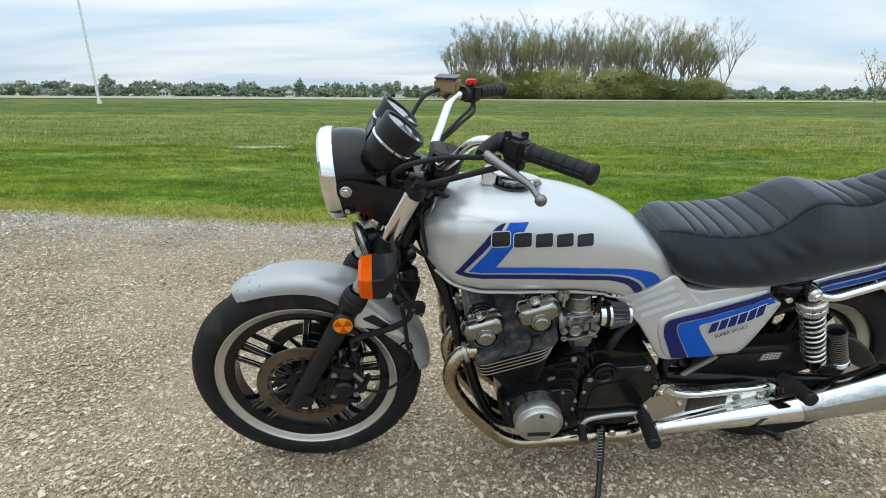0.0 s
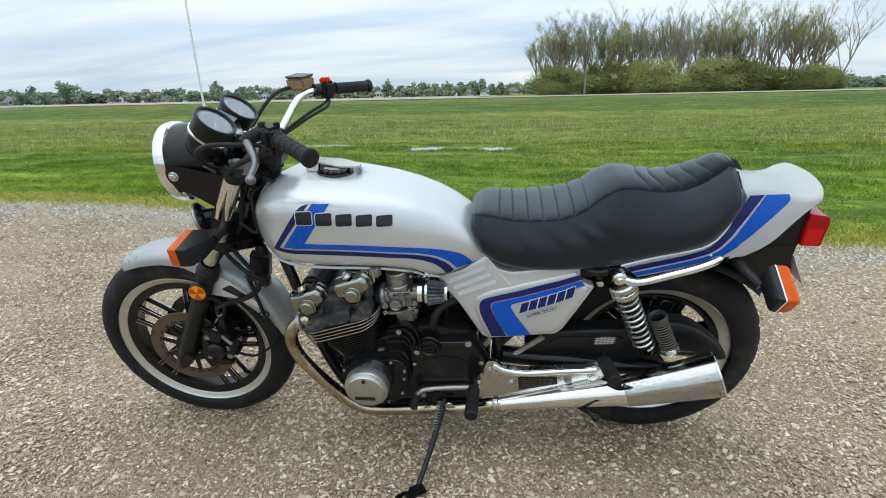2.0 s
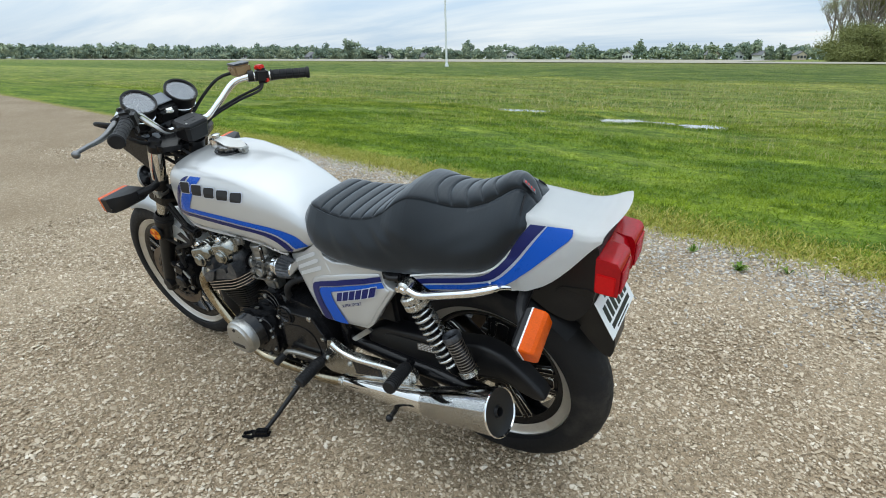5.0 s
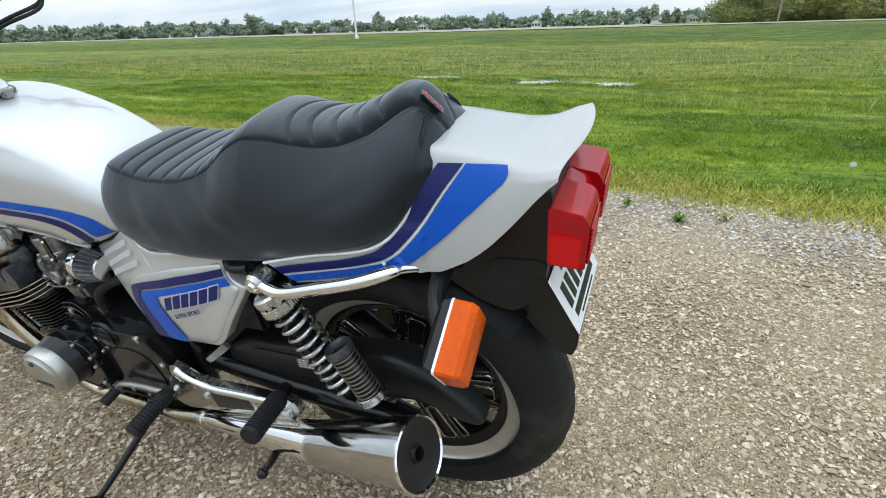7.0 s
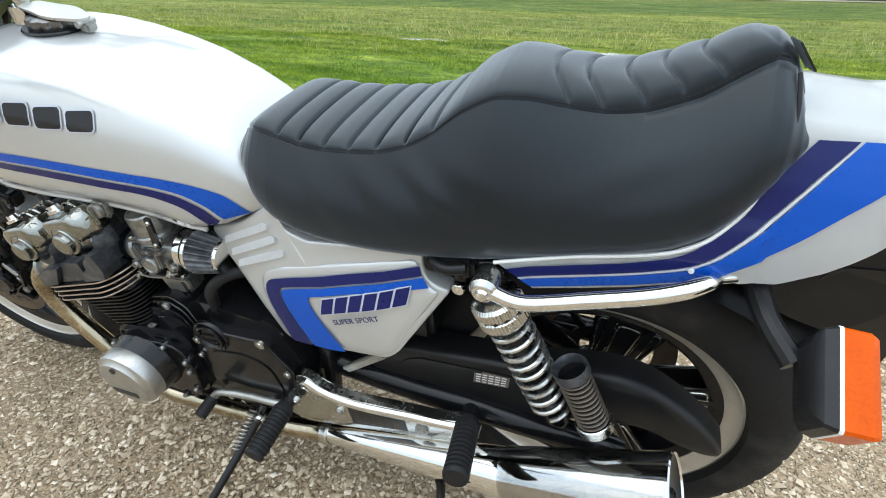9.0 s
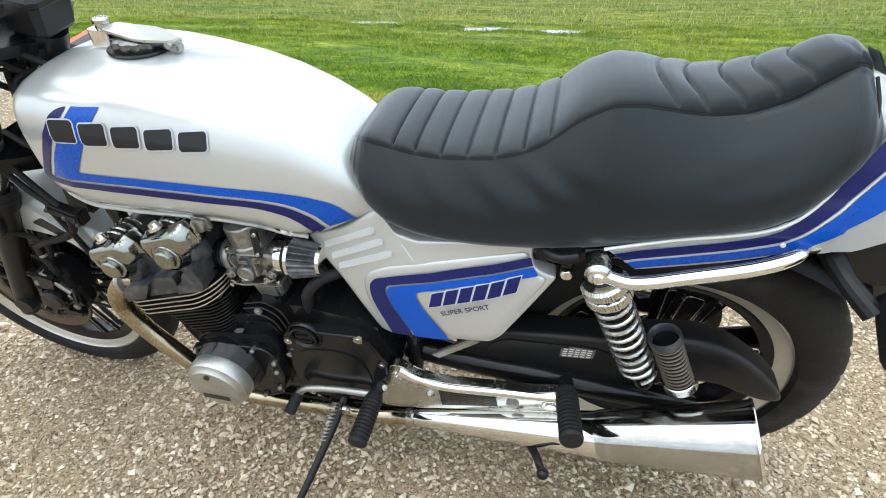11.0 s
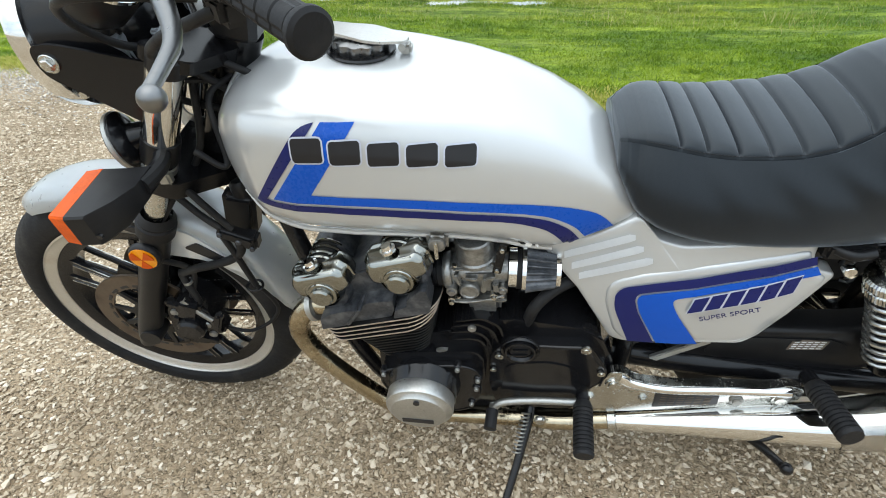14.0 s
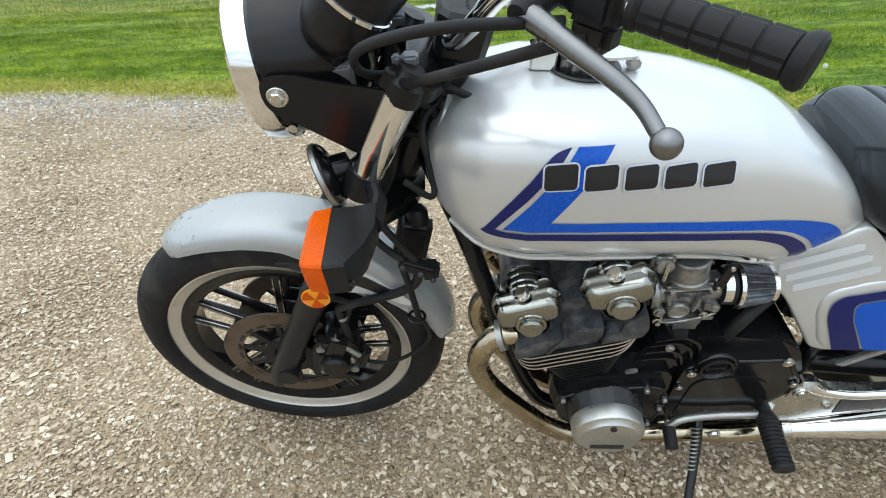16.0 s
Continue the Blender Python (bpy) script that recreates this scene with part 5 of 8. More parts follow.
prism(bm, round_poly([(-0.078, -0.019), (-0.042, -0.019), (-0.040, 0.019), (-0.078, 0.019)], 0.005), 0.002, 0.029, 0.0025, capm @ UPRIGHT)
part("latch_block", bm, M_CHROME, cap, "chrome latch block")
bm = bmesh.new()
lathe(bm, [(0, 0.044), (0.010, 0.044), (0.0135, 0.042), (0.0135, 0.036), (0.0110, 0.034), (0.0120, 0.027), (0, 0.027)], capm @ Matrix.Translation((-0.060, 0.0, 0)), 28)
part("lock", bm, M_ALU, cap)
bm = bmesh.new()
tube(bm, [capm @ Vector((0.064, -0.016, 0.014)), capm @ Vector((0.064, 0.016, 0.014))], 0.0055, 12, 2)
rbox(bm, (0.018, 0.020, 0.014), capm @ Matrix.Translation((0.068, 0, 0.008)), 0.003)
part("hinge", bm, M_ALU_DULL, cap)

# side covers
SCX, SCY = [0.85, 0.93, 1.00, 1.08, 1.18, 1.27], [0.128, 0.146, 0.160, 0.170, 0.172, 0.164]


def cover_y(x, z=0.58):
    return np.interp(x, SCX, SCY) + np.interp(z, [0.46, 0.50, 0.54, 0.58, 0.605, 0.64, 0.70, 0.74], [0.013, 0.012, 0.010, 0.0055, 0.001, -0.009, -0.027, -0.040])


outline = round_poly([(0.844, 0.650), (0.918, 0.679), (0.986, 0.724), (1.017, 0.692), (1.052, 0.686), (1.172, 0.702), (1.238, 0.704), (1.235, 0.684), (1.240, 0.666), (1.254, 0.656), (1.276, 0.650), (1.224, 0.573), (1.196, 0.528), (1.177, 0.511), (1.10, 0.502), (0.998, 0.481), (0.975, 0.484), (0.945, 0.530), (0.909, 0.583), (0.871, 0.620)], 0.008, 3)
panel_edge = round_poly([(1.228, 0.692), (1.118, 0.668), (1.004, 0.635), (0.967, 0.616), (0.954, 0.596), (0.956, 0.566), (0.977, 0.508), (0.996, 0.490), (1.10, 0.510), (1.170, 0.519), (1.190, 0.535), (1.262, 0.648), (1.246, 0.654), (1.233, 0.668)], 0.010, 3)
for s in (-1, 1):
    bm = bmesh.new()
    ctr = Vector((sum(p[0] for p in outline) / len(outline), sum(p[1] for p in outline) / len(outline)))
    rings = []
    for g, dy in ((1.0, -0.032), (1.0, -0.0085), (0.992, -0.0055), (0.975, -0.0045), (0.93, -0.004), (0.85, -0.004), (0.7, -0.004), (0.55, -0.003), (0.4, -0.002), (0.25, -0.002)):
        rings.append([(ctr.x + (x - ctr.x) * g, s * (cover_y(ctr.x + (x - ctr.x) * g, ctr.y + (z - ctr.y) * g) + dy), ctr.y + (z - ctr.y) * g) for x, z in outline])
    loft(bm, rings)
    cover = part("side_cover", bm, M_SILVER, bike, "silver side cover with blue flash", angle=50)
    pc = Vector((1.11, 0.59))
    bm = bmesh.new()
    loft(bm, [[(pc.x + (x - pc.x) * g, s * (cover_y(pc.x + (x - pc.x) * g, pc.y + (z - pc.y) * g) + dy), pc.y + (z - pc.y) * g) for x, z in panel_edge] for g, dy in ((1.0, -0.008), (1.0, -0.0035), (0.985, -0.0012), (0.96, 0.0), (0.85, 0.0005), (0.7, 0.0005), (0.5, 0.0005), (0.3, 0.0005), (0.1, 0.0005))])
    part("raised_panel", bm, M_SILVER, cover, angle=60)

    def on_cover(x, z, off=0.0035):
        return Vector((x, s * (cover_y(x, z) + off), z))
    for a, b, mt, lb in (([(1.234, 0.686), (1.118, 0.655), (1.012, 0.622), (0.977, 0.609), (0.967, 0.594), (0.969, 0.566), (1.002, 0.494)], [(1.238, 0.673), (1.122, 0.640), (1.026, 0.611), (1.001, 0.603), (0.997, 0.592), (1.004, 0.568), (1.043, 0.500)], M_NAVY, "navy flash"),
                         ([(1.239, 0.6705), (1.123, 0.6375), (1.028, 0.6085), (1.004, 0.6005), (1.000, 0.591), (1.007, 0.567), (1.046, 0.501)], [(1.248, 0.657), (1.122, 0.625), (1.072, 0.609), (1.056, 0.603), (1.052, 0.596), (1.063, 0.574), (1.109, 0.511)], M_BLUE, "bright blue flash")):
        bm = bmesh.new()
        strip(bm, round_line(a, 0.02), round_line(b, 0.02), on_cover, 60, 8)
        part("stripe", bm, mt, cover, lb, angle=80)
    for (x0, z0), (x1, z1) in (((0.882, 0.643), (0.982, 0.693)), ((0.895, 0.626), (0.996, 0.677)), ((0.908, 0.611), (1.012, 0.660))):
        bm = bmesh.new()
        strip(bm, [(x0, z0 + 0.0058), (x0 + 0.004, z0 + 0.0085), (x1 - 0.004, z1 + 0.0055), (x1, z1 + 0.004)], [(x0 + 0.001, z0 - 0.0045), (x0 + 0.004, z0 - 0.003), (x1 - 0.003, z1 - 0.0065), (x1 + 0.001, z1 - 0.0035)], lambda x, z: on_cover(x, z, 0.0010 - (z - (z0 + (x - x0) * (z1 - z0) / (x1 - x0))) * 0.12), 12, 3)
        bmesh.ops.solidify(bm, geom=bm.faces[:], thickness=0.004 * s)
        part("rib", bm, M_WHITE, cover, "bright raised rib on the cover")
    # model mark: plain slanted navy blocks; the words beneath it are set in type
    if s < 0:
        for k in range(6):
            xa, za = 1.078 + k * 0.0240, 0.580 + k * 0.0083
            for grow, mt, off in ((0.0016, M_PALE, 0.0042), (0.0, M_NAVY, 0.0050)):
                bm = bmesh.new()
                strip(bm, [(xa + 0.004 - grow, za + 0.028 + grow), (xa + 0.0245 + grow, za + 0.0350 + grow)], [(xa - 0.002 - grow, za - grow), (xa + 0.0185 + grow, za + 0.0070 - grow)], lambda x, z: on_cover(x, z, off), 4, 3)
                part("mark" if mt == M_NAVY else "mark_edge", bm, mt, cover, "plain navy model mark block" if mt == M_NAVY else "")
        txt = bpy.data.curves.new("words", "FONT")
        txt.body, txt.size, txt.extrude = "SUPER SPORT", 0.0128, 0.0003
        tob = bpy.data.objects.new("words_source", txt)
        tme = bpy.data.meshes.new_from_object(tob)
        bpy.data.objects.remove(tob)
        tme.materials.clear(); tme.materials.append(M_NAVY)
        words = new("words", tme)
        words.parent = cover
        words.matrix_basis = Matrix.Translation((1.098, -(cover_y(1.14, 0.585) + 0.0070), 0.5665)) @ Matrix.Rotation(radians(-22), 4, "Y") @ Matrix.Rotation(radians(-9), 4, "X") @ Matrix.Rotation(radians(90), 4, "X") @ Matrix.Diagonal((1.12, 1, 1, 1))
        tagged(words, "small navy printed words SUPER SPORT")

# seat: narrow pleated top, side walls that spread towards the base
SX = [0.945, 0.955, 0.975, 1.01, 1.05, 1.09, 1.132, 1.172, 1.212, 1.245, 1.28, 1.32, 1.36, 1.40, 1.44, 1.48, 1.53, 1.565, 1.590, 1.610, 1.622, 1.630]
ST = [0.820, 0.835, 0.842, 0.844, 0.840, 0.837, 0.838, 0.843, 0.855, 0.873, 0.907, 0.926, 0.925, 0.916, 0.915, 0.924, 0.944, 0.962, 0.965, 0.950, 0.926, 0.902]
SS = [0.815, 0.826, 0.830, 0.828, 0.822, 0.821, 0.824, 0.827, 0.837, 0.853, 0.882, 0.902, 0.901, 0.893, 0.888, 0.891, 0.908, 0.930, 0.945, 0.938, 0.916, 0.892]
SB = [0.790, 0.762, 0.730, 0.710, 0.700, 0.696, 0.695, 0.695, 0.697, 0.699, 0.702, 0.709, 0.717, 0.726, 0.736, 0.745, 0.757, 0.774, 0.802, 0.834, 0.856, 0.874]
SU = [0.060, 0.078, 0.092, 0.101, 0.106, 0.111, 0.114, 0.113, 0.110, 0.103, 0.096, 0.090, 0.084, 0.078, 0.073, 0.068, 0.058, 0.047, 0.038, 0.030, 0.023, 0.016]
SW = [0.085, 0.108, 0.126, 0.140, 0.148, 0.152, 0.154, 0.154, 0.153, 0.152, 0.150, 0.148, 0.146, 0.144, 0.142, 0.140, 0.134, 0.125, 0.114, 0.102, 0.090, 0.074]
PLEATS = [1.020, 1.055, 1.095, 1.134, 1.173, 1.212, 1.247, 1.374, 1.410, 1.453, 1.490, 1.526]
PUFFS = [(0.965, 1.020)] + [(a, b) for a, b in zip(PLEATS, PLEATS[1:]) if b - a < 0.06] + [(1.526, 1.575)]
FOLDS = [(1.17, 0.80, 0.045, 0.014, -38, 0.0028), (1.235, 0.815, 0.06, 0.012, -32, 0.0035), (1.29, 0.83, 0.05, 0.014, -24, 0.002), (1.09, 0.79, 0.05, 0.014, -45, 0.0018), (1.48, 0.85, 0.05, 0.014, 25, 0.002)]


def smooth_interp(x, xs, ys):
    return sum(np.interp(x + d, xs, ys) * w for d, w in ((-0.012, 0.2), (0, 0.6), (0.012, 0.2)))


def fold(x, z):
    """Soft diagonal creases in the side wall."""
    h = 0.0
    for fx, fz, length, width, turn, depth in FOLDS:
        c, s = math.cos(radians(turn)), math.sin(radians(turn))
        u, v = (x - fx) * c + (z - fz) * s, -(x - fx) * s + (z - fz) * c
        h += depth * math.exp(-(u / length) ** 2) * (math.exp(-(v / width) ** 2) - 0.7 * math.exp(-((v + 1.6 * width) / width) ** 2))
    return h


def seat_ring(x):
    t, sm, b, u0, w = (smooth_interp(x, SX, v) for v in (ST, SS, SB, SU, SW))
    half = []
    for i in range(21):                      # side wall, bottom edge to seam
        v = i / 20
        wid = w + (u0 - w) * v ** np.interp(x, [1.45, 1.60], [1.9, 2.6]) + 0.010 * math.sin(math.pi * v) - 0.012 * max(0, 1 - v * 6) ** 2
        z = b + (sm - b) * v
        wr = 0.0035 * noise.noise(Vector((x * 11, z * 13, 3))) + fold(x, z)
        half.append((wid + wr * math.sin(math.pi * v) ** 0.6, z))
    half.append((u0 - 0.0030, sm - 0.0022))  # stitched seam
    for i in range(1, 17):                   # padded top, seam to crown
        v = i / 16
        a = v * math.pi / 2
        u = (u0 - 0.005) * math.cos(a) ** 0.85
        lean = (0.030 if x > 1.31 else 0.0) * (u / u0) ** 2
        g = sum(math.exp(-((x - lean - p) / 0.0026) ** 2) for p in PLEATS)
        puff = sum(0.0034 * math.sin(math.pi * (x - lean - p) / (q - p)) ** 0.8 for p, q in PUFFS if p < x - lean < q)
        h = sm + 0.002 + (t - 0.004 - sm) * math.sin(a) ** 1.0
        half.append((u, h + puff * min(1, v * 3) - 0.0048 * g * min(1, v * 4)))
    return [(x, -u, v) for u, v in half] + [(x, u, v) for u, v in half[-2::-1]]


bm = bmesh.new()
loft(bm, [seat_ring(x) for x in np.linspace(SX[0], SX[-1], 420)])
seat = part("seat", bm, M_VINYL, bike, "black stepped vinyl seat with pleated top", angle=75)
for s in (-1, 1):
    for lift_by, out_by in ((0.0035, -0.004),):
        bm = bmesh.new()
        for x in np.arange(0.975, 1.600, 0.0052):
            ends = [(q, s * (smooth_interp(q, SX, SU) + out_by), smooth_interp(q, SX, SS) + lift_by) for q in (x, x + 0.0034)]
            tube(bm, ends, 0.0007, 5, 1)
        part("stitching", bm, M_THREAD, seat)
bm = bmesh.new()
tag_m = Matrix.Translation((1.614, -0.020, 0.9435)) @ Matrix.Rotation(radians(20), 4, "Z") @ Matrix.Rotation(radians(50), 4, "Y")
rbox(bm, (0.040, 0.020, 0.002), tag_m, 0.0008)
tag = part("strap", bm, M_VINYL, seat, "small black loop with red stitching")
for k in range(4):
    bm = bmesh.new()
    rbox(bm, (0.004, 0.010 - 0.002 * (k % 2), 0.0008), tag_m @ Matrix.Translation((-0.014 + 0.009 * k, 0.001 * (k % 2), 0.0019)), 0)
    part("stitch", bm, M_REDSW, tag)
# piping seam down the rear corner of the cushion
for s in (-1, 1):
    bm = bmesh.new()
    tube(bm, [(1.612, s * 0.040, 0.932), (1.614, s * 0.070, 0.908), (1.611, s * 0.092, 0.876), (1.604, s * 0.106, 0.838)], 0.0022, 8, 5)
    part("piping", bm, M_THREAD, seat)

# tail cowl: broad flat deck, a wide kicked-up lip, sides sloping out and down
CX = [1.600, 1.64, 1.68, 1.72, 1.745, 1.765, 1.786, 1.804, 1.820]
CT = [0.902, 0.898, 0.893, 0.889, 0.887, 0.887, 0.890, 0.895, 0.899]
CB = [0.728, 0.734, 0.755, 0.785, 0.806, 0.826, 0.848, 0.866, 0.878]
CY = 0.022
COWL_D = [0, 0.003, 0.008, 0.017, 0.034, 0.059, 0.109, 0.159]
COWL_F = [0.084, 0.090, 0.095, 0.100, 0.108, 0.118, 0.133, 0.144]
COWL_R = [0.078, 0.096, 0.108, 0.116, 0.120, 0.122, 0.122, 0.122]


def cowl_half(x, z):
    """Half width of the cowl at height z: a flat deck with soft shoulders, rounding over towards the lip."""
    d = max(0.0, np.interp(x, CX, CT) - z)
    k = np.interp(x, [1.72, 1.80], [0, 1])
    return np.interp(d, COWL_D, COWL_F) * (1 - k) + np.interp(d, COWL_D, COWL_R) * k


def arm_y(x):
    return np.interp(x, [1.33, 1.38, 1.556, 1.60, 1.7], [0.166, 0.159, 0.151, 0.145, 0.139])


def far_dip(x, y):
    """The deck falls slightly towards its far side, until the lip."""
    return 0.13 * max(0.0, y - CY) * (1 - min(1.0, max(0.0, (x - 1.72) / 0.07)))


def tail_side(x, z, s, off=0.0):
    """Point of the tail's skin on side s: the slim arm below, the cowl's shoulder above."""
    k = min(1.0, max(0.0, (z - 0.755) / 0.05))
    a, c = arm_y(x), cowl_half(max(x, 1.6), z)
    y = a + (c - a) * k if x < 1.62 else c
    y = CY + s * (y + off)
    return Vector((x, y, z - far_dip(x, y)))


rings = []
for x in np.linspace(CX[0], CX[-1], 60):
    t, b = np.interp(x, CX, CT), np.interp(x, CX, CB)
    near = [(x, CY - cowl_half(x, z), z) for z in [t - (t - b) * (1 - v) ** 1.6 for v in np.linspace(0, 1, 19)]]
    w1 = cowl_half(x, t)
    deck = [(x, CY - w1 * u, t + 0.003 * (1 - u * u)) for u in (0.75, 0.4, 0.0, -0.4, -0.75)]
    rings.append(near + deck + [(x, 2 * CY - q[1], q[2]) for q in near[::-1]])
bm = bmesh.new()
loft(bm, rings, closed=False, caps=False)
for v in bm.verts:                       # the trailing edge is bowed in plan
    v.co.z -= far_dip(v.co.x, v.co.y)
    v.co.x -= 0.022 * max(0.0, (v.co.x - 1.70) / 0.124) * min(1.0, abs(v.co.y - CY) / 0.115) ** 2
bmesh.ops.solidify(bm, geom=bm.faces[:], thickness=0.004)
cowl = part("tail_cowl", bm, M_SILVER_LIT, bike, "silver ducktail cowl with blue stripes, paint lightened for its lit sides", angle=55)
# its long side arms under the seat
ARM_T = [(1.335, 0.716), (1.424, 0.738), (1.486, 0.751), (1.532, 0.763), (1.562, 0.779), (1.584, 0.801), (1.598, 0.826), (1.606, 0.860), (1.608, 0.895)]
ARM_B = [(1.384, 0.676), (1.43, 0.686), (1.50, 0.703), (1.545, 0.718), (1.566, 0.734), (1.580, 0.734), (1.596, 0.727), (1.61, 0.727), (1.620, 0.731)]
for s in (-1, 1):
    bm = bmesh.new()
    strip(bm, ARM_T, ARM_B, lambda x, z: tail_side(x, z, s), 60, 10)
    bmesh.ops.solidify(bm, geom=bm.faces[:], thickness=0.008)
    part("side_arm", bm, M_SILVER_LIT, cowl, angle=50)
    # raised bead along the seat
    bm = bmesh.new()
    tube(bm, [tail_side(x, z - 0.002, s, 0.001) for x, z in ARM_T[:-1]], 0.0028, 8, 4)
    part("bead", bm, M_SILVER_LIT, cowl, angle=80)
    for a, b, mt, lb in (([(1.350, 0.706), (1.50, 0.742), (1.556, 0.764), (1.588, 0.808), (1.612, 0.848), (1.638, 0.8835)], [(1.364, 0.694), (1.50, 0.727), (1.566, 0.750), (1.612, 0.800), (1.644, 0.848), (1.673, 0.884)], M_NAVY, "navy paint stripe"),
                         ([(1.3648, 0.6930), (1.50, 0.7260), (1.567, 0.7490), (1.613, 0.799), (1.645, 0.847), (1.6740, 0.884)], [(1.3665, 0.691), (1.50, 0.7235), (1.5688, 0.7465), (1.6155, 0.7965), (1.6470, 0.8455), (1.6755, 0.884)], M_PALE, "pale pinstripe"),
                         ([(1.368, 0.690), (1.50, 0.7225), (1.5695, 0.7455), (1.6165, 0.7955), (1.648, 0.8445), (1.6765, 0.884)], [(1.382, 0.680), (1.50, 0.708), (1.552, 0.724), (1.590, 0.738), (1.640, 0.779), (1.690, 0.828), (1.728, 0.864), (1.734, 0.876), (1.731, 0.884)], M_BLUE, "bright blue paint stripe")):
        bm = bmesh.new()
        strip(bm, round_line(a, 0.03), round_line(b, 0.03), lambda x, z: tail_side(x, z, s, 0.0022), 80, 10)
        part("stripe", bm, mt, cowl, lb, angle=80)
    bm = bmesh.new()
    lathe(bm, [(0, 0.002), (0.003, 0.0015), (0.0035, 0), (0, 0)], axis_y(1.556, CY + s * (arm_y(1.556) + 0.003), 0.742, s < 0), 12)
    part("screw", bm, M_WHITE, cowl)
    # chrome grab rail
    bm = bmesh.new()
    tube(bm, [(1.325, s * 0.166, 0.694), (1.350, s * 0.172, 0.686), (1.385, s * 0.174, 0.684), (1.452, s * 0.170, 0.703), (1.515, s * 0.164, 0.721), (1.552, s * 0.156, 0.733), (1.574, s * 0.143, 0.738), (1.586, s * 0.128, 0.735), (1.63, s * 0.10, 0.725)], [0.012, 0.0105, 0.0105, 0.0105, 0.0105, 0.0105, 0.0095, 0.008, 0.006], 14, 6)
    part("grab_rail", bm, M_CHROME, bike, "chrome side grab rail")

# tail lamp, rear black panel, flap, plate
bm = bmesh.new()
prism(bm, round_poly([(1.60, 0.730), (1.68, 0.770), (1.74, 0.815), (1.790, 0.862), (1.785, 0.745), (1.776, 0.690), (1.735, 0.640), (1.68, 0.655), (1.62, 0.695)], 0.016, 3), -0.080, 0.094, 0.006)
part("tail_underpanel", bm, M_PLASTIC, bike, "black plastic panel under the tail")
bm = bmesh.new()
prism(bm, round_poly([(1.782, 0.750), (1.824, 0.748), (1.826, 0.760), (1.827, 0.808), (1.818, 0.828), (1.788, 0.838)], 0.006, 3), -0.082, 0.098, 0.005)
lamp2 = part("tail_lamp", bm, M_RED, bike, "large red tail lamp with stepped lens")
for y0, y1 in ((-0.090, -0.010), (0.026, 0.106)):
    bm = bmesh.new()
    prism(bm, round_poly([(1.784, 0.749), (1.834, 0.746), (1.838, 0.816), (1.830, 0.831), (1.786, 0.838)], 0.005, 3), y0, y1, 0.004)
    side = part("side_lens", bm, M_RED, lamp2)
    ys = y0 if y0 < 0 else y1
    bm = bmesh.new()
    prism(bm, [(1.787, 0.751), (1.827, 0.749), (1.829, 0.797), (1.787, 0.800)], ys - 0.003, ys + 0.003, 0.002)
    part("side_reflector", bm, M_REDLIT, side, "bright red side reflector")
    for k in range(10):
        bm = bmesh.new()
        rbox(bm, (0.004, y1 - y0 - 0.012, 0.0025), Matrix.Translation((1.8362 + 0.0004 * k, (y0 + y1) / 2, 0.755 + 0.0060 * k)), 0.001, 1)
        part("lens_rib", bm, M_RED, side)
for k in range(9):
    bm = bmesh.new()
    rbox(bm, (0.004, 0.032, 0.0025), Matrix.Translation((1.8262, 0.008, 0.763 + 0.0055 * k)), 0.001, 1)
    part("lens_rib", bm, M_RED, lamp2)
bm = bmesh.new()
prism(bm, round_poly([(1.700, 0.740), (1.784, 0.748), (1.780, 0.715), (1.824, 0.610), (1.824, 0.550), (1.814, 0.520), (1.796, 0.527), (1.755, 0.572), (1.705, 0.650), (1.69, 0.70)], 0.016, 4), -0.082, 0.094, 0.010, None, 3)
for v in bm.verts:
    v.co.y = 0.006 + (v.co.y - 0.006) * np.interp(v.co.z, [0.52, 0.63, 0.72], [0.45, 0.52, 1.0])
flap = part("rear_mudflap", bm, M_PLASTIC, bike, "black rear mudguard flap carrying the plate")
bm = bmesh.new()
pm = Matrix.Translation((1.808, 0.006, 0.668)) @ Matrix.Rotation(radians(-27), 4, "Y")
rbox(bm, (0.0018, 0.178, 0.101), pm, 0.0006, 1)
plate = part("number_plate", bm, M_WHITE, flap, "white plate with plain dark bars")
for sy, sz, dy, dz in [(0.016, 0.040, -0.062 + 0.0245 * k, 0.004) for k in range(6)] + [(0.08, 0.010, 0, 0.038), (0.13, 0.012, 0, -0.030), (0.09, 0.003, 0, -0.043)]:
    bm = bmesh.new()
    rbox(bm, (0.001, sy, sz), pm @ Matrix.Translation((0.0013, dy, dz)), 0)
    part("bar", bm, M_BLACKINK, plate)

# seat lock
bm = bmesh.new()
lathe(bm, [(0, 0.012), (0.008, 0.012), (0.0095, 0.010), (0.0095, 0), (0, 0)], axis_y(1.288, -0.140, 0.660, True), 20)
lock2 = part("seat_lock", bm, M_CHROME, bike, "chrome seat lock")
bm = bmesh.new()
tube(bm, [(1.262, -0.138, 0.690), (1.285, -0.140, 0.692), (1.300, -0.138, 0.694)], [0.010, 0.008, 0.008], 12, 3)
tube(bm, [(1.288, -0.132, 0.690), (1.288, -0.134, 0.660)], 0.010, 12, 2)
part("latch", bm, M_FRAME, lock2, "black lock body")

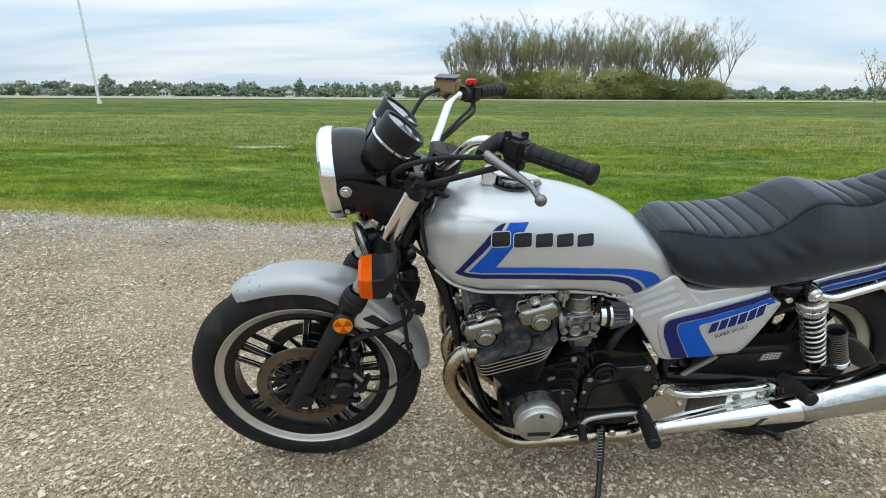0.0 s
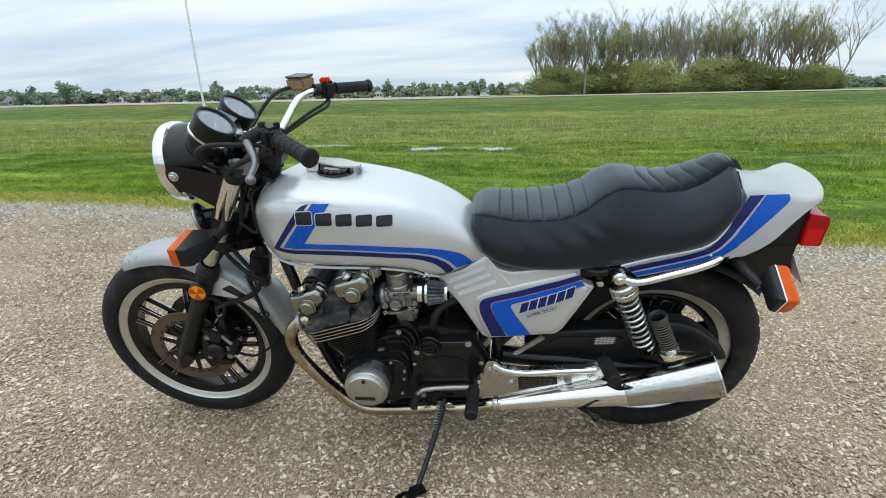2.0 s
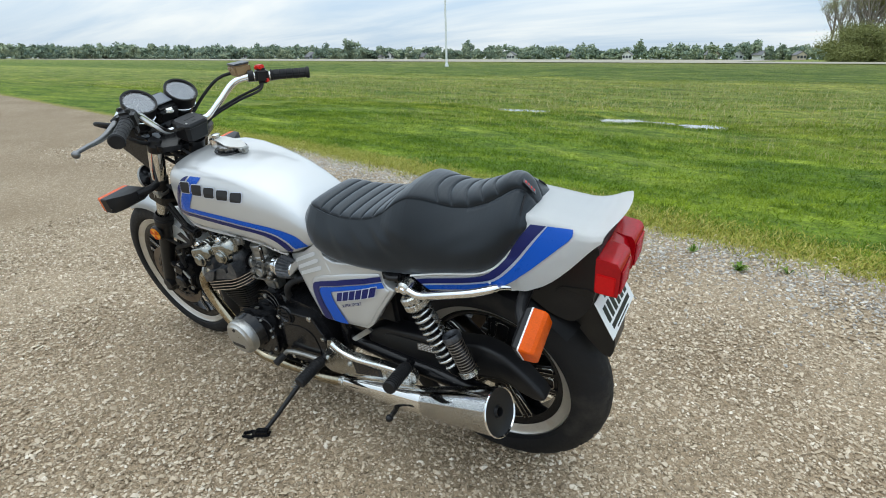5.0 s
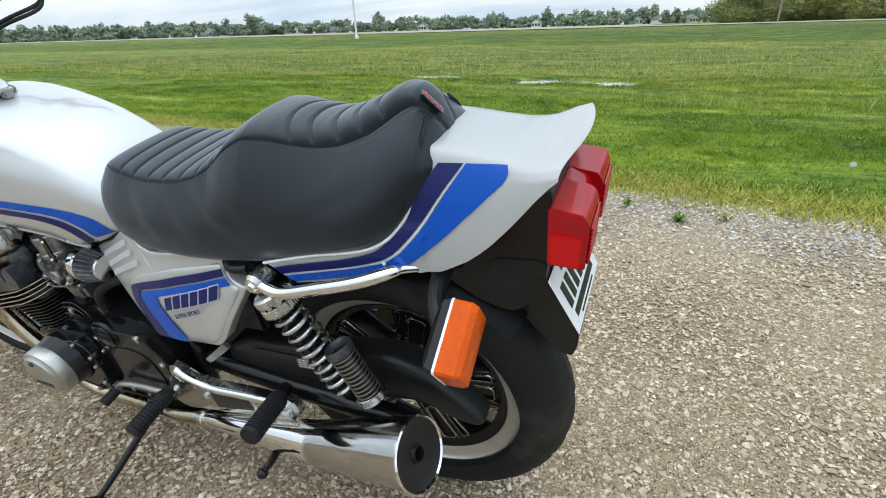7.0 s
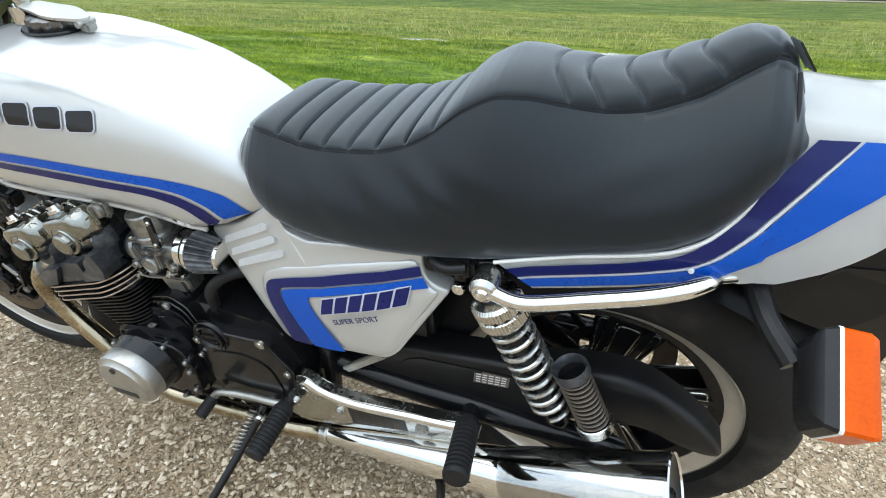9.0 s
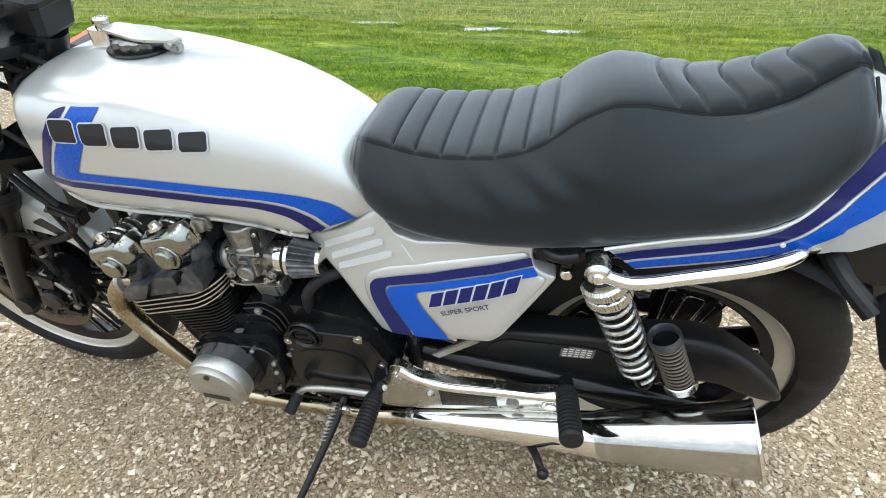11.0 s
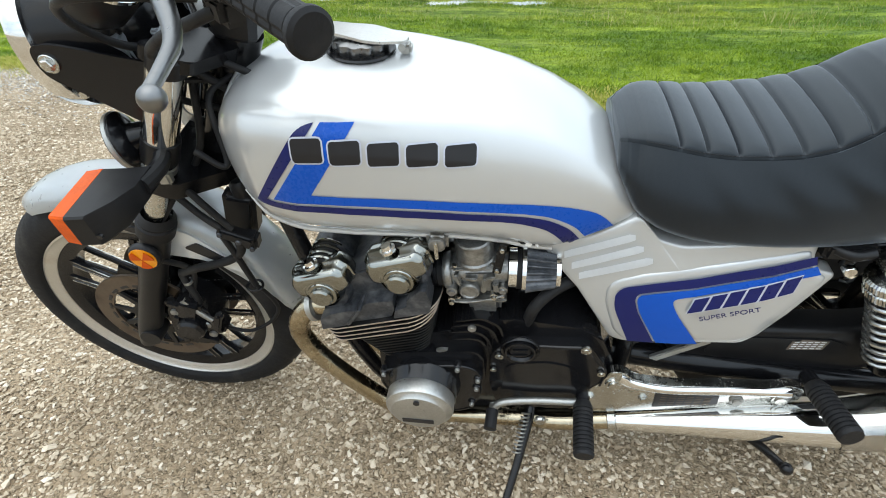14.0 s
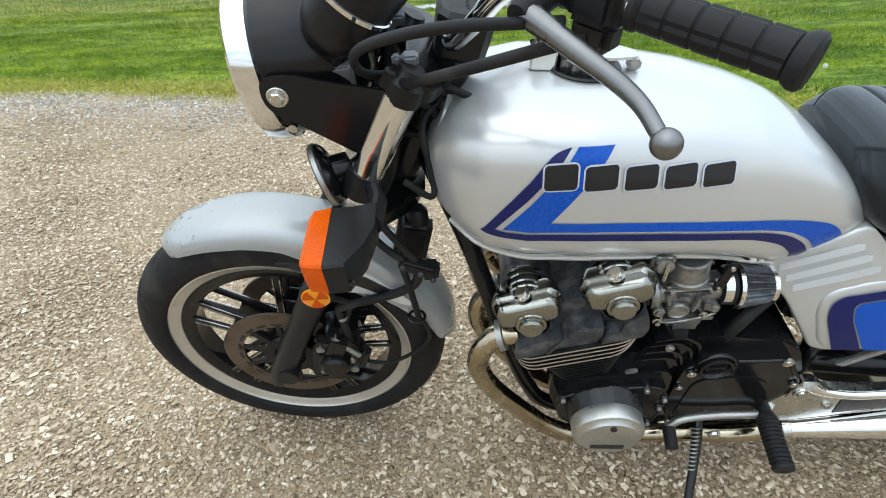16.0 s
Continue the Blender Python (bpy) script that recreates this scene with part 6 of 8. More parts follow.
# rear indicators
for s in (-1, 1):
    ind_m = Matrix.Translation((0.004, s * 0.214, 0.698)) @ Matrix.Rotation(radians(-28 * s), 4, "X")

    def ring6(x, hy, hz, c=0.9, dz=0.0):
        return [ind_m @ Vector((x, s * hy * u, dz + hz * v)) for u, v in ((-1, -c), (-c - 0.04, -1), (c + 0.04, -1), (1, -c), (1, c), (c + 0.04, 1), (-c - 0.04, 1), (-1, c))]
    bm = bmesh.new()
    loft(bm, [ring6(1.658, 0.026, 0.014), ring6(1.663, 0.040, 0.024), ring6(1.669, 0.047, 0.029), ring6(1.680, 0.050, 0.031)])
    tube(bm, [(1.664, s * 0.190, 0.690), (1.640, s * 0.150, 0.706), (1.63, s * 0.09, 0.715)], [0.014, 0.013, 0.016], 12, 4)
    ind = part("rear_indicator", bm, M_PLASTIC, bike, "black rear indicator with amber lens", angle=25)
    bm = bmesh.new()
    loft(bm, [ring6(1.680, 0.0505, 0.0315), ring6(1.6835, 0.0505, 0.0315)])
    part("gasket", bm, M_WHITE, ind)
    bm = bmesh.new()
    loft(bm, [ring6(1.6835, 0.050, 0.031), ring6(1.708, 0.0495, 0.028), ring6(1.715, 0.047, 0.023), ring6(1.717, 0.040, 0.017)])
    part("lens", bm, M_AMBER, ind, "orange indicator lens", angle=20)

# rear mudguard over the wheel
rings = []
for k in range(24):
    a = radians(150 - 104 * k / 23)
    rings.append([(RW[0] + (0.385 - 0.03 * abs(u) ** 3) * math.cos(a), 0.092 * u, RW[1] + (0.385 - 0.03 * abs(u) ** 3) * math.sin(a)) for u in np.linspace(-1, 1, 11)])
bm = bmesh.new()
loft(bm, rings, closed=False, caps=False)
bmesh.ops.solidify(bm, geom=bm.faces[:], thickness=0.003)
part("rear_mudguard", bm, M_PLASTIC, bike, "black inner rear mudguard")

# swing arm with chain case, shocks
for s in (-1, 1):
    bm = bmesh.new()
    tube(bm, [(1.00, s * 0.105, 0.375), (1.20, s * 0.118, 0.365), (1.49, s * 0.122, 0.347), (1.545, s * 0.122, 0.345)], [0.028, 0.026, 0.024, 0.018], 16, 5)
    part("swing_arm", bm, M_FRAME, bike, "black tubular swing arm")
bm = bmesh.new()
CASE = round_poly([(1.10, 0.430), (1.168, 0.470), (1.305, 0.481), (1.377, 0.487), (1.460, 0.506), (1.510, 0.514), (1.560, 0.502), (1.594, 0.480), (1.632, 0.450), (1.668, 0.410), (1.682, 0.384), (1.656, 0.378), (1.616, 0.390), (1.587, 0.408), (1.554, 0.411), (1.470, 0.390), (1.419, 0.366), (1.399, 0.344), (1.329, 0.346), (1.171, 0.357), (1.10, 0.372)], 0.02, 3)
cc = Vector((1.36, 0.42))
loft(bm, [[(cc.x + (x - cc.x) * (1 + (g - 1) * 0.28), yy, cc.y + (z - cc.y) * g + (0.028 * (1 - g) if x > 1.45 else 0)) for x, z in CASE] for g, yy in ((1.0, -0.070), (1.0, -0.104), (0.985, -0.111), (0.94, -0.117), (0.86, -0.120), (0.6, -0.121))])
case = part("chain_case", bm, M_PLASTIC, bike, "black plastic chain case", angle=60)
bm = bmesh.new()
prism(bm, round_poly([(1.16, 0.425), (1.19, 0.455), (1.37, 0.466), (1.40, 0.440), (1.36, 0.405), (1.17, 0.392)], 0.014), -0.1235, -0.118, 0.002)
part("panel", bm, M_PLASTIC, case)
bm = bmesh.new()
prism(bm, [(1.296, 0.431), (1.354, 0.437), (1.357, 0.462), (1.312, 0.462), (1.310, 0.456), (1.298, 0.455)], -0.1248, -0.1232, 0.0003)
lab3 = part("label_plate", bm, M_FINEDGE, case, "grey worn caution label")
bm = bmesh.new()
for k in range(4):
    for j in range(5):
        rbox(bm, (0.0075, 0.0004, 0.0022), Matrix.Translation((1.304 + 0.0105 * j + 0.0006 * k, -0.1250, 0.4365 + 0.0062 * k + 0.0010 * j)) @ Matrix.Rotation(radians(-6), 4, "Y"), 0)
part("print_bars", bm, M_WHITE, lab3)

for s in (-1, 1):
    top_p, bot_p = Vector((1.330, s * 0.157, 0.690)), Vector((1.446, s * 0.150, 0.420))
    ax = (bot_p - top_p).normalized()
    L = (bot_p - top_p).length
    sm = aim(top_p, bot_p)
    bm = bmesh.new()
    lathe(bm, [(0.010, 0.01), (0.016, 0.02), (0.028, 0.03), (0.032, 0.034), (0.033, 0.062), (0.031, 0.066), (0.016, 0.068), (0.014, 0.20), (0.020, 0.205), (0.020, L - 0.02), (0.010, L)], sm, 28,
          lambda a, i: 0.0015 * math.cos(16 * a) if i in (3, 4) else 0)
    shock = part("shock_absorber", bm, M_FRAME, bike, "black rear shock with bright coil spring")
    bm = bmesh.new()
    lathe(bm, [(0.020, 0.022), (0.030, 0.024), (0.0345, 0.028), (0.0350, 0.040), (0.0325, 0.042), (0.0320, 0.045), (0.0345, 0.047), (0.0350, 0.060), (0.0325, 0.064), (0.028, 0.066)], sm, 176, lambda a, i: 0.0006 * (1 if math.cos(44 * a) > 0 else -1) if i in (2, 3, 6, 7) else 0)
    part("adjuster", bm, M_ALU, shock, "alloy adjuster collar", angle=25)
    coil = []
    turns, h0, h1 = 9.5, 0.070, 0.250
    for k in range(int(turns * 18) + 1):
        a = 2 * math.pi * k / 18
        coil.append(sm @ Vector((0.0275 * math.cos(a), 0.0275 * math.sin(a), h0 + (h1 - h0) * k / (turns * 18))))
    bm = bmesh.new()
    tube(bm, coil, 0.0038, 8, 1)
    part("spring", bm, M_SPRING, shock, "bright steel coil spring")
    bm = bmesh.new()
    lathe(bm, [(0, -0.022), (0.014, -0.022), (0.019, -0.016), (0.019, 0.016), (0.014, 0.020), (0, 0.020)], axis_y(*top_p), 24)
    part("top_eye", bm, M_ALU, shock)
    bm = bmesh.new()
    lathe(bm, [(0, 0.010), (0.007, 0.010), (0.009, 0.006), (0.013, 0.005), (0.013, 0), (0, 0)], axis_y(top_p.x, top_p.y + s * 0.018, top_p.z, s < 0), 12)
    part("bolt", bm, M_CHROME, shock)
    # ribbed gas reservoir
    rt_, rb = Vector((1.447, s * 0.160, 0.562)), Vector((1.496, s * 0.164, 0.450))
    rl = (rb - rt_).length
    bm = bmesh.new()
    lathe(bm, [(0, 0.006), (0.0195, 0.006), (0.0212, 0.010), (0.0212, rl - 0.006), (0.017, rl), (0, rl)], aim(rt_, rb), 30)
    res = part("reservoir", bm, M_FRAME, shock, "dark gas reservoir with bright ribs", angle=30)
    for k in range(11):
        h = 0.014 + k * (rl - 0.038) / 10
        bm = bmesh.new()
        lathe(bm, [(0.0205, h - 0.0012), (0.0232, h - 0.0009), (0.0237, h), (0.0232, h + 0.0009), (0.0205, h + 0.0012)], aim(rt_, rb), 32)
        part("rib", bm, M_FINEDGE, res)
    bm = bmesh.new()
    lathe(bm, [(0.0205, 0.008), (0.0225, -0.006), (0.0240, -0.0075), (0.0252, -0.005), (0.0255, 0.006), (0.0235, 0.010)], aim(rt_, rb), 36)
    part("cap", bm, M_HEAD, res, "open worn alloy cup")
    bm = bmesh.new()
    lathe(bm, [(0.025, rl - 0.022), (0.0272, rl - 0.021), (0.0272, rl - 0.007), (0.025, rl - 0.006)], aim(rt_, rb), 36)
    part("clip_ring", bm, M_ALU, shock)

# ---- engine ----
TILT_E = radians(18)
ENG = Matrix.Translation((0.60, 0, 0.45)) @ Matrix.Rotation(-TILT_E, 4, "Y")
bm = bmesh.new()
prism(bm, round_poly([(0.555, 0.430), (0.545, 0.330), (0.58, 0.235), (0.66, 0.200), (0.90, 0.205), (0.985, 0.270), (1.0, 0.40), (0.955, 0.500), (0.80, 0.520), (0.70, 0.475)], 0.03), -0.165, 0.165, 0.012)
engine = part("engine", bm, M_ENGINE, bike, "black four-cylinder engine with polished covers")
bm = bmesh.new()
prism(bm, round_poly([(0.62, 0.215), (0.64, 0.165), (0.80, 0.165), (0.83, 0.215)], 0.015), -0.09, 0.09, 0.01)
part("sump", bm, M_ENGINE, engine)
# cylinder block with fins
bm = bmesh.new()
rbox(bm, (0.100, 0.335, 0.13), ENG @ Matrix.Translation((0.002, 0, 0.015)), 0.01)
part("cylinder_block", bm, M_FIN, engine)
FLAT = ENG @ Matrix.Rotation(radians(-90), 4, "X") @ Matrix.Rotation(radians(180), 4, "X")


def fin_plate(bm, u0, u1, half, r_front, r_rear, w, thick):
    """One cooling fin: a thin plate with rounded corners, wider at the rear corner."""
    poly = []
    for cu, sy, r, a0 in ((u1 - r_rear, 1, r_rear, 0), (u0 + r_front, 1, r_front, 90), (u0 + r_front, -1, r_front, 180), (u1 - r_rear, -1, r_rear, 270)):
        for q in range(7):
            a = radians(a0 + 15 * q)
            poly.append((cu + r * math.cos(a), sy * (half - r) + r * math.sin(a)))
    prism(bm, poly, w - thick, w + thick, 0.0004, FLAT, 1)


for k in range(10):
    bm = bmesh.new()
    fin_plate(bm, -0.058 - 0.0030 * k, 0.052 + 0.0045 * k, 0.184 + 0.0008 * k, 0.026, 0.036, -0.034 + 0.0088 * k, 0.0015)
    part("fin", bm, M_FIN, engine)
# head: body, stepped side castings and bright-edged fins
bm = bmesh.new()
rbox(bm, (0.190, 0.380, 0.080), ENG @ Matrix.Translation((-0.002, 0, 0.088)), 0.012, 2)
prism(bm, round_poly([(-0.100, 0.110), (-0.104, 0.150), (-0.080, 0.182), (0.100, 0.190), (0.116, 0.165), (0.110, 0.110)], 0.008, 2), -0.176, 0.176, 0.006, ENG)
head = part("cylinder_head", bm, M_HEAD, engine, "grey dusty alloy cylinder head")
for s in (-1, 1):
    for out, poly in zip((0.208, 0.203, 0.209, 0.2115), ([(-0.104, 0.094), (-0.094, 0.121), (-0.070, 0.129), (-0.036, 0.131), (-0.014, 0.128), (-0.054, 0.096)], [(-0.044, 0.096), (-0.006, 0.131), (0.004, 0.137), (0.052, 0.134), (0.046, 0.112), (0.034, 0.096)],
                 [(0.038, 0.096), (0.050, 0.116), (0.074, 0.119), (0.080, 0.136), (0.112, 0.152), (0.119, 0.148), (0.116, 0.116), (0.104, 0.096)], [(-0.052, 0.100), (-0.012, 0.133), (-0.005, 0.131), (-0.045, 0.098)])):
        bm = bmesh.new()
        prism(bm, round_poly(poly, 0.003, 2), min(s * 0.172, s * out), max(s * 0.172, s * out), 0.0025, ENG)
        part("casting", bm, M_HEAD, head)
    for u in (-0.055, 0.085):
        bm = bmesh.new()
        lathe(bm, [(0.0, 0.020), (0.030, 0.020), (0.036, 0.012), (0.040, -0.020), (0, -0.02)], ENG @ axis_y(u, s * 0.172, 0.160, s < 0), 24)
        part("boss", bm, M_HEAD, head)
for k in range(4):
    w = 0.060 + 0.0108 * k
    bm = bmesh.new()
    fin_plate(bm, -0.108, 0.098 + 0.007 * k, 0.210, 0.034, 0.052, w, 0.0019)
    f = part("fin", bm, M_FIN, head)
    bm = bmesh.new()
    fin_plate(bm, -0.1087, 0.0987 + 0.007 * k, 0.2107, 0.034, 0.052, w + 0.0004, 0.0013)
    part("fin_edge", bm, M_FINBARE, f, "worn bare fin edge")
for u, nm in ((-0.055, "exhaust"), (0.085, "inlet")):
    bm = bmesh.new()
    prism(bm, round_poly([(u - 0.045, 0.160), (u - 0.042, 0.200), (u - 0.022, 0.222), (u + 0.022, 0.222), (u + 0.042, 0.200), (u + 0.045, 0.160)], 0.012, 3), -0.135, 0.135, 0.004, ENG)
    # dark head grey on the cover holds the shadow under the tank
    cam_cover = part("cam_cover", bm, M_HEAD, engine, "cast alloy cam cover, darkened for the shadow on it")
    for s in (-1, 1):
        # dark round tunnel with bright rings between cover and end
        tm = ENG @ axis_y(u + 0.002, s * 0.155, 0.200, s < 0)
        bm = bmesh.new()
        lathe(bm, [(0.020, -0.032), (0.0275, -0.032), (0.0275, 0.020), (0.02, 0.022)], tm, 32)
        tun = part("tunnel", bm, M_FIN, cam_cover)
        for h in (-0.026, -0.012, 0.002, 0.014):
            bm = bmesh.new()
            lathe(bm, [(0.027, h - 0.003), (0.0312, h - 0.0028), (0.0325, h), (0.0312, h + 0.0028), (0.027, h + 0.003)], tm, 36)
            part("ring", bm, M_CAMALU, tun)
        # faceted, pillowed end with a rounded lobe for the plug
        face = round_poly([(u - 0.053, 0.178), (u - 0.053, 0.204), (u - 0.042, 0.220), (u + 0.042, 0.220), (u + 0.053, 0.204), (u + 0.053, 0.178), (u + 0.034, 0.170), (u + 0.024, 0.152), (u - 0.024, 0.152), (u - 0.034, 0.170)], 0.006, 3)
        fc = Vector((u, 0.192))
        bm = bmesh.new()
        loft(bm, [[ENG @ Vector((fc.x + (x - fc.x) * g, s * yy, fc.y + (z - fc.y) * g)) for x, z in face] for g, yy in ((0.90, 0.150), (1.0, 0.154), (1.06, 0.170), (1.06, 0.177), (0.99, 0.180), (0.97, 0.190), (0.90, 0.199), (0.78, 0.204), (0.55, 0.206))])
        end = part("cam_end", bm, M_CAMALU, cam_cover, "shiny cast cam end cover", angle=45)
        bm = bmesh.new()
        lathe(bm, [(0.029, 0.0), (0.029, -0.004), (0.034, -0.012), (0.036, -0.03), (0.02, -0.03)], ENG @ axis_y(u, s * 0.2065, 0.178, s < 0), 36)
        part("lobe", bm, M_CAMALU, end)
        bm = bmesh.new()
        lathe(bm, [(0, 0.011), (0.016, 0.011), (0.019, 0.008), (0.0195, 0.002), (0.024, 0.001), (0.026, -0.003), (0, -0.004)], ENG @ axis_y(u, s * 0.207, 0.178, s < 0), 32)
        part("plug", bm, M_CAMALU, cam_cover)
        bm = bmesh.new()
        lathe(bm, [(0, 0.012), (0.008, 0.012), (0.009, 0.006), (0.013, 0.005), (0.013, 0), (0, 0)], ENG @ Matrix.Translation((u, s * 0.185, 0.226)), 14)
        part("bolt", bm, M_CHROME, cam_cover)
# left covers
bm = bmesh.new()
lathe(bm, [(0, 0.047), (0.061, 0.047), (0.0655, 0.042), (0.0670, 0.022), (0.070, 0.018), (0.071, 0.012), (0.069, 0.010), (0.0695, -0.03), (0, -0.03)], axis_y(0.643, -0.192, 0.352, True), 56)
part("generator_cover", bm, M_ENGINE, engine, "gloss black generator cover")
bm = bmesh.new()
lathe(bm, [(0, 0.079), (0.040, 0.079), (0.052, 0.076), (0.0555, 0.071), (0.0625, 0.067), (0.0645, 0.062), (0.0645, 0.040), (0, 0.040)], axis_y(0.642, -0.195, 0.353, True), 64)
capc = part("generator_cap", bm, M_CAP, engine, "round brushed alloy generator cap")
bm = bmesh.new()
rbox(bm, (0.060, 0.0016, 0.013), Matrix.Translation((0.640, -0.2745, 0.331)), 0.0005, 1)
part("mark", bm, M_BLACKINK, capc, "plain dark brand bar")
bm = bmesh.new()
lathe(bm, [(0, 0.002), (0.006, 0.002), (0.006, -0.002), (0, -0.002)], axis_y(0.642, -0.2735, 0.395, True), 16)
part("hole", bm, M_BLACKINK, capc)
bm = bmesh.new()
prism(bm, round_poly([(0.560, 0.385), (0.586, 0.417), (0.660, 0.431), (0.742, 0.443), (0.757, 0.425), (0.762, 0.34), (0.742, 0.265), (0.70, 0.245), (0.62, 0.252), (0.572, 0.30)], 0.014), -0.186, -0.150, 0.004)
part("crank_case_edge", bm, M_ENGINE, engine)
COVER_C = round_poly([(0.556, 0.345), (0.566, 0.378), (0.590, 0.391), (0.640, 0.399), (0.658, 0.408), (0.712, 0.416), (0.738, 0.410), (0.751, 0.388), (0.752, 0.33), (0.735, 0.270), (0.70, 0.250), (0.62, 0.257), (0.570, 0.30)], 0.010, 4)
bm = bmesh.new()
prism(bm, COVER_C, -0.203, -0.180, 0.005, None, 3)
ccover = part("crank_cover", bm, M_ENGINE, engine, "gloss black crank cover", angle=60)
bm = bmesh.new()
tube(bm, [(x, -0.2020, z) for x, z in COVER_C + COVER_C[:1]], 0.0030, 8, 1)
part("rim", bm, M_ENGINE, ccover)
bm = bmesh.new()
prism(bm, round_poly([(0.588, 0.398), (0.660, 0.412), (0.735, 0.424), (0.738, 0.430), (0.660, 0.424), (0.592, 0.410)], 0.004), -0.192, -0.184, 0.002)
part("step", bm, M_ENGINE, ccover)
for x, z in ((0.566, 0.376), (0.655, 0.405), (0.710, 0.412), (0.748, 0.380), (0.745, 0.350), (0.735, 0.292), (0.69, 0.254)):
    bm = bmesh.new()
    lathe(bm, [(0, 0.006), (0.0070, 0.006), (0.0085, 0.003), (0.009, -0.01), (0, -0.01)], axis_y(x, -0.201, z, True), 20)
    part("boss", bm, M_ENGINE, ccover)
    bm = bmesh.new()
    lathe(bm, [(0, 0.0035), (0.0028, 0.0035), (0.0030, 0.005), (0.0042, 0.005), (0.0046, 0.004), (0.0046, 0), (0, 0)], axis_y(x, -0.207, z, True), 14)
    part("screw", bm, M_ALU_DULL, ccover)
bm = bmesh.new()
prism(bm, round_poly([(0.669, 0.441), (0.674, 0.437), (0.687, 0.441), (0.692, 0.447), (0.680, 0.447)], 0.002), -0.190, -0.184, 0.0008)
part("badge", bm, M_ALU_DULL, engine, "small bare alloy mark")
SPROCKET = round_poly([(0.772, 0.440), (0.792, 0.468), (0.850, 0.474), (0.930, 0.480), (0.948, 0.472), (0.984, 0.410), (0.972, 0.310), (0.93, 0.262), (0.785, 0.255), (0.768, 0.34)], 0.014, 4)
bm = bmesh.new()
prism(bm, SPROCKET, -0.184, -0.150, 0.006, None, 3)
spr = part("sprocket_cover", bm, M_ENGINE, engine, "black sprocket cover", angle=60)
bm = bmesh.new()
tube(bm, [(0.856, -0.1835, 0.470), (0.900, -0.1840, 0.472), (0.928, -0.1840, 0.474)], 0.0042, 8, 3)
part("ridge", bm, M_ENGINE, spr)
bm = bmesh.new()
tube(bm, [(0.944, -0.1830, 0.466), (0.962, -0.1835, 0.436), (0.979, -0.1830, 0.408), (0.976, -0.1835, 0.36)], 0.0035, 8, 3)
part("ridge", bm, M_ENGINE, spr)
bm = bmesh.new()
prism(bm, round_poly([(0.788, 0.270), (0.800, 0.410), (0.880, 0.425), (0.930, 0.410), (0.945, 0.340), (0.92, 0.285)], 0.02, 4), -0.1865, -0.183, 0.002, None, 2)
part("panel", bm, M_ENGINE, spr)
for x, z, r in ((0.786, 0.437, 0.008), (0.936, 0.474, 0.0095), (0.972, 0.405, 0.0075), (0.965, 0.322, 0.008), (0.796, 0.268, 0.008), (0.776, 0.392, 0.006)):
    bolt(engine, x, -0.186, z, r, M_ALU)
bm = bmesh.new()
lathe(bm, [(0.021, 0.003), (0.024, 0.008), (0.0275, 0.007), (0.0285, 0), (0.021, 0), (0.021, 0.003)], axis_y(0.823, -0.185, 0.456, True), 36)
plug = part("filler_plug", bm, M_ENGINE, engine, "round black inspection plug")
bm = bmesh.new()
lathe(bm, [(0, 0.004), (0.017, 0.004), (0.0195, 0.002), (0.0195, 0), (0, 0)], axis_y(0.823, -0.185, 0.456, True), 32)
part("disc", bm, M_PLASTIC, plug)
for dz in (-0.0075, 0.0075):
    bm = bmesh.new()
    rbox(bm, (0.028, 0.006, 0.0042), Matrix.Translation((0.823, -0.190, 0.456 + dz)) @ Matrix.Rotation(-0.12, 4, "Y"), 0.0015)
    part("grip", bm, M_ENGINE, plug)
bm = bmesh.new()
lathe(bm, [(0.030, 0.002), (0.034, 0.004), (0.0355, 0.002), (0.036, -0.004), (0.030, -0.004), (0.030, 0.002)], axis_y(0.823, -0.185, 0.456, True), 40)
part("seat_ring", bm, M_ENGINE, plug)
# breather hose sweeping behind the carburettors
bm = bmesh.new()
tube(bm, [(0.834, -0.150, 0.478), (0.835, -0.158, 0.518), (0.844, -0.160, 0.553), (0.870, -0.145, 0.576), (0.91, -0.118, 0.580), (0.96, -0.085, 0.578)], 0.0105, 14, 8)
part("breather_hose", bm, M_RUBBER, engine, "black rubber breather hose")
# ribbed starter cover behind the cylinders
bm = bmesh.new()
prism(bm, round_poly([(0.690, 0.43), (0.697, 0.488), (0.712, 0.508), (0.752, 0.518), (0.776, 0.500), (0.788, 0.455), (0.79, 0.42)], 0.012), -0.168, 0.10, 0.006)
starter = part("starter_cover", bm, M_ENGINE, engine, "black ribbed starter cover")
for pts in ([(0.698, 0.464), (0.736, 0.470), (0.754, 0.466), (0.762, 0.448)], [(0.700, 0.485), (0.740, 0.493), (0.762, 0.480), (0.772, 0.450)], [(0.704, 0.503), (0.748, 0.515), (0.775, 0.497), (0.787, 0.455)], [(0.710, 0.517), (0.756, 0.531), (0.786, 0.512), (0.797, 0.468)]):
    line = round_line(pts, 0.012)
    bm = bmesh.new()
    prism(bm, list(line) + [(x - 0.0035, z - 0.0045) for x, z in line[::-1]], -0.177, -0.02, 0.0008)
    part("rib", bm, M_ENGINE, starter)
bolt(starter, 0.736, -0.176, 0.501, 0.0075, M_ALU_DULL)
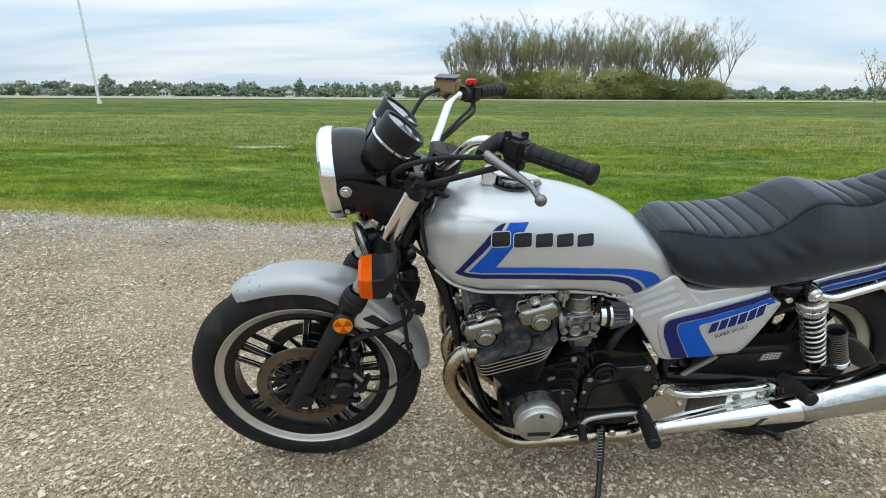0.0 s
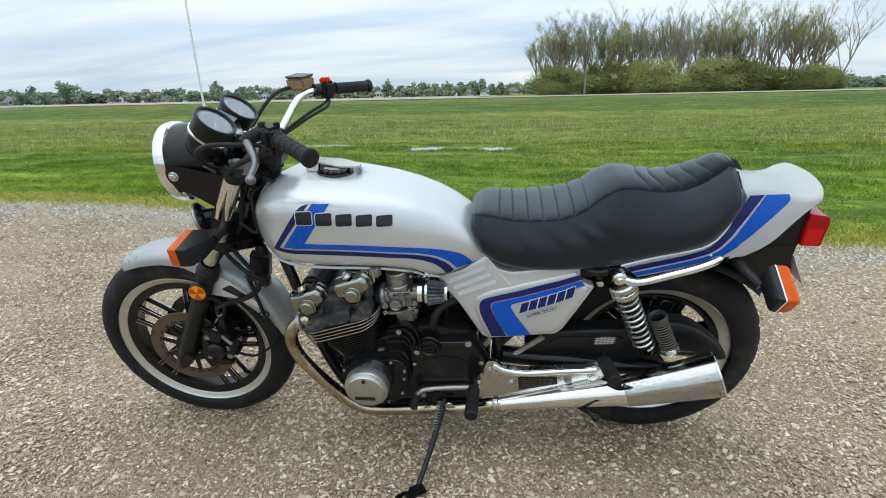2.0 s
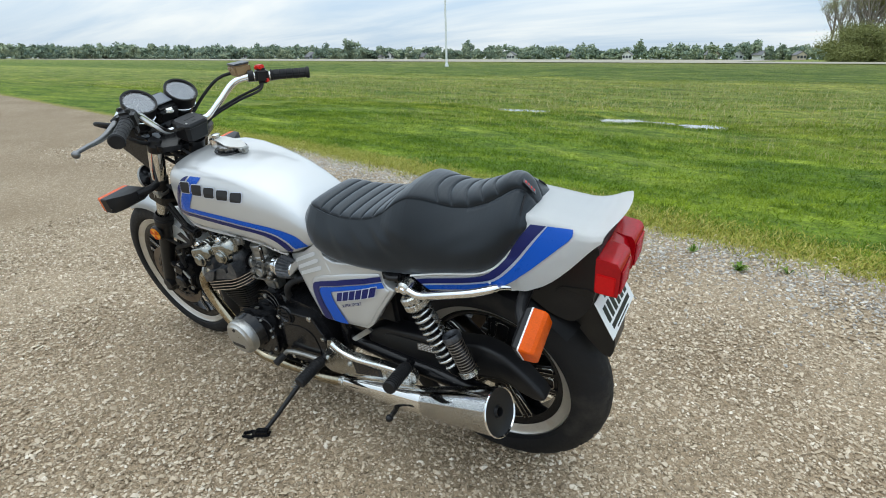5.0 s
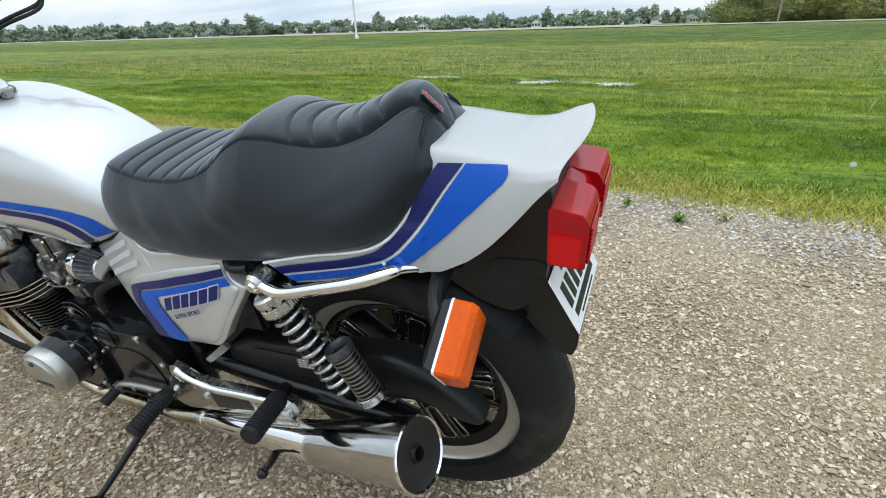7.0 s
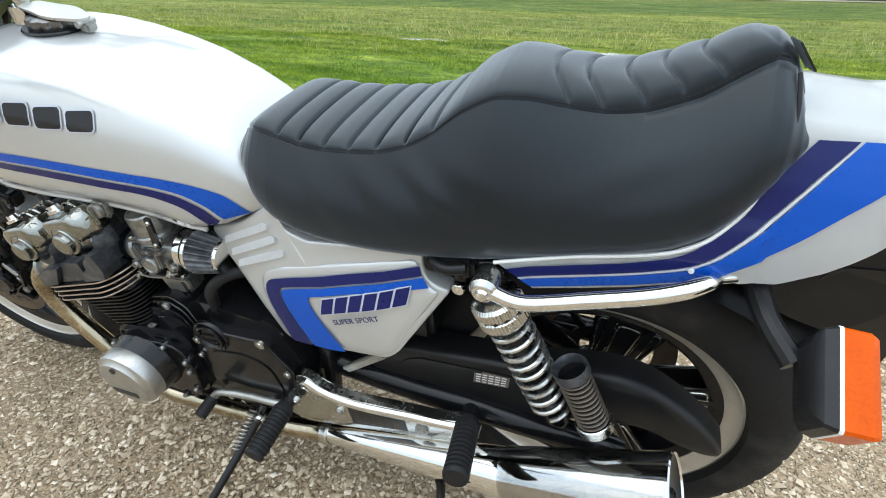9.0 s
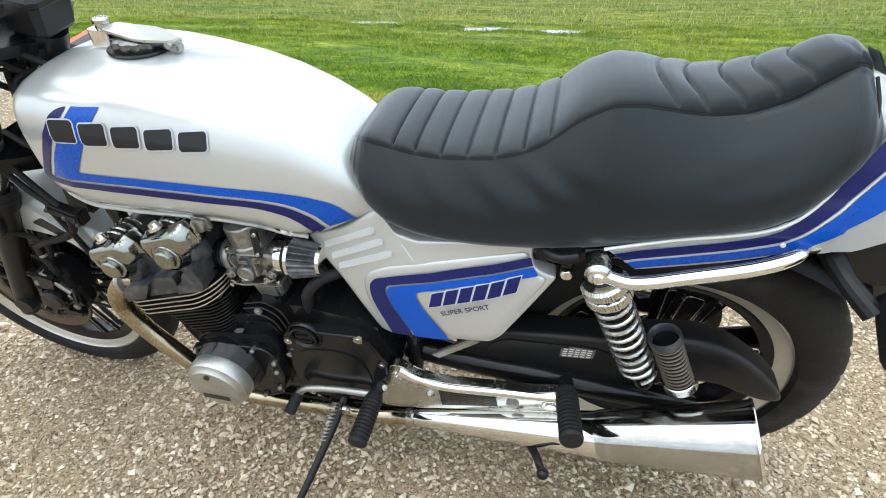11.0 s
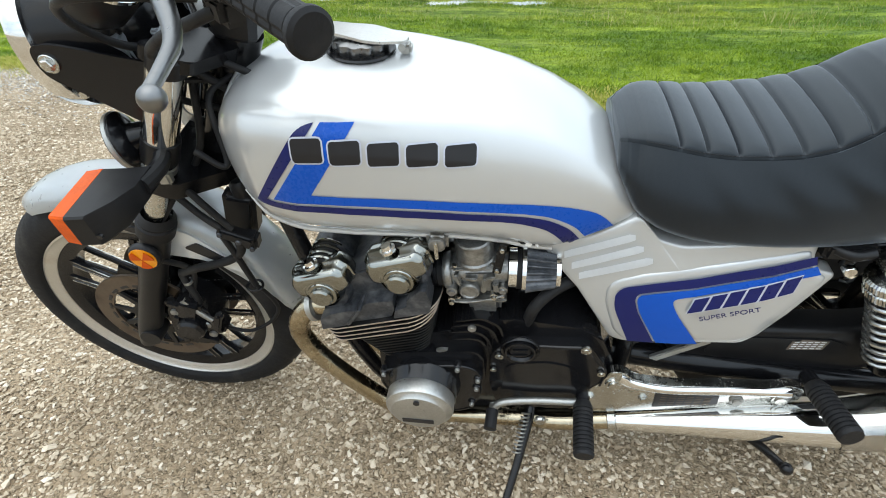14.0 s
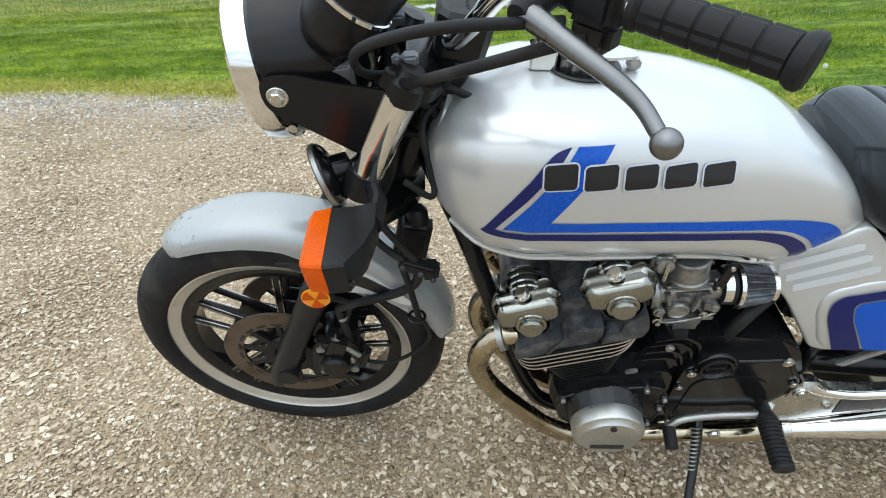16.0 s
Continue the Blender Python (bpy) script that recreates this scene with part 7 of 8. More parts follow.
# exhaust headers
for y in (-0.168, -0.060, 0.060, 0.168):
    o = y * 1.06
    pts = [(0.478, y, 0.530), (0.440, y, 0.522), (0.414, o, 0.488), (0.410, o, 0.440), (0.432, o, 0.378), (0.490, o, 0.292), (0.550, o, 0.222), (0.61, o, 0.190), (0.70, o if abs(y) > 0.1 else o * 1.6, 0.192), (0.86, math.copysign(0.182, y), 0.212), (1.03, math.copysign(0.187, y), 0.243)]
    bm = bmesh.new()
    tube(bm, pts, 0.0195, 18, 7)
    hd = part("header_pipe", bm, M_HEADER, bike, "heat-tinted chrome exhaust header")
    bm = bmesh.new()
    lathe(bm, [(0.019, 0), (0.027, 0.002), (0.028, 0.012), (0.019, 0.014)], aim((0.456, y, 0.526), (0.43, y, 0.518)), 24)
    part("flange", bm, M_ALU_DULL, hd)
# silencers
for s in (-1, 1):
    a, b, c = Vector((1.01, s * 0.187, 0.240)), Vector((1.385, s * 0.215, 0.345)), Vector((1.604, s * 0.224, 0.426))
    bm = bmesh.new()
    tube(bm, [a, a.lerp(b, 0.5), b], [0.018, 0.0295, 0.041], 40, 6)
    sil = part("silencer", bm, M_CHROME, bike, "chrome megaphone silencer")
    bm = bmesh.new()
    tube(bm, [b - (c - b) * 0.03, b.lerp(c, 0.5), c], [0.0430, 0.0525, 0.0605], 48, 6, caps=False)
    bmesh.ops.solidify(bm, geom=bm.faces[:], thickness=0.002)
    part("rear_section", bm, M_CHROME, sil)
    em = aim(c, c + (c - b))
    bm = bmesh.new()
    lathe(bm, [(0.0595, -0.001), (0.0625, 0.0), (0.0630, 0.003), (0.0605, 0.005), (0.058, 0.002), (0.0595, -0.001)], em, 56)
    part("lip", bm, M_CHROME, sil)
    bm = bmesh.new()
    lathe(bm, [(0.0585, 0.001), (0.045, -0.004), (0.016, -0.004), (0.0135, 0.002), (0.012, 0.002), (0.011, -0.03), (0, -0.03)], em, 48)
    part("end_plate", bm, M_PLASTIC, sil, "matt black silencer end plate")
    bm = bmesh.new()
    lathe(bm, [(0.0195, 0), (0.023, 0.002), (0.023, 0.016), (0.0195, 0.018)], aim(a, b), 32)
    part("clamp", bm, M_ALU, sil)

# carburettors and pod filters
for y in (-0.132, -0.048, 0.048, 0.132):
    cm = Matrix.Translation((0.744, y, 0.604)) @ Matrix.Rotation(radians(-6), 4, "Y")
    bm = bmesh.new()
    tube(bm, [cm @ Vector((-0.050, 0, 0.002)), cm @ Vector((0.052, 0, 0.002))], 0.0245, 28, 2)
    rbox(bm, (0.058, 0.048, 0.060), cm @ Matrix.Translation((0.002, 0, -0.006)), 0.009, 3)
    lathe(bm, [(0.020, -0.004), (0.031, -0.004), (0.0325, 0.0), (0.0325, 0.007), (0.030, 0.010), (0.02, 0.010)], cm @ aim((-0.052, 0, 0.002), (0, 0, 0.002)), 32)
    carb = part("carburettor", bm, M_CARB, bike, "dull cast alloy carburettor", angle=45)
    bm = bmesh.new()
    lathe(bm, [(0, 0.0765), (0.024, 0.0765), (0.0265, 0.0785), (0.0290, 0.0785), (0.0308, 0.0755), (0.0310, 0.040), (0.0335, 0.037), (0.0335, 0.030), (0, 0.030)], cm, 40)
    part("top_cap", bm, M_CARB, carb, "round bare alloy top cap", angle=30)
    bm = bmesh.new()
    rbox(bm, (0.078, 0.060, 0.008), cm @ Matrix.Translation((0, 0, 0.030)), 0.003, 2)
    part("flange", bm, M_CARB, carb)
    bm = bmesh.new()
    rbox(bm, (0.088, 0.060, 0.0075), cm @ Matrix.Translation((0.002, -0.002, -0.046)), 0.0025, 2)
    part("bowl_flange", bm, M_CARB, carb)
    bm = bmesh.new()
    rbox(bm, (0.062, 0.052, 0.046), cm @ Matrix.Translation((0.006, -0.002, -0.066)) @ Matrix.Rotation(radians(180), 4, "X"), 0.009, 3, 0.86)
    part("float_bowl", bm, M_CARB, carb)
    bm = bmesh.new()
    lathe(bm, [(0, -0.098), (0.006, -0.098), (0.007, -0.091), (0.009, -0.090), (0.009, -0.084), (0, -0.084)], cm @ Matrix.Translation((0.012, -0.006, 0)), 12)
    part("drain_plug", bm, M_ALU, carb)
    # round side chamber, webs, spindle lugs, screws
    bm = bmesh.new()
    lathe(bm, [(0, 0.009), (0.011, 0.009), (0.013, 0.011), (0.016, 0.010), (0.018, 0.006), (0.018, -0.006), (0, -0.006)], cm @ axis_y(-0.014, -0.026, -0.018, True), 28)
    part("chamber", bm, M_CARB, carb, angle=30)
    for dx, dz, w_, h_, r_ in ((0.012, -0.006, 0.008, 0.034, 12), (-0.030, 0.008, 0.007, 0.026, -10), (0.031, -0.012, 0.010, 0.020, 0), (-0.008, 0.010, 0.020, 0.008, 8), (0.024, 0.012, 0.016, 0.007, -14)):
        bm = bmesh.new()
        rbox(bm, (w_, 0.014, h_), cm @ Matrix.Translation((dx, -0.027, dz)) @ Matrix.Rotation(radians(r_), 4, "Y"), 0.002, 2)
        part("web", bm, M_CARB, carb)
    for dx, dz, r_, l_ in ((-0.044, -0.016, 0.0095, 0.016), (0.041, -0.016, 0.0085, 0.014), (0.026, -0.030, 0.007, 0.016), (-0.046, -0.036, 0.007, 0.020)):
        bm = bmesh.new()
        lathe(bm, [(0, l_), (r_ * 0.6, l_), (r_ * 0.7, l_ * 0.75), (r_, l_ * 0.7), (r_, -0.012), (0, -0.012)], cm @ axis_y(dx, -0.024, dz, True), 18)
        part("lug", bm, M_ALU if r_ < 0.008 else M_CARB, carb)
    bm = bmesh.new()
    tube(bm, [cm @ Vector((-0.046, -0.040, -0.034)), cm @ Vector((-0.020, -0.038, -0.040)), cm @ Vector((0.020, -0.037, -0.034)), cm @ Vector((0.044, -0.035, -0.026))], 0.0019, 8, 4)
    part("linkage", bm, M_CARB, carb)
    for dx, dy, dz in ((-0.033, -0.024, 0.034), (0.033, -0.024, 0.034), (-0.033, 0.024, 0.034), (-0.036, -0.024, -0.0425), (0.038, -0.024, -0.0425)):
        bm = bmesh.new()
        lathe(bm, [(0, 0.004), (0.004, 0.004), (0.0048, 0.002), (0.0048, 0), (0, 0)], cm @ Matrix.Translation((dx, dy, dz)), 12)
        part("screw", bm, M_ALU, carb)
    bm = bmesh.new()
    prism(bm, round_poly([(0.028, 0.030), (0.044, 0.088), (0.056, 0.086), (0.042, 0.026)], 0.003), -0.036, -0.032, 0.0008, cm)
    strap = part("strap", bm, M_FRAME, carb, "black steel carburettor strap")
    for dx, dz in ((0.036, 0.034), (0.048, 0.078)):
        bm = bmesh.new()
        lathe(bm, [(0, 0.003), (0.0035, 0.003), (0.0042, 0), (0, 0)], cm @ axis_y(dx, -0.0362, dz, True), 10)
        part("screw", bm, M_ALU, strap)
    bm = bmesh.new()
    tube(bm, [cm @ Vector((-0.10, 0, 0.0)), cm @ Vector((-0.045, 0, 0.002))], 0.027, 24, 2)
    part("inlet_rubber", bm, M_RUBBER, carb)
    for h in (-0.092, -0.074, -0.058):
        bm = bmesh.new()
        lathe(bm, [(0.026, 0), (0.0305, 0.001), (0.0305, 0.007), (0.026, 0.008)], cm @ aim((h, 0, 0.002), (0, 0, 0.002)), 28)
        part("clamp", bm, M_FRAME, carb)
    a = cm @ Vector((0.050, 0, 0.002))
    b = cm @ Vector((0.128, 0, -0.006))
    bm = bmesh.new()
    lathe(bm, [(0.025, 0), (0.033, 0.002), (0.033, 0.022), (0.028, 0.024), (0.024, 0.078), (0, 0.078)], aim(a, b), 30)
    part("filter_base", bm, M_RUBBER, carb)
    bm = bmesh.new()
    lathe(bm, [(0.0365, 0.030), (0.0270, 0.078), (0.0, 0.078)], aim(a, b), 144, lambda t, i: (0.0030 * math.cos(20 * t)) if i < 2 else 0)
    part("pod_filter", bm, M_HEAD, carb, "pleated dark pod air filter")
    for h0, h1, r in ((0.002, 0.015, 0.0335), (0.0235, 0.0300, 0.0385), (0.078, 0.085, 0.0285)):
        bm = bmesh.new()
        lathe(bm, [(0, h0), (r, h0), (r, h1), (0.0, h1)], aim(a, b), 36)
        part("filter_band", bm, M_CHROME, carb, "chrome filter band")
# fuel tap
bm = bmesh.new()
rbox(bm, (0.034, 0.018, 0.034), Matrix.Translation((0.684, -0.160, 0.694)), 0.007, 3)
lathe(bm, [(0, 0.008), (0.010, 0.008), (0.013, 0.006), (0.014, 0), (0, 0)], axis_y(0.684, -0.168, 0.695, True), 28)
tap = part("fuel_tap", bm, M_CARB, bike, "alloy fuel tap")
bm = bmesh.new()
rbox(bm, (0.0055, 0.008, 0.036), Matrix.Translation((0.684, -0.179, 0.690)), 0.002)
part("lever", bm, M_ALU, tap)
# white wiring connectors under the tank
bm = bmesh.new()
tube(bm, [(0.794, -0.138, 0.679), (0.816, -0.140, 0.680), (0.870, -0.130, 0.676)], 0.004, 8, 3)
loom = part("wiring", bm, M_RUBBER, bike, "black wiring under the tank")
for x, l_ in ((0.829, 0.012), (0.843, 0.006)):
    bm = bmesh.new()
    rbox(bm, (l_, 0.010, 0.012), Matrix.Translation((x - 0.006, -0.140, 0.680)), 0.002)
    part("connector", bm, M_WHITE, loom, "white plastic connector")

# foot rest plates, pegs, gear lever, stands
for s in (-1, 1):
    bm = bmesh.new()
    prism(bm, round_poly([(0.940, 0.318), (0.984, 0.382), (0.986, 0.408), (1.014, 0.410), (1.034, 0.386), (1.098, 0.379), (1.201, 0.391), (1.262, 0.396), (1.296, 0.408), (1.324, 0.396), (1.320, 0.358), (1.27, 0.338), (1.105, 0.296), (0.99, 0.266), (0.955, 0.266), (0.934, 0.290)], 0.012, 3), min(s * 0.168, s * 0.186), max(s * 0.168, s * 0.186), 0.005, None, 3)
    plate2 = part("footrest_plate", bm, M_ALU, bike, "polished alloy footrest plate", angle=60)
    bm = bmesh.new()
    tube(bm, [(1.004, s * 0.184, 0.396), (1.036, s * 0.185, 0.378), (1.098, s * 0.186, 0.369), (1.201, s * 0.186, 0.381), (1.262, s * 0.186, 0.387), (1.298, s * 0.185, 0.392)], [0.012, 0.010, 0.0095, 0.0095, 0.0095, 0.012], 16, 6)
    part("ridge", bm, M_CHROME, plate2, angle=80)
    bm = bmesh.new()
    prism(bm, [(1.083, 0.303), (1.194, 0.332), (1.190, 0.360), (1.079, 0.354)], s * 0.1855, s * 0.1875, 0.0006)
    lab = part("label_plate", bm, M_BLACKINK, plate2, "dark caution label with fine print bars")
    bm = bmesh.new()
    for k in range(5):
        mm = Matrix.Translation((1.137, s * 0.1878, 0.3235 + 0.0066 * k)) @ Matrix.Rotation(radians(-9 + 2 * k), 4, "Y")
        for j in range(6):
            rbox(bm, (0.012, 0.0004, 0.0022), mm @ Matrix.Translation((-0.040 + 0.0152 * j, 0, 0)), 0)
    part("print_bars", bm, M_DISC, lab)
    for x, z, r in ((1.000, 0.372, 0.016), (1.061, 0.331, 0.009), (1.222, 0.350, 0.012), (1.291, 0.366, 0.016)):
        bm = bmesh.new()
        lathe(bm, [(0, 0.007), (r * 0.6, 0.007), (r * 0.65, 0.004), (r * 0.95, 0.004), (r, 0.002), (r, -0.002), (0, -0.002)], axis_y(x, s * 0.186, z, s < 0), 24)
        part("bolt", bm, M_ALU if r != 0.012 else M_ALU_DULL, plate2)
    for a, b, nm in ((Vector((0.950, s * 0.198, 0.318)), Vector((0.946, s * 0.302, 0.308)), "footrest"), (Vector((1.312, s * 0.200, 0.440)), Vector((1.324, s * 0.300, 0.455)), "pillion_footrest")):
        L = (b - a).length
        prof = [(0, 0), (0.015, 0.0), (0.016, 0.004)]
        for k in range(11):
            h = 0.012 + k * (L - 0.02) / 11
            prof += [(0.0190, h), (0.0190, h + 0.004), (0.0165, h + 0.0048), (0.0165, h + 0.0078)]
        prof += [(0.0195, L - 0.006), (0.0175, L), (0, L)]
        bm = bmesh.new()
        lathe(bm, prof, aim(a, b), 18)
        peg = part(nm, bm, M_RUBBER, bike, "black ribbed rubber footrest", angle=30)
        bm = bmesh.new()
        tube(bm, [a - (b - a) * 0.22, a + (b - a) * 0.04], 0.013, 12, 2)
        part("mount", bm, M_FRAME, peg)
bm = bmesh.new()
tube(bm, [(0.955, -0.190, 0.305), (0.93, -0.20, 0.318), (0.86, -0.20, 0.312), (0.80, -0.205, 0.305), (0.778, -0.21, 0.288)], 0.0075, 12, 6)
tube(bm, [(0.778, -0.20, 0.288), (0.776, -0.245, 0.280)], 0.007, 10, 2)
gl = part("gear_lever", bm, M_ALU_DULL, bike, "alloy gear lever with rubber toe pad")
bm = bmesh.new()
lathe(bm, [(0, 0), (0.012, 0.001), (0.012, 0.040), (0, 0.042)], aim((0.777, -0.212, 0.285), (0.774, -0.255, 0.278)), 16)
part("toe_pad", bm, M_RUBBER, gl)

bm = bmesh.new()
tube(bm, [(0.858, -0.150, 0.250), (0.852, -0.195, 0.225), (0.832, -0.27, 0.175), (0.802, -0.36, 0.115), (0.790, -0.395, 0.098)], [0.013, 0.0105, 0.0085, 0.0075, 0.0075], 12, 6)
stand = part("side_stand", bm, M_FRAME, bike, "black side stand resting on the gravel")
bm = bmesh.new()
foot_m = Matrix.Translation((0.782, -0.404, 0.098)) @ Matrix.Rotation(radians(-13), 4, "X") @ Matrix.Rotation(radians(35), 4, "Z")
rbox(bm, (0.060, 0.030, 0.012), foot_m @ Matrix.Translation((0.008, 0, 0)), 0.004)
for q in (-1, 1):
    rbox(bm, (0.040, 0.013, 0.011), foot_m @ Matrix.Translation((-0.034, q * 0.011, -0.001)) @ Matrix.Rotation(radians(14 * q), 4, "Z"), 0.004)
rbox(bm, (0.045, 0.026, 0.016), foot_m @ Matrix.Translation((0.012, 0, 0.010)), 0.005)
part("foot", bm, M_FRAME, stand)
coil = [Matrix(aim((0.846, -0.190, 0.245), (0.822, -0.285, 0.168))) @ Vector((0.008 * math.cos(k * 0.7), 0.008 * math.sin(k * 0.7), 0.0009 * k)) for k in range(100)]
bm = bmesh.new()
tube(bm, coil, 0.0018, 6, 1)
part("spring", bm, M_ALU_DULL, stand)
bm = bmesh.new()
lathe(bm, [(0, 0.008), (0.010, 0.008), (0.012, 0.004), (0.012, 0), (0, 0)], axis_y(0.874, -0.205, 0.250, True), 12)
part("bolt", bm, M_ALU, stand)
bm = bmesh.new()
tube(bm, [(1.16, -0.10, 0.225), (1.22, -0.16, 0.250), (1.268, -0.235, 0.285), (1.286, -0.282, 0.308)], [0.012, 0.010, 0.008, 0.007], 10, 6)
bmesh.ops.create_uvsphere(bm, u_segments=14, v_segments=8, radius=0.011, matrix=Matrix.Translation((1.289, -0.290, 0.312)))
part("centre_stand_pedal", bm, M_FRAME, bike, "black centre stand pedal")
# frame brace seen behind the side cover
bm = bmesh.new()
prism(bm, [(1.06, 0.408), (1.075, 0.402), (1.155, 0.468), (1.142, 0.478)], -0.150, -0.140, 0.002)
part("brace", bm, M_ALU_DULL, bike, "scuffed brake rod brace")
# battery box and inner panels between the covers
bm = bmesh.new()
rbox(bm, (0.26, 0.20, 0.22), Matrix.Translation((1.09, 0, 0.585)), 0.01)
part("battery_box", bm, M_PLASTIC, bike, "black battery and air box")
bm = bmesh.new()
rbox(bm, (0.07, 0.05, 0.03), Matrix.Translation((1.275, -0.125, 0.694)), 0.006)
tube(bm, [(1.24, -0.13, 0.70), (1.27, -0.155, 0.698), (1.30, -0.15, 0.70)], 0.008, 10, 4)
part("seat_latch", bm, M_PLASTIC, bike, "black seat latch")

# ---- things of the place: puddles, gravel stones, grass, poles, woods, houses ----
def leaf_material(name, stops, rough=0.6, trans=0.0):
    m, n, l, p = nodes_of(name)
    g = n.new("ShaderNodeNewGeometry")
    r = n.new("ShaderNodeValToRGB")
    while len(r.color_ramp.elements) < len(stops):
        r.color_ramp.elements.new(0.5)
    for e, (pos, c) in zip(r.color_ramp.elements, stops):
        e.position, e.color = pos, (*c, 1)
    l.new(g.outputs["Random Per Island"], r.inputs[0])
    l.new(r.outputs[0], p.inputs["Base Color"])
    p.inputs["Roughness"].default_value, p.inputs["Specular IOR Level"].default_value = rough, 0.3
    if trans:
        p.inputs["Subsurface Weight"].default_value = 0.0
    return m


M_GRASS = leaf_material("grass_blades", [(0.0, (0.060, 0.130, 0.010)), (0.4, (0.110, 0.215, 0.016)), (0.75, (0.175, 0.290, 0.026)), (0.93, (0.27, 0.33, 0.055)), (1.0, (0.40, 0.37, 0.14))])
def turf_blades():
    m, n, l, p = nodes_of("grass_blades")
    co, geo = n.new("ShaderNodeTexCoord"), n.new("ShaderNodeNewGeometry")
    col = grass_color(n, l, co.outputs["Object"])
    r = n.new("ShaderNodeValToRGB")
    r.color_ramp.elements[0].color, r.color_ramp.elements[1].color = (0.78, 0.84, 0.74, 1), (1.55, 1.40, 1.75, 1)
    r.color_ramp.elements.new(0.85).color = (1.18, 1.16, 1.08, 1)
    l.new(geo.outputs["Random Per Island"], r.inputs[0])
    x = n.new("ShaderNodeMix"); x.data_type, x.blend_type = "RGBA", "MULTIPLY"; x.inputs["Factor"].default_value = 1.0
    l.new(col, x.inputs["A"]); l.new(r.outputs[0], x.inputs["B"]); l.new(x.outputs["Result"], p.inputs["Base Color"])
    p.inputs["Roughness"].default_value, p.inputs["Specular IOR Level"].default_value = 0.6, 0.2
    thin, both = n.new("ShaderNodeBsdfTranslucent"), n.new("ShaderNodeMixShader")
    both.inputs[0].default_value = 0.5
    l.new(x.outputs["Result"], thin.inputs["Color"])
    l.new(p.outputs[0], both.inputs[1]); l.new(thin.outputs[0], both.inputs[2])
    l.new(both.outputs[0], n["Material Output"].inputs["Surface"])
    return m


M_TURF = turf_blades()
M_FRINGE = leaf_material("dry_fringe_blades", [(0.0, (0.18, 0.23, 0.025)), (0.35, (0.33, 0.35, 0.045)), (0.75, (0.48, 0.43, 0.085)), (1.0, (0.58, 0.50, 0.19))])
M_WEED = leaf_material("pale_weed_stems", [(0.0, (0.22, 0.26, 0.05)), (0.5, (0.38, 0.37, 0.12)), (1.0, (0.55, 0.50, 0.24))])
M_STONES = leaf_material("limestone_chips", [(0.0, (0.235, 0.176, 0.113)), (0.18, (0.398, 0.309, 0.209)), (0.55, (0.541, 0.438, 0.312)), (0.88, (0.663, 0.556, 0.419)), (1.0, (0.816, 0.728, 0.600))], 0.85)
M_PALESTONE = leaf_material("washed_limestone", [(0.0, (0.24, 0.215, 0.185)), (0.4, (0.40, 0.37, 0.325)), (0.8, (0.53, 0.50, 0.45)), (1.0, (0.70, 0.68, 0.64))], 0.85)
M_BARK = surface("grey_bark", (0.235, 0.205, 0.170), 0.9, 0, 0.3, 2, 20)
M_LEAF_A = leaf_material("spring_leaves", [(0.0, (0.20, 0.195, 0.075)), (0.3, (0.25, 0.255, 0.080)), (0.7, (0.31, 0.325, 0.090)), (1.0, (0.39, 0.39, 0.12))], 0.7)
M_LEAF_B = leaf_material("olive_shrub_leaves", [(0.0, (0.135, 0.155, 0.050)), (0.5, (0.185, 0.205, 0.062)), (1.0, (0.25, 0.255, 0.08))], 0.7)
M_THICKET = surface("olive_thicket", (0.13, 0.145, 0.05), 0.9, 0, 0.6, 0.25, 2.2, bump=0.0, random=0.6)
# pale base colour stands in for the sky mirrored in the water
M_WATER = surface("sky_pale_water", (0.34, 0.35, 0.33), 0.05, 0.0, 0.1, 2, 30, bump=0.15, bump_scale=6, rough_vary=0.3, spec=1.0, ior=1.6)
M_POLE = surface("white_pole_paint", (0.78, 0.79, 0.80), 0.4, 0.0, 0.05, 2, 30)
M_ROADFAR = surface("pale_far_road", (0.35, 0.315, 0.24), 0.9, 0, 0.2, 0.05, 2)
M_HOUSE = [surface("house_wall_white", (0.72, 0.72, 0.70), 0.7, 0, 0.05), surface("house_wall_tan", (0.55, 0.47, 0.38), 0.7, 0, 0.08), surface("house_wall_grey", (0.40, 0.42, 0.44), 0.7, 0, 0.06)]
M_ROOF = surface("grey_shingle_roof", (0.17, 0.17, 0.175), 0.85, 0, 0.2, 1, 12, bump=0.3, bump_scale=8)
M_PANE = surface("dark_window", (0.05, 0.06, 0.07), 0.12, 0, 0.1)

rng = np.random.default_rng(11)

# puddles
for k, (cx, cy, rx, ry) in enumerate(PUDDLES):
    bm = bmesh.new()
    z0 = float(lift(np.array(cx), np.array(cy))) + 0.045
    ring = []
    for i in range(120):
        a = 2 * math.pi * i / 120
        r = 1 + 0.55 * noise.noise(Vector((math.cos(a) * 1.6, math.sin(a) * 1.6, 3.1 * k))) + 0.55 * noise.noise(Vector((math.cos(a) * 4, math.sin(a) * 4, 7.7 * k))) + 0.3 * noise.noise(Vector((math.cos(a) * 11, math.sin(a) * 11, 5.3 * k)))
        ring.append(bm.verts.new((cx + rx * r * math.cos(a), cy + ry * r * math.sin(a), z0)))
    bm.faces.new(ring)
    thing("puddle", bm, M_WATER, "shallow rain puddle lying in the grass", "puddle", "puddles in the field", kind="")


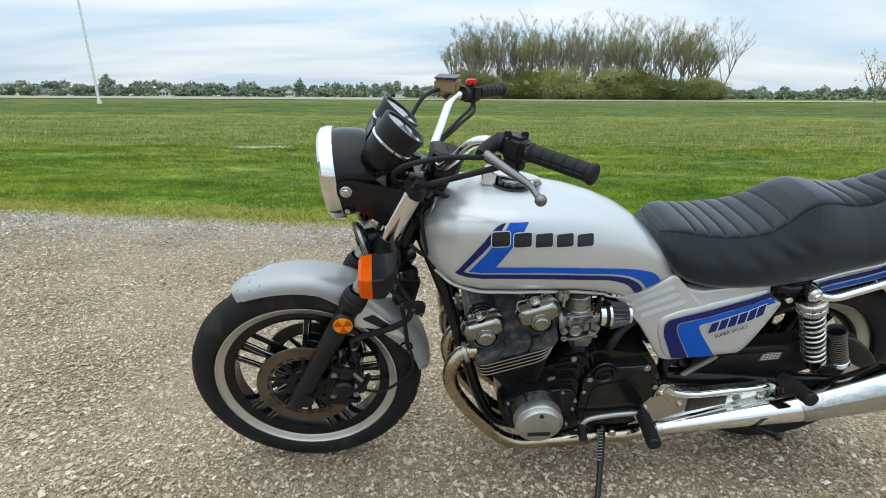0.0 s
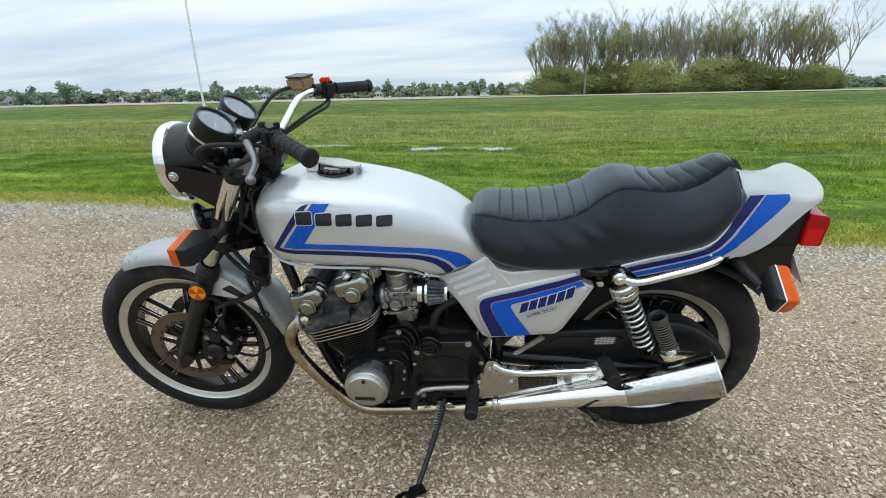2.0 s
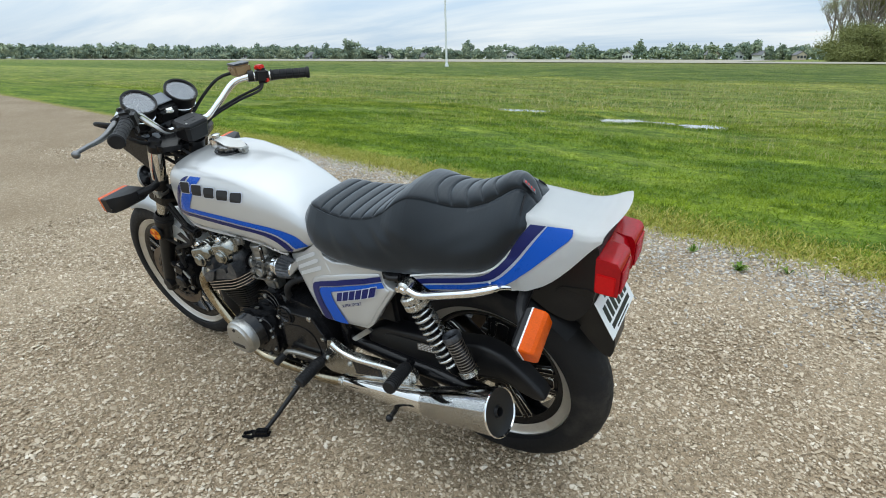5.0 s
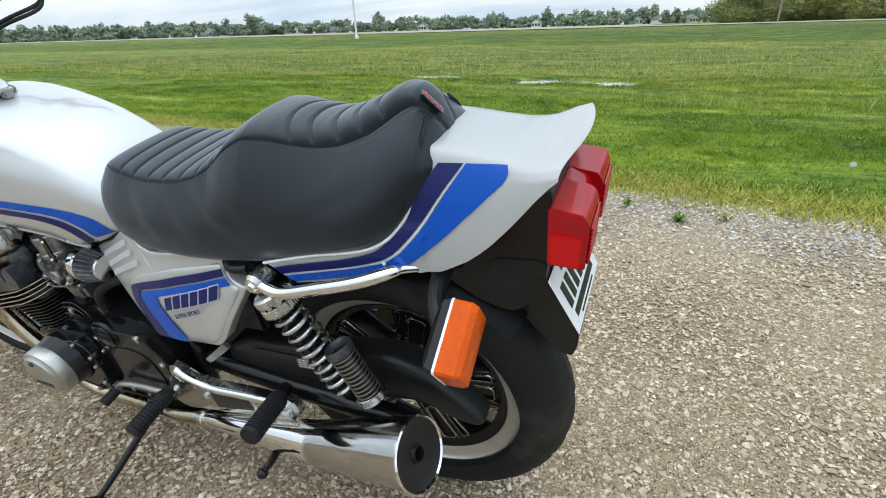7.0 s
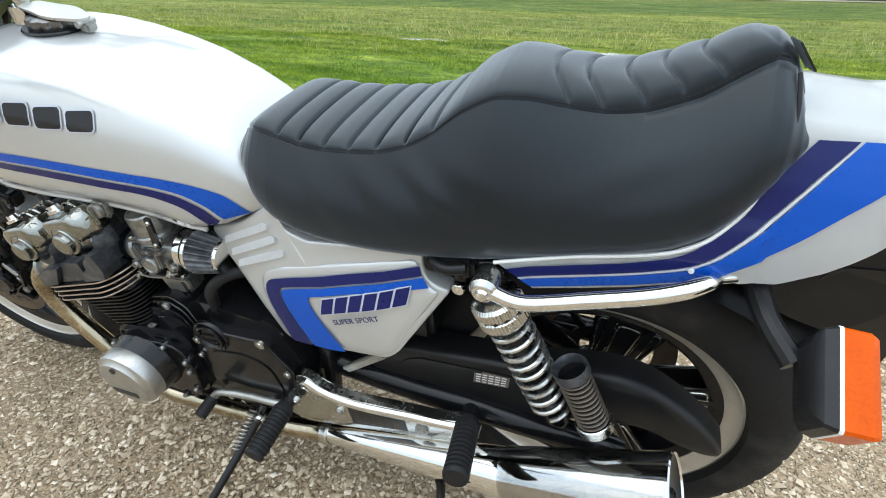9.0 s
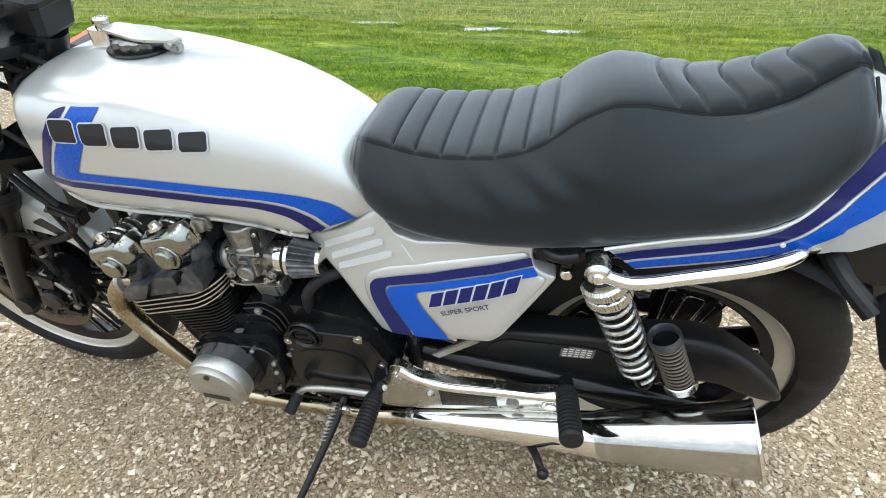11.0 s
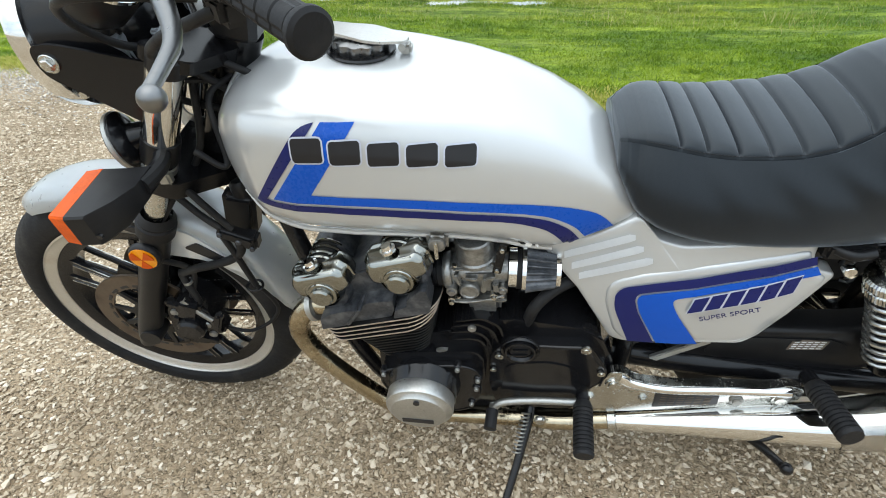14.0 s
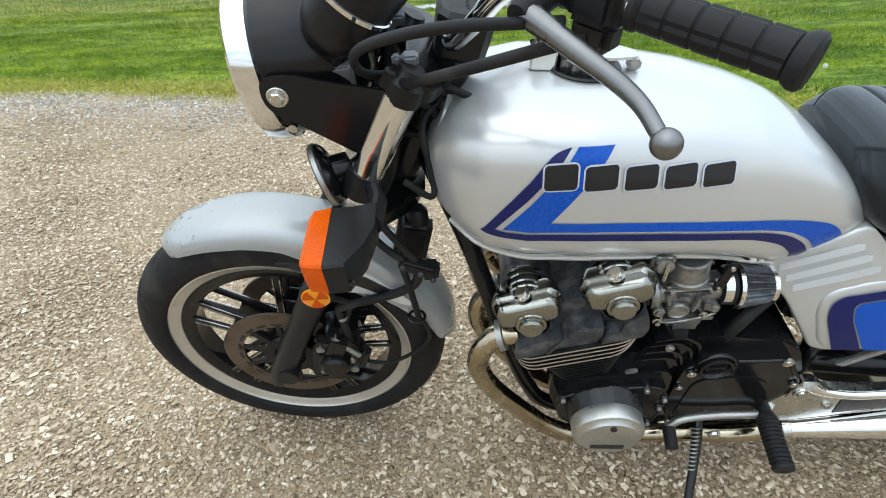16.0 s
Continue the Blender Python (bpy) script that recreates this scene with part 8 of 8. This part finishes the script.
# gravel chips
def stones(name, n, x0, x1, y0, y1, rmin, rmax, seed, material, strip=None):
    r = np.random.default_rng(seed)
    iv = np.array([(1, 0.2, 0), (-1, -0.2, 0), (0.2, 1, 0), (-0.2, -1, 0), (0.3, 0.2, 1), (0, 0, -1)], float)
    itri = np.array([(0, 2, 4), (2, 1, 4), (1, 3, 4), (3, 0, 4), (2, 0, 5), (1, 2, 5), (3, 1, 5), (0, 3, 5)])
    x, y = r.uniform(x0, x1, n), r.uniform(y0, y1, n)
    if strip:
        y = edge_y(x) - np.abs(r.normal(strip[0], strip[1], n)) + 0.12
    keep = y < edge_y(x) + r.normal(0.05, 0.18, n)
    if not strip:
        keep &= np.minimum.reduce([x - x0, x1 - x, y - y0]) > r.uniform(0, 0.7, n) ** 2     # thins out towards the sides
    x, y = x[keep], y[keep]
    n, kv = len(x), len(iv)
    size = rmin + (rmax - rmin) * r.beta(1.1, 4.0, n)
    v = iv[None] * r.uniform(0.65, 1.25, (n, kv, 1))
    sc = np.stack([size * r.uniform(0.75, 1.35, n), size * r.uniform(0.75, 1.35, n), size * r.uniform(0.45, 0.9, n)], 1)
    v = v * sc[:, None]
    a, b = r.uniform(0, 2 * np.pi, n), r.normal(0, 0.35, n)
    ca, sa, cb, sb = np.cos(a)[:, None], np.sin(a)[:, None], np.cos(b)[:, None], np.sin(b)[:, None]
    vx, vz = v[..., 0] * cb + v[..., 2] * sb, -v[..., 0] * sb + v[..., 2] * cb
    vx, vy = vx * ca - v[..., 1] * sa, vx * sa + v[..., 1] * ca
    z = lift(x, y) - 0.004 + size * r.uniform(0.0, 0.50, n)
    pts = np.stack([vx + x[:, None], vy + y[:, None], vz + z[:, None]], 2).reshape(-1, 3)
    tri = (itri[None] + kv * np.arange(n)[:, None, None]).reshape(-1, 3)
    me = from_arrays(name, pts, tri, material)
    me.polygons.foreach_set("use_smooth", np.zeros(len(tri), dtype=bool))
    return tagged(new(name, me), "loose pale limestone chips on the drive", "gravel", kind="stuff")


stones("gravel_chips", 56000, -3.0, 3.2, -0.3, 2.9, 0.0040, 0.0095, 3, M_STONES)
stones("gravel_chips", 64000, -3.0, 3.4, -0.3, 3.2, 0.0050, 0.0155, 5, M_STONES)
stones("gravel_chips", 44000, -7.0, 5.5, 2.8, 5.6, 0.006, 0.018, 4, M_STONES)
stones("gravel_chips", 36000, -7.5, 5.5, 0, 0, 0.006, 0.016, 6, M_PALESTONE, strip=(0.2, 0.45))


# grass
def blades(name, n, x0, x1, y0, y1, h0, h1, w0, w1, material, label, seed, near_edge=None, tuft=0.0, flop=1.7):
    r = np.random.default_rng(seed)
    x, y = r.uniform(x0, x1, n), y0 + (y1 - y0) * r.uniform(0, 1, n) ** 1.3
    if near_edge is not None:
        y = edge_y(x) + r.normal(near_edge[0], near_edge[1], n)
    if tuft:
        k = max(1, n // 14)
        cx, cy = r.uniform(x0, x1, k), y0 + (y1 - y0) * r.uniform(0, 1, k) ** 1.3
        if near_edge is not None:
            cy = edge_y(cx) + r.normal(near_edge[0], near_edge[1], k)
        pick = r.integers(0, k, n)
        t = r.uniform(0, 1, n) < 0.75
        x = np.where(t, cx[pick] + r.normal(0, tuft, n), x)
        y = np.where(t, cy[pick] + r.normal(0, tuft, n), y)
    keep = np.ones(n, bool) if near_edge is not None else y > edge_y(x) + r.normal(0.45, 0.16, n)
    patch = np.sin(0.9 * x + 1.3 * np.sin(1.7 * y)) + np.sin(2.3 * y + 1.1 * np.sin(0.8 * x + 2)) + 0.7 * np.sin(5.1 * y + 2 * np.sin(1.9 * x))
    if near_edge is None:
        keep &= patch > r.uniform(-2.4, 1.2, n)
    for cx_, cy_, rx_, ry_ in PUDDLES:
        keep &= ((x - cx_) / (rx_ * 1.05)) ** 2 + ((y - cy_ + 0.12) / (ry_ * 1.3)) ** 2 > r.uniform(0.35, 1.1, n) * (r.uniform(0, 1, n) > 0.12)
    x, y = x[keep], y[keep]
    n = len(x)
    h = r.uniform(h0, h1, n) * (0.75 + 0.5 * (np.sin(1.9 * x + 0.8 * np.sin(2.3 * y)) * np.sin(2.7 * y + 1.1) * 0.5 + 0.5))
    w = r.uniform(w0, w1, n)
    a, b = r.uniform(0, 2 * np.pi, n), r.uniform(0, 2 * np.pi, n)
    lean = h * r.uniform(0.3, flop, n)
    z = lift(x, y) - 0.006
    dx, dy = np.cos(a) * w / 2, np.sin(a) * w / 2
    lx, ly = np.cos(b) * lean, np.sin(b) * lean
    p = np.stack([np.stack([x - dx, y - dy, z], 1), np.stack([x + dx, y + dy, z], 1),
                  np.stack([x - dx * 0.8 + lx * 0.35, y - dy * 0.8 + ly * 0.35, z + h * 0.6], 1), np.stack([x + dx * 0.8 + lx * 0.35, y + dy * 0.8 + ly * 0.35, z + h * 0.6], 1),
                  np.stack([x + lx, y + ly, z + h], 1)], 1).reshape(-1, 3)
    o = 5 * np.arange(n)[:, None, None]
    tri = (np.array([(0, 1, 3), (0, 3, 2), (2, 3, 4)])[None] + o).reshape(-1, 3)
    me = from_arrays(name, p, tri, material)
    return tagged(new(name, me), label, "grass", kind="stuff")


blades("grass", 210000, -11, 9, 4.0, 13, 0.020, 0.055, 0.007, 0.013, M_TURF, "short green field grass", 21, tuft=0.10, flop=1.9)
blades("grass", 80000, -26, 22, 11, 34, 0.02, 0.06, 0.016, 0.034, M_TURF, "short green field grass", 22, tuft=0.25, flop=2.4)
blades("grass", 40000, -60, 50, 30, 90, 0.02, 0.05, 0.03, 0.06, M_TURF, "short green field grass", 23, tuft=0.6, flop=4.0)
blades("grass_fringe", 70000, -9, 6, 0, 0, 0.012, 0.045, 0.004, 0.008, M_FRINGE, "dry yellow grass along the gravel edge", 24, near_edge=(0.26, 0.17), tuft=0.06)
blades("weeds", 30000, -28, 26, 12.5, 29, 0.06, 0.16, 0.011, 0.020, M_WEED, "pale dry weed stems in the field", 25, tuft=0.30, flop=0.8)
blades("weeds", 5200, -6, 10, 8.5, 14.5, 0.06, 0.16, 0.004, 0.007, M_WEED, "pale dry weed stems in the field", 26, tuft=0.25, flop=0.8)

# a weed and a dandelion clock at the edge
for wx, wy, wn_ in ((1.536, 3.607, 40), (1.78, 3.72, 12), (1.25, 3.80, 10)):
    bm = bmesh.new()
    for k in range(wn_):
        a, h = random.uniform(0, 6.28), random.uniform(0.015, 0.05)
        d = Vector((math.cos(a), math.sin(a), 0)) * random.uniform(0.015, 0.045)
        s_ = Vector((-d.y, d.x, 0)).normalized() * random.uniform(0.004, 0.009)
        b0 = Vector((wx, wy, 0.0)) + d * 0.2
        q = [bm.verts.new(b0 - s_ * 0.4), bm.verts.new(b0 + s_ * 0.4), bm.verts.new(b0 + d * 0.7 + s_ + Vector((0, 0, h))), bm.verts.new(b0 + d * 1.3 + Vector((0, 0, h * 0.9))), bm.verts.new(b0 + d * 0.7 - s_ + Vector((0, 0, h)))]
        bm.faces.new(q)
    thing("weed", bm, M_GRASS, "small green weed growing through the gravel", "weed", "weeds in the gravel")
dx_, dy_ = 2.55, 5.01
dz = float(lift(np.array(dx_), np.array(dy_)))
head_at = Vector((dx_ + 0.012, dy_, dz + 0.078))
bm = bmesh.new()
tube(bm, [(dx_ - 0.02, dy_, dz - 0.01), (dx_ - 0.012, dy_, dz + 0.035), head_at], 0.003, 6, 4)
clock = thing("dandelion", bm, M_WEED, "dandelion clock standing above the grass", "dandelion")
bm = bmesh.new()
for k in range(70):
    d = Vector((random.gauss(0, 1), random.gauss(0, 1), random.gauss(0, 1))).normalized()
    tube(bm, [head_at + d * 0.003, head_at + d * random.uniform(0.017, 0.021)], [0.0004, 0.0022], 4, 1)
part("seed_head", bm, M_POLE, clock, "white fluffy seed head")


# far pale road
bm = bmesh.new()
for rx0, ry0, rhx, rhy in ((-40, 98, 420, 22), (-262, 215, 250, 95)):
    bmesh.ops.create_grid(bm, x_segments=20, y_segments=2, size=1.0, matrix=Matrix.Translation((rx0, ry0, 0.68)) @ Matrix.Diagonal((rhx, rhy, 1, 1)))
thing("road", bm, M_ROADFAR, "pale dry strip of road beyond the field", "road", kind="structure")

# white pole, post before the wood
zp = float(lift(np.array(-29.6), np.array(46.0)))
bm = bmesh.new()
tube(bm, [(-29.6, 46.0, zp - 0.2), (-29.85, 46.0, zp + 7), (-30.02, 46.0, zp + 14.5)], [0.11, 0.095, 0.06], 14, 4)
pole = thing("flagpole", bm, M_POLE, "tall plain white metal pole in the grass", "pole")
bm = bmesh.new()
lathe(bm, [(0, 0.35), (0.16, 0.3), (0.2, 0.0), (0, 0)], Matrix.Translation((-29.6, 46.0, zp)), 16)
part("base", bm, M_POLE, pole)
bm = bmesh.new()
tube(bm, [(10.1, 96, 0.4), (10.15, 96, 3.0), (10.2, 96, 6.4)], [0.14, 0.13, 0.10], 8, 3)
thing("utility_post", bm, M_BARK, "weathered grey timber post before the wood", "post")


# trees
def twig_tree(seed, height, spread, levels=5, leaf=500, leaf_size=0.22, leaf_top=0.9):
    r = random.Random(seed)
    wood, tips = bmesh.new(), []

    def limb(p, d, length, rad, lev):
        n_ = 3
        pts = [p]
        for _ in range(n_):
            d = (d + Vector((r.uniform(-1, 1), r.uniform(-1, 1), r.uniform(-0.25, 0.55))) * 0.20).normalized()
            p = p + d * length / n_
            pts.append(p)
        tube(wood, pts, [rad, rad * 0.85, rad * 0.7, rad * 0.5], 5 if lev < 2 else 3, 1, caps=False)
        if lev >= 2:
            tips.extend(pts[1:])
        if lev >= levels:
            return
        for k in range(r.choice((2, 3, 3)) if lev else r.choice((6, 7, 8))):
            t = r.uniform(0.35, 1.0) if lev else r.uniform(0.45, 1.0)
            q = pts[min(n_, max(1, round(t * n_)))]
            a = r.uniform(0, 6.283)
            out = Vector((math.cos(a), math.sin(a), 0))
            nd = (d * (0.85 if lev else 0.9) + out * r.uniform(0.28, 0.60) * spread + Vector((0, 0, 0.27))).normalized()
            limb(q, nd, length * r.uniform(0.48, 0.66), rad * r.uniform(0.46, 0.62), lev + 1)
    limb(Vector((0, 0, -0.3)), Vector((0, 0, 1)), height * 0.55, height * 0.013, 0)
    leaves = bmesh.new()
    for _ in range(leaf):
        c = r.choice(tips) + Vector((r.gauss(0, 0.25), r.gauss(0, 0.25), r.gauss(0, 0.22)))
        u = Vector((r.uniform(-1, 1), r.uniform(-1, 1), r.uniform(-1, 1))).normalized()
        v = u.orthogonal().normalized()
        s_ = leaf_size * r.uniform(0.5, 1.3)
        leaves.faces.new([leaves.verts.new(c + u * s_), leaves.verts.new(c + v * s_ * 0.6), leaves.verts.new(c - u * s_ * 0.8), leaves.verts.new(c - v * s_ * 0.7)])
    return wood, leaves


def make_tree(seed, height, spread, leaf, leaf_size, mat_leaf, label, group, m, levels=4):
    wood, leaves = twig_tree(seed, height, spread, levels, leaf, leaf_size)
    root = thing("tree", wood, M_BARK, label, "tree", group, m)
    part("crown", leaves, mat_leaf, root, "sparse spring leaves")
    return root


def make_shrub(seed, w, h, n_, size, mat_leaf, label, group, m):
    r = random.Random(seed)
    stems, leaves = bmesh.new(), bmesh.new()
    for k in range(9):
        a = r.uniform(0, 6.283)
        tube(stems, [(0, 0, -0.2), (w * 0.2 * math.cos(a), w * 0.2 * math.sin(a), h * 0.4), (w * 0.42 * math.cos(a), w * 0.42 * math.sin(a), h * r.uniform(0.6, 0.95))], [0.06, 0.04, 0.02], 4, 2, caps=False)
    lumps = [(Vector((r.uniform(-0.4, 0.4) * w, r.uniform(-0.3, 0.3) * w, r.uniform(0.15, 0.72) * h)), r.uniform(0.16, 0.30)) for _ in range(16)]
    for _ in range(n_):
        c, rad = r.choice(lumps)
        d = Vector((r.gauss(0, 1), r.gauss(0, 1), r.gauss(0, 1))) * rad * 0.52
        q = c + Vector((d.x * w, d.y * w, d.z * h))
        q.z = abs(q.z) + 0.05
        u = Vector((r.uniform(-1, 1), r.uniform(-1, 1), r.uniform(-1, 1))).normalized()
        v = u.orthogonal().normalized()
        s_ = size * r.uniform(0.5, 1.3)
        leaves.faces.new([leaves.verts.new(q + u * s_), leaves.verts.new(q + v * s_ * 0.7), leaves.verts.new(q - u * s_ * 0.8), leaves.verts.new(q - v * s_ * 0.6)])
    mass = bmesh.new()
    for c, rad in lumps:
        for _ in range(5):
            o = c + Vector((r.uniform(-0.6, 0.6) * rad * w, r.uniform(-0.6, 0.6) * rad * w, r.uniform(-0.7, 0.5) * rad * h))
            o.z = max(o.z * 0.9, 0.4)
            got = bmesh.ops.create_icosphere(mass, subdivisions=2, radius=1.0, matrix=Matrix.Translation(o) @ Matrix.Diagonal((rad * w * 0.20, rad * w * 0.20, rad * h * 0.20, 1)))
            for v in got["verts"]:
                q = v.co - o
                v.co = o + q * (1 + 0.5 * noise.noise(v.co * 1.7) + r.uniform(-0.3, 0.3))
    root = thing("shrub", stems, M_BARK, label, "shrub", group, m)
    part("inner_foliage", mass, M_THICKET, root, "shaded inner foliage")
    part("foliage", leaves, mat_leaf, root, "dense olive green leaves")
    return root


TREE_LABEL, SHRUB_LABEL = "tall bare-limbed tree with thin spring leaves", "dense olive undergrowth at the edge of the wood"
Z_FAR = 0.55
trees = [make_tree(100 + k, h, sp, lf, 0.10, M_LEAF_A, TREE_LABEL, "trees of the wood", pose(*p), 5) for k, (h, sp, lf, p) in enumerate((
    (17.0, 1.15, 4200, (8, 134, Z_FAR)), (17.2, 1.05, 1500, (21, 136, Z_FAR)), (17.5, 1.1, 900, (32, 133, Z_FAR)), (17.2, 1.1, 3200, (42, 136, Z_FAR)), (16.5, 1.1, 600, (54, 133, Z_FAR)), (17.5, 1.05, 260, (67, 130, Z_FAR))))]
for k in range(62):
    src = trees[k % 6] if k % 7 else trees[0]
    x = 2.6 + 66 * ((k * 0.618034) % 1.0)
    y = random.uniform(130, 152)
    t = copy_thing(src, pose(x, y, Z_FAR, 0, 0, random.uniform(0, 360)))
    g = random.uniform(0.86, 1.02) * (0.88 if x < 9 else 1.0)
    t.matrix_basis = t.matrix_basis @ Matrix.Diagonal((g * random.uniform(0.9, 1.15), g * random.uniform(0.9, 1.15), g, 1))
shrubs = [make_shrub(200 + k, w, h, n_ * 6, 0.125, M_LEAF_B if k != 2 else M_LEAF_A, SHRUB_LABEL, "undergrowth of the wood", pose(*p)) for k, (w, h, n_, p) in enumerate((
    (9.0, 7.0, 3600, (9, 128, Z_FAR)), (10.0, 6.0, 3600, (16, 127.5, Z_FAR)), (11.0, 8.0, 4000, (40, 127, Z_FAR)), (8.0, 5.0, 3000, (28, 128, Z_FAR))))]
for k in range(36):
    src = shrubs[k % 4]
    x = 5.0 + 61 * ((k * 0.618034 + 0.21) % 1.0)
    t = copy_thing(src, pose(x, random.uniform(126, 134), Z_FAR, 0, 0, random.uniform(0, 360)))
    g = random.choice((0.7, 0.8, 0.95, 1.1)) * random.uniform(0.85, 1.1)
    t.matrix_basis = t.matrix_basis @ Matrix.Diagonal((g, g, g * random.uniform(0.8, 1.1), 1))

# sapling by the bank
make_tree(301, 4.2, 0.8, 120, 0.10, M_LEAF_A, "young sapling with few leaves on the field edge", "", pose(25.2, 31.0, float(lift(np.array(25.2), np.array(31.0)))), 3)


# far tree belt: one mass of crowns
def belt_material():
    m, n, l, p = nodes_of("haze_pale_foliage")
    co, geo = n.new("ShaderNodeTexCoord"), n.new("ShaderNodeNewGeometry")
    t = n.new("ShaderNodeTexNoise"); t.inputs["Scale"].default_value, t.inputs["Detail"].default_value = 0.10, 4
    l.new(co.outputs["Object"], t.inputs["Vector"])
    ad = n.new("ShaderNodeMath"); ad.operation = "MULTIPLY_ADD"; ad.inputs[1].default_value = 0.45
    l.new(geo.outputs["Random Per Island"], ad.inputs[0]); l.new(t.outputs[0], ad.inputs[2])
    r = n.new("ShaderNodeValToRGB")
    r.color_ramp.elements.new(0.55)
    # greens paled and blued: the haze of distance is mixed into them
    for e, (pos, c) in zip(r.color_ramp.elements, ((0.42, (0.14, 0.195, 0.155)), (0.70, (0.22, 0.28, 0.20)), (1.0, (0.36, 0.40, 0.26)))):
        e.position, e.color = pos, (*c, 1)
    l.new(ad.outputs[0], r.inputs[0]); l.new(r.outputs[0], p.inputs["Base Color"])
    p.inputs["Roughness"].default_value, p.inputs["Specular IOR Level"].default_value = 0.9, 0.1
    return m


def tree_belt(seed):
    r = np.random.default_rng(seed)
    ball = bmesh.new()
    bmesh.ops.create_icosphere(ball, subdivisions=1, radius=1.0)
    ball.verts.ensure_lookup_table()
    bv = np.array([v.co[:] for v in ball.verts]); bf = np.array([[v.index for v in q.verts] for q in ball.faces])
    ball.free()
    pts, tris, count = [], [], 0
    for k in range(600):
        ang = radians(-88 + 170 * (k + r.uniform()) / 600)
        dist = r.uniform(335, 440) * (1.15 if ang > radians(-2) else 1.0)
        base = np.array([dist * math.sin(ang), dist * math.cos(ang), 0.5])
        h = r.uniform(5.5, 9.5) * (1.4 if r.uniform() < 0.12 else 1.0)
        w = r.uniform(4.5, 9)
        for j in range(r.integers(7, 11)):
            t = r.uniform(0.0, 1.0)
            o = base + np.array([r.uniform(-0.55, 0.55) * w * (1.1 - 0.7 * t), r.uniform(-0.55, 0.55) * w, h * (0.12 + 0.68 * t)])
            s = np.array([w * r.uniform(0.18, 0.32), w * r.uniform(0.18, 0.32), h * r.uniform(0.12, 0.20)])
            q = bv * (1 + r.normal(0, 0.22, (len(bv), 1))) * s * 0.72 + o
            q[:, 2] = np.maximum(q[:, 2], 0.3)
            pts.append(q); tris.append(bf + count); count += len(bv)
            m = 34
            d = r.normal(0, 1, (m, 3)); d /= np.linalg.norm(d, axis=1)[:, None]
            c = o + d * s * r.uniform(0.7, 1.25, (m, 1))
            u, v = r.normal(0, 0.42, (m, 3)), r.normal(0, 0.42, (m, 3))
            q = np.stack([c + u, c + v, c - u, c - v], 1).reshape(-1, 3)
            q[:, 2] = np.maximum(q[:, 2], 0.3)
            i = 4 * np.arange(m)[:, None]
            pts.append(q); tris.append(np.concatenate([i + (0, 1, 2), i + (0, 2, 3)]) + count); count += len(q)
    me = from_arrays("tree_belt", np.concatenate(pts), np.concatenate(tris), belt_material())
    return tagged(new("tree_belt", me), "distant belt of mixed green trees", "trees", kind="stuff")


tree_belt(31)


# houses of the far village
def house(x, y, w, d, h, wall, turn, label):
    root = empty("house", pose(x, y, 0.45, 0, 0, turn), label, "house", "far houses")
    bm = bmesh.new()
    prism(bm, [(-w / 2, 0), (w / 2, 0), (w / 2, h), (0, h + w * 0.34), (-w / 2, h)], -d / 2, d / 2)
    part("wall", bm, wall, root)
    bm = bmesh.new()
    e, t = 0.5, 0.25
    sl = 0.34 * 2
    prism(bm, [(-w / 2 - e, h - e * sl), (0, h + w * 0.34), (w / 2 + e, h - e * sl), (w / 2 + e, h - e * sl + t), (0, h + w * 0.34 + t), (-w / 2 - e, h - e * sl + t)], -d / 2 - e, d / 2 + e)
    part("roof", bm, M_ROOF, root)
    for s in (-1, 1):
        for k in range(3):
            for lev in range(1 if h < 4 else 2):
                bm = bmesh.new()
                rbox(bm, (1.2, 0.12, 1.4), Matrix.Translation((-w / 3 + k * w / 3, s * (d / 2 + 0.03), 1.7 + 2.8 * lev)), 0)
                part("window", bm, M_PANE, root)
    return root


for k, (brg, dist, w, d, h, wi, turn) in enumerate(((-27.4, 345, 9, 8, 5.2, 0, 10), (-25.2, 350, 8, 7, 3.0, 2, 80), (-21.6, 350, 9, 8, 3.2, 1, 60), (-15.9, 335, 9, 8, 5.4, 0, 5), (-13.2, 345, 11, 9, 3.4, 2, 70),
                                                   (-8.4, 340, 10, 9, 5.4, 1, 65), (-6.4, 345, 12, 9, 5.0, 2, 15), (-4.6, 350, 10, 8, 5.0, 0, 75), (-36.5, 350, 12, 8, 3.0, 1, 85), (-40.5, 345, 16, 8, 2.8, 0, 88),
                                                   (-48.0, 350, 14, 8, 2.8, 2, 85), (-55.0, 345, 12, 8, 2.8, 0, 80), (-1.5, 352, 9, 8, 5.0, 1, 30))):
    a = radians(brg)
    dist += 10
    house(dist * math.sin(a), dist * math.cos(a), w * 0.58, d * 0.58, h * 0.56, M_HOUSE[wi], turn, ("white house with a grey gable roof among trees", "tan house with a grey gable roof among trees", "grey house with a dark gable roof among trees")[wi])
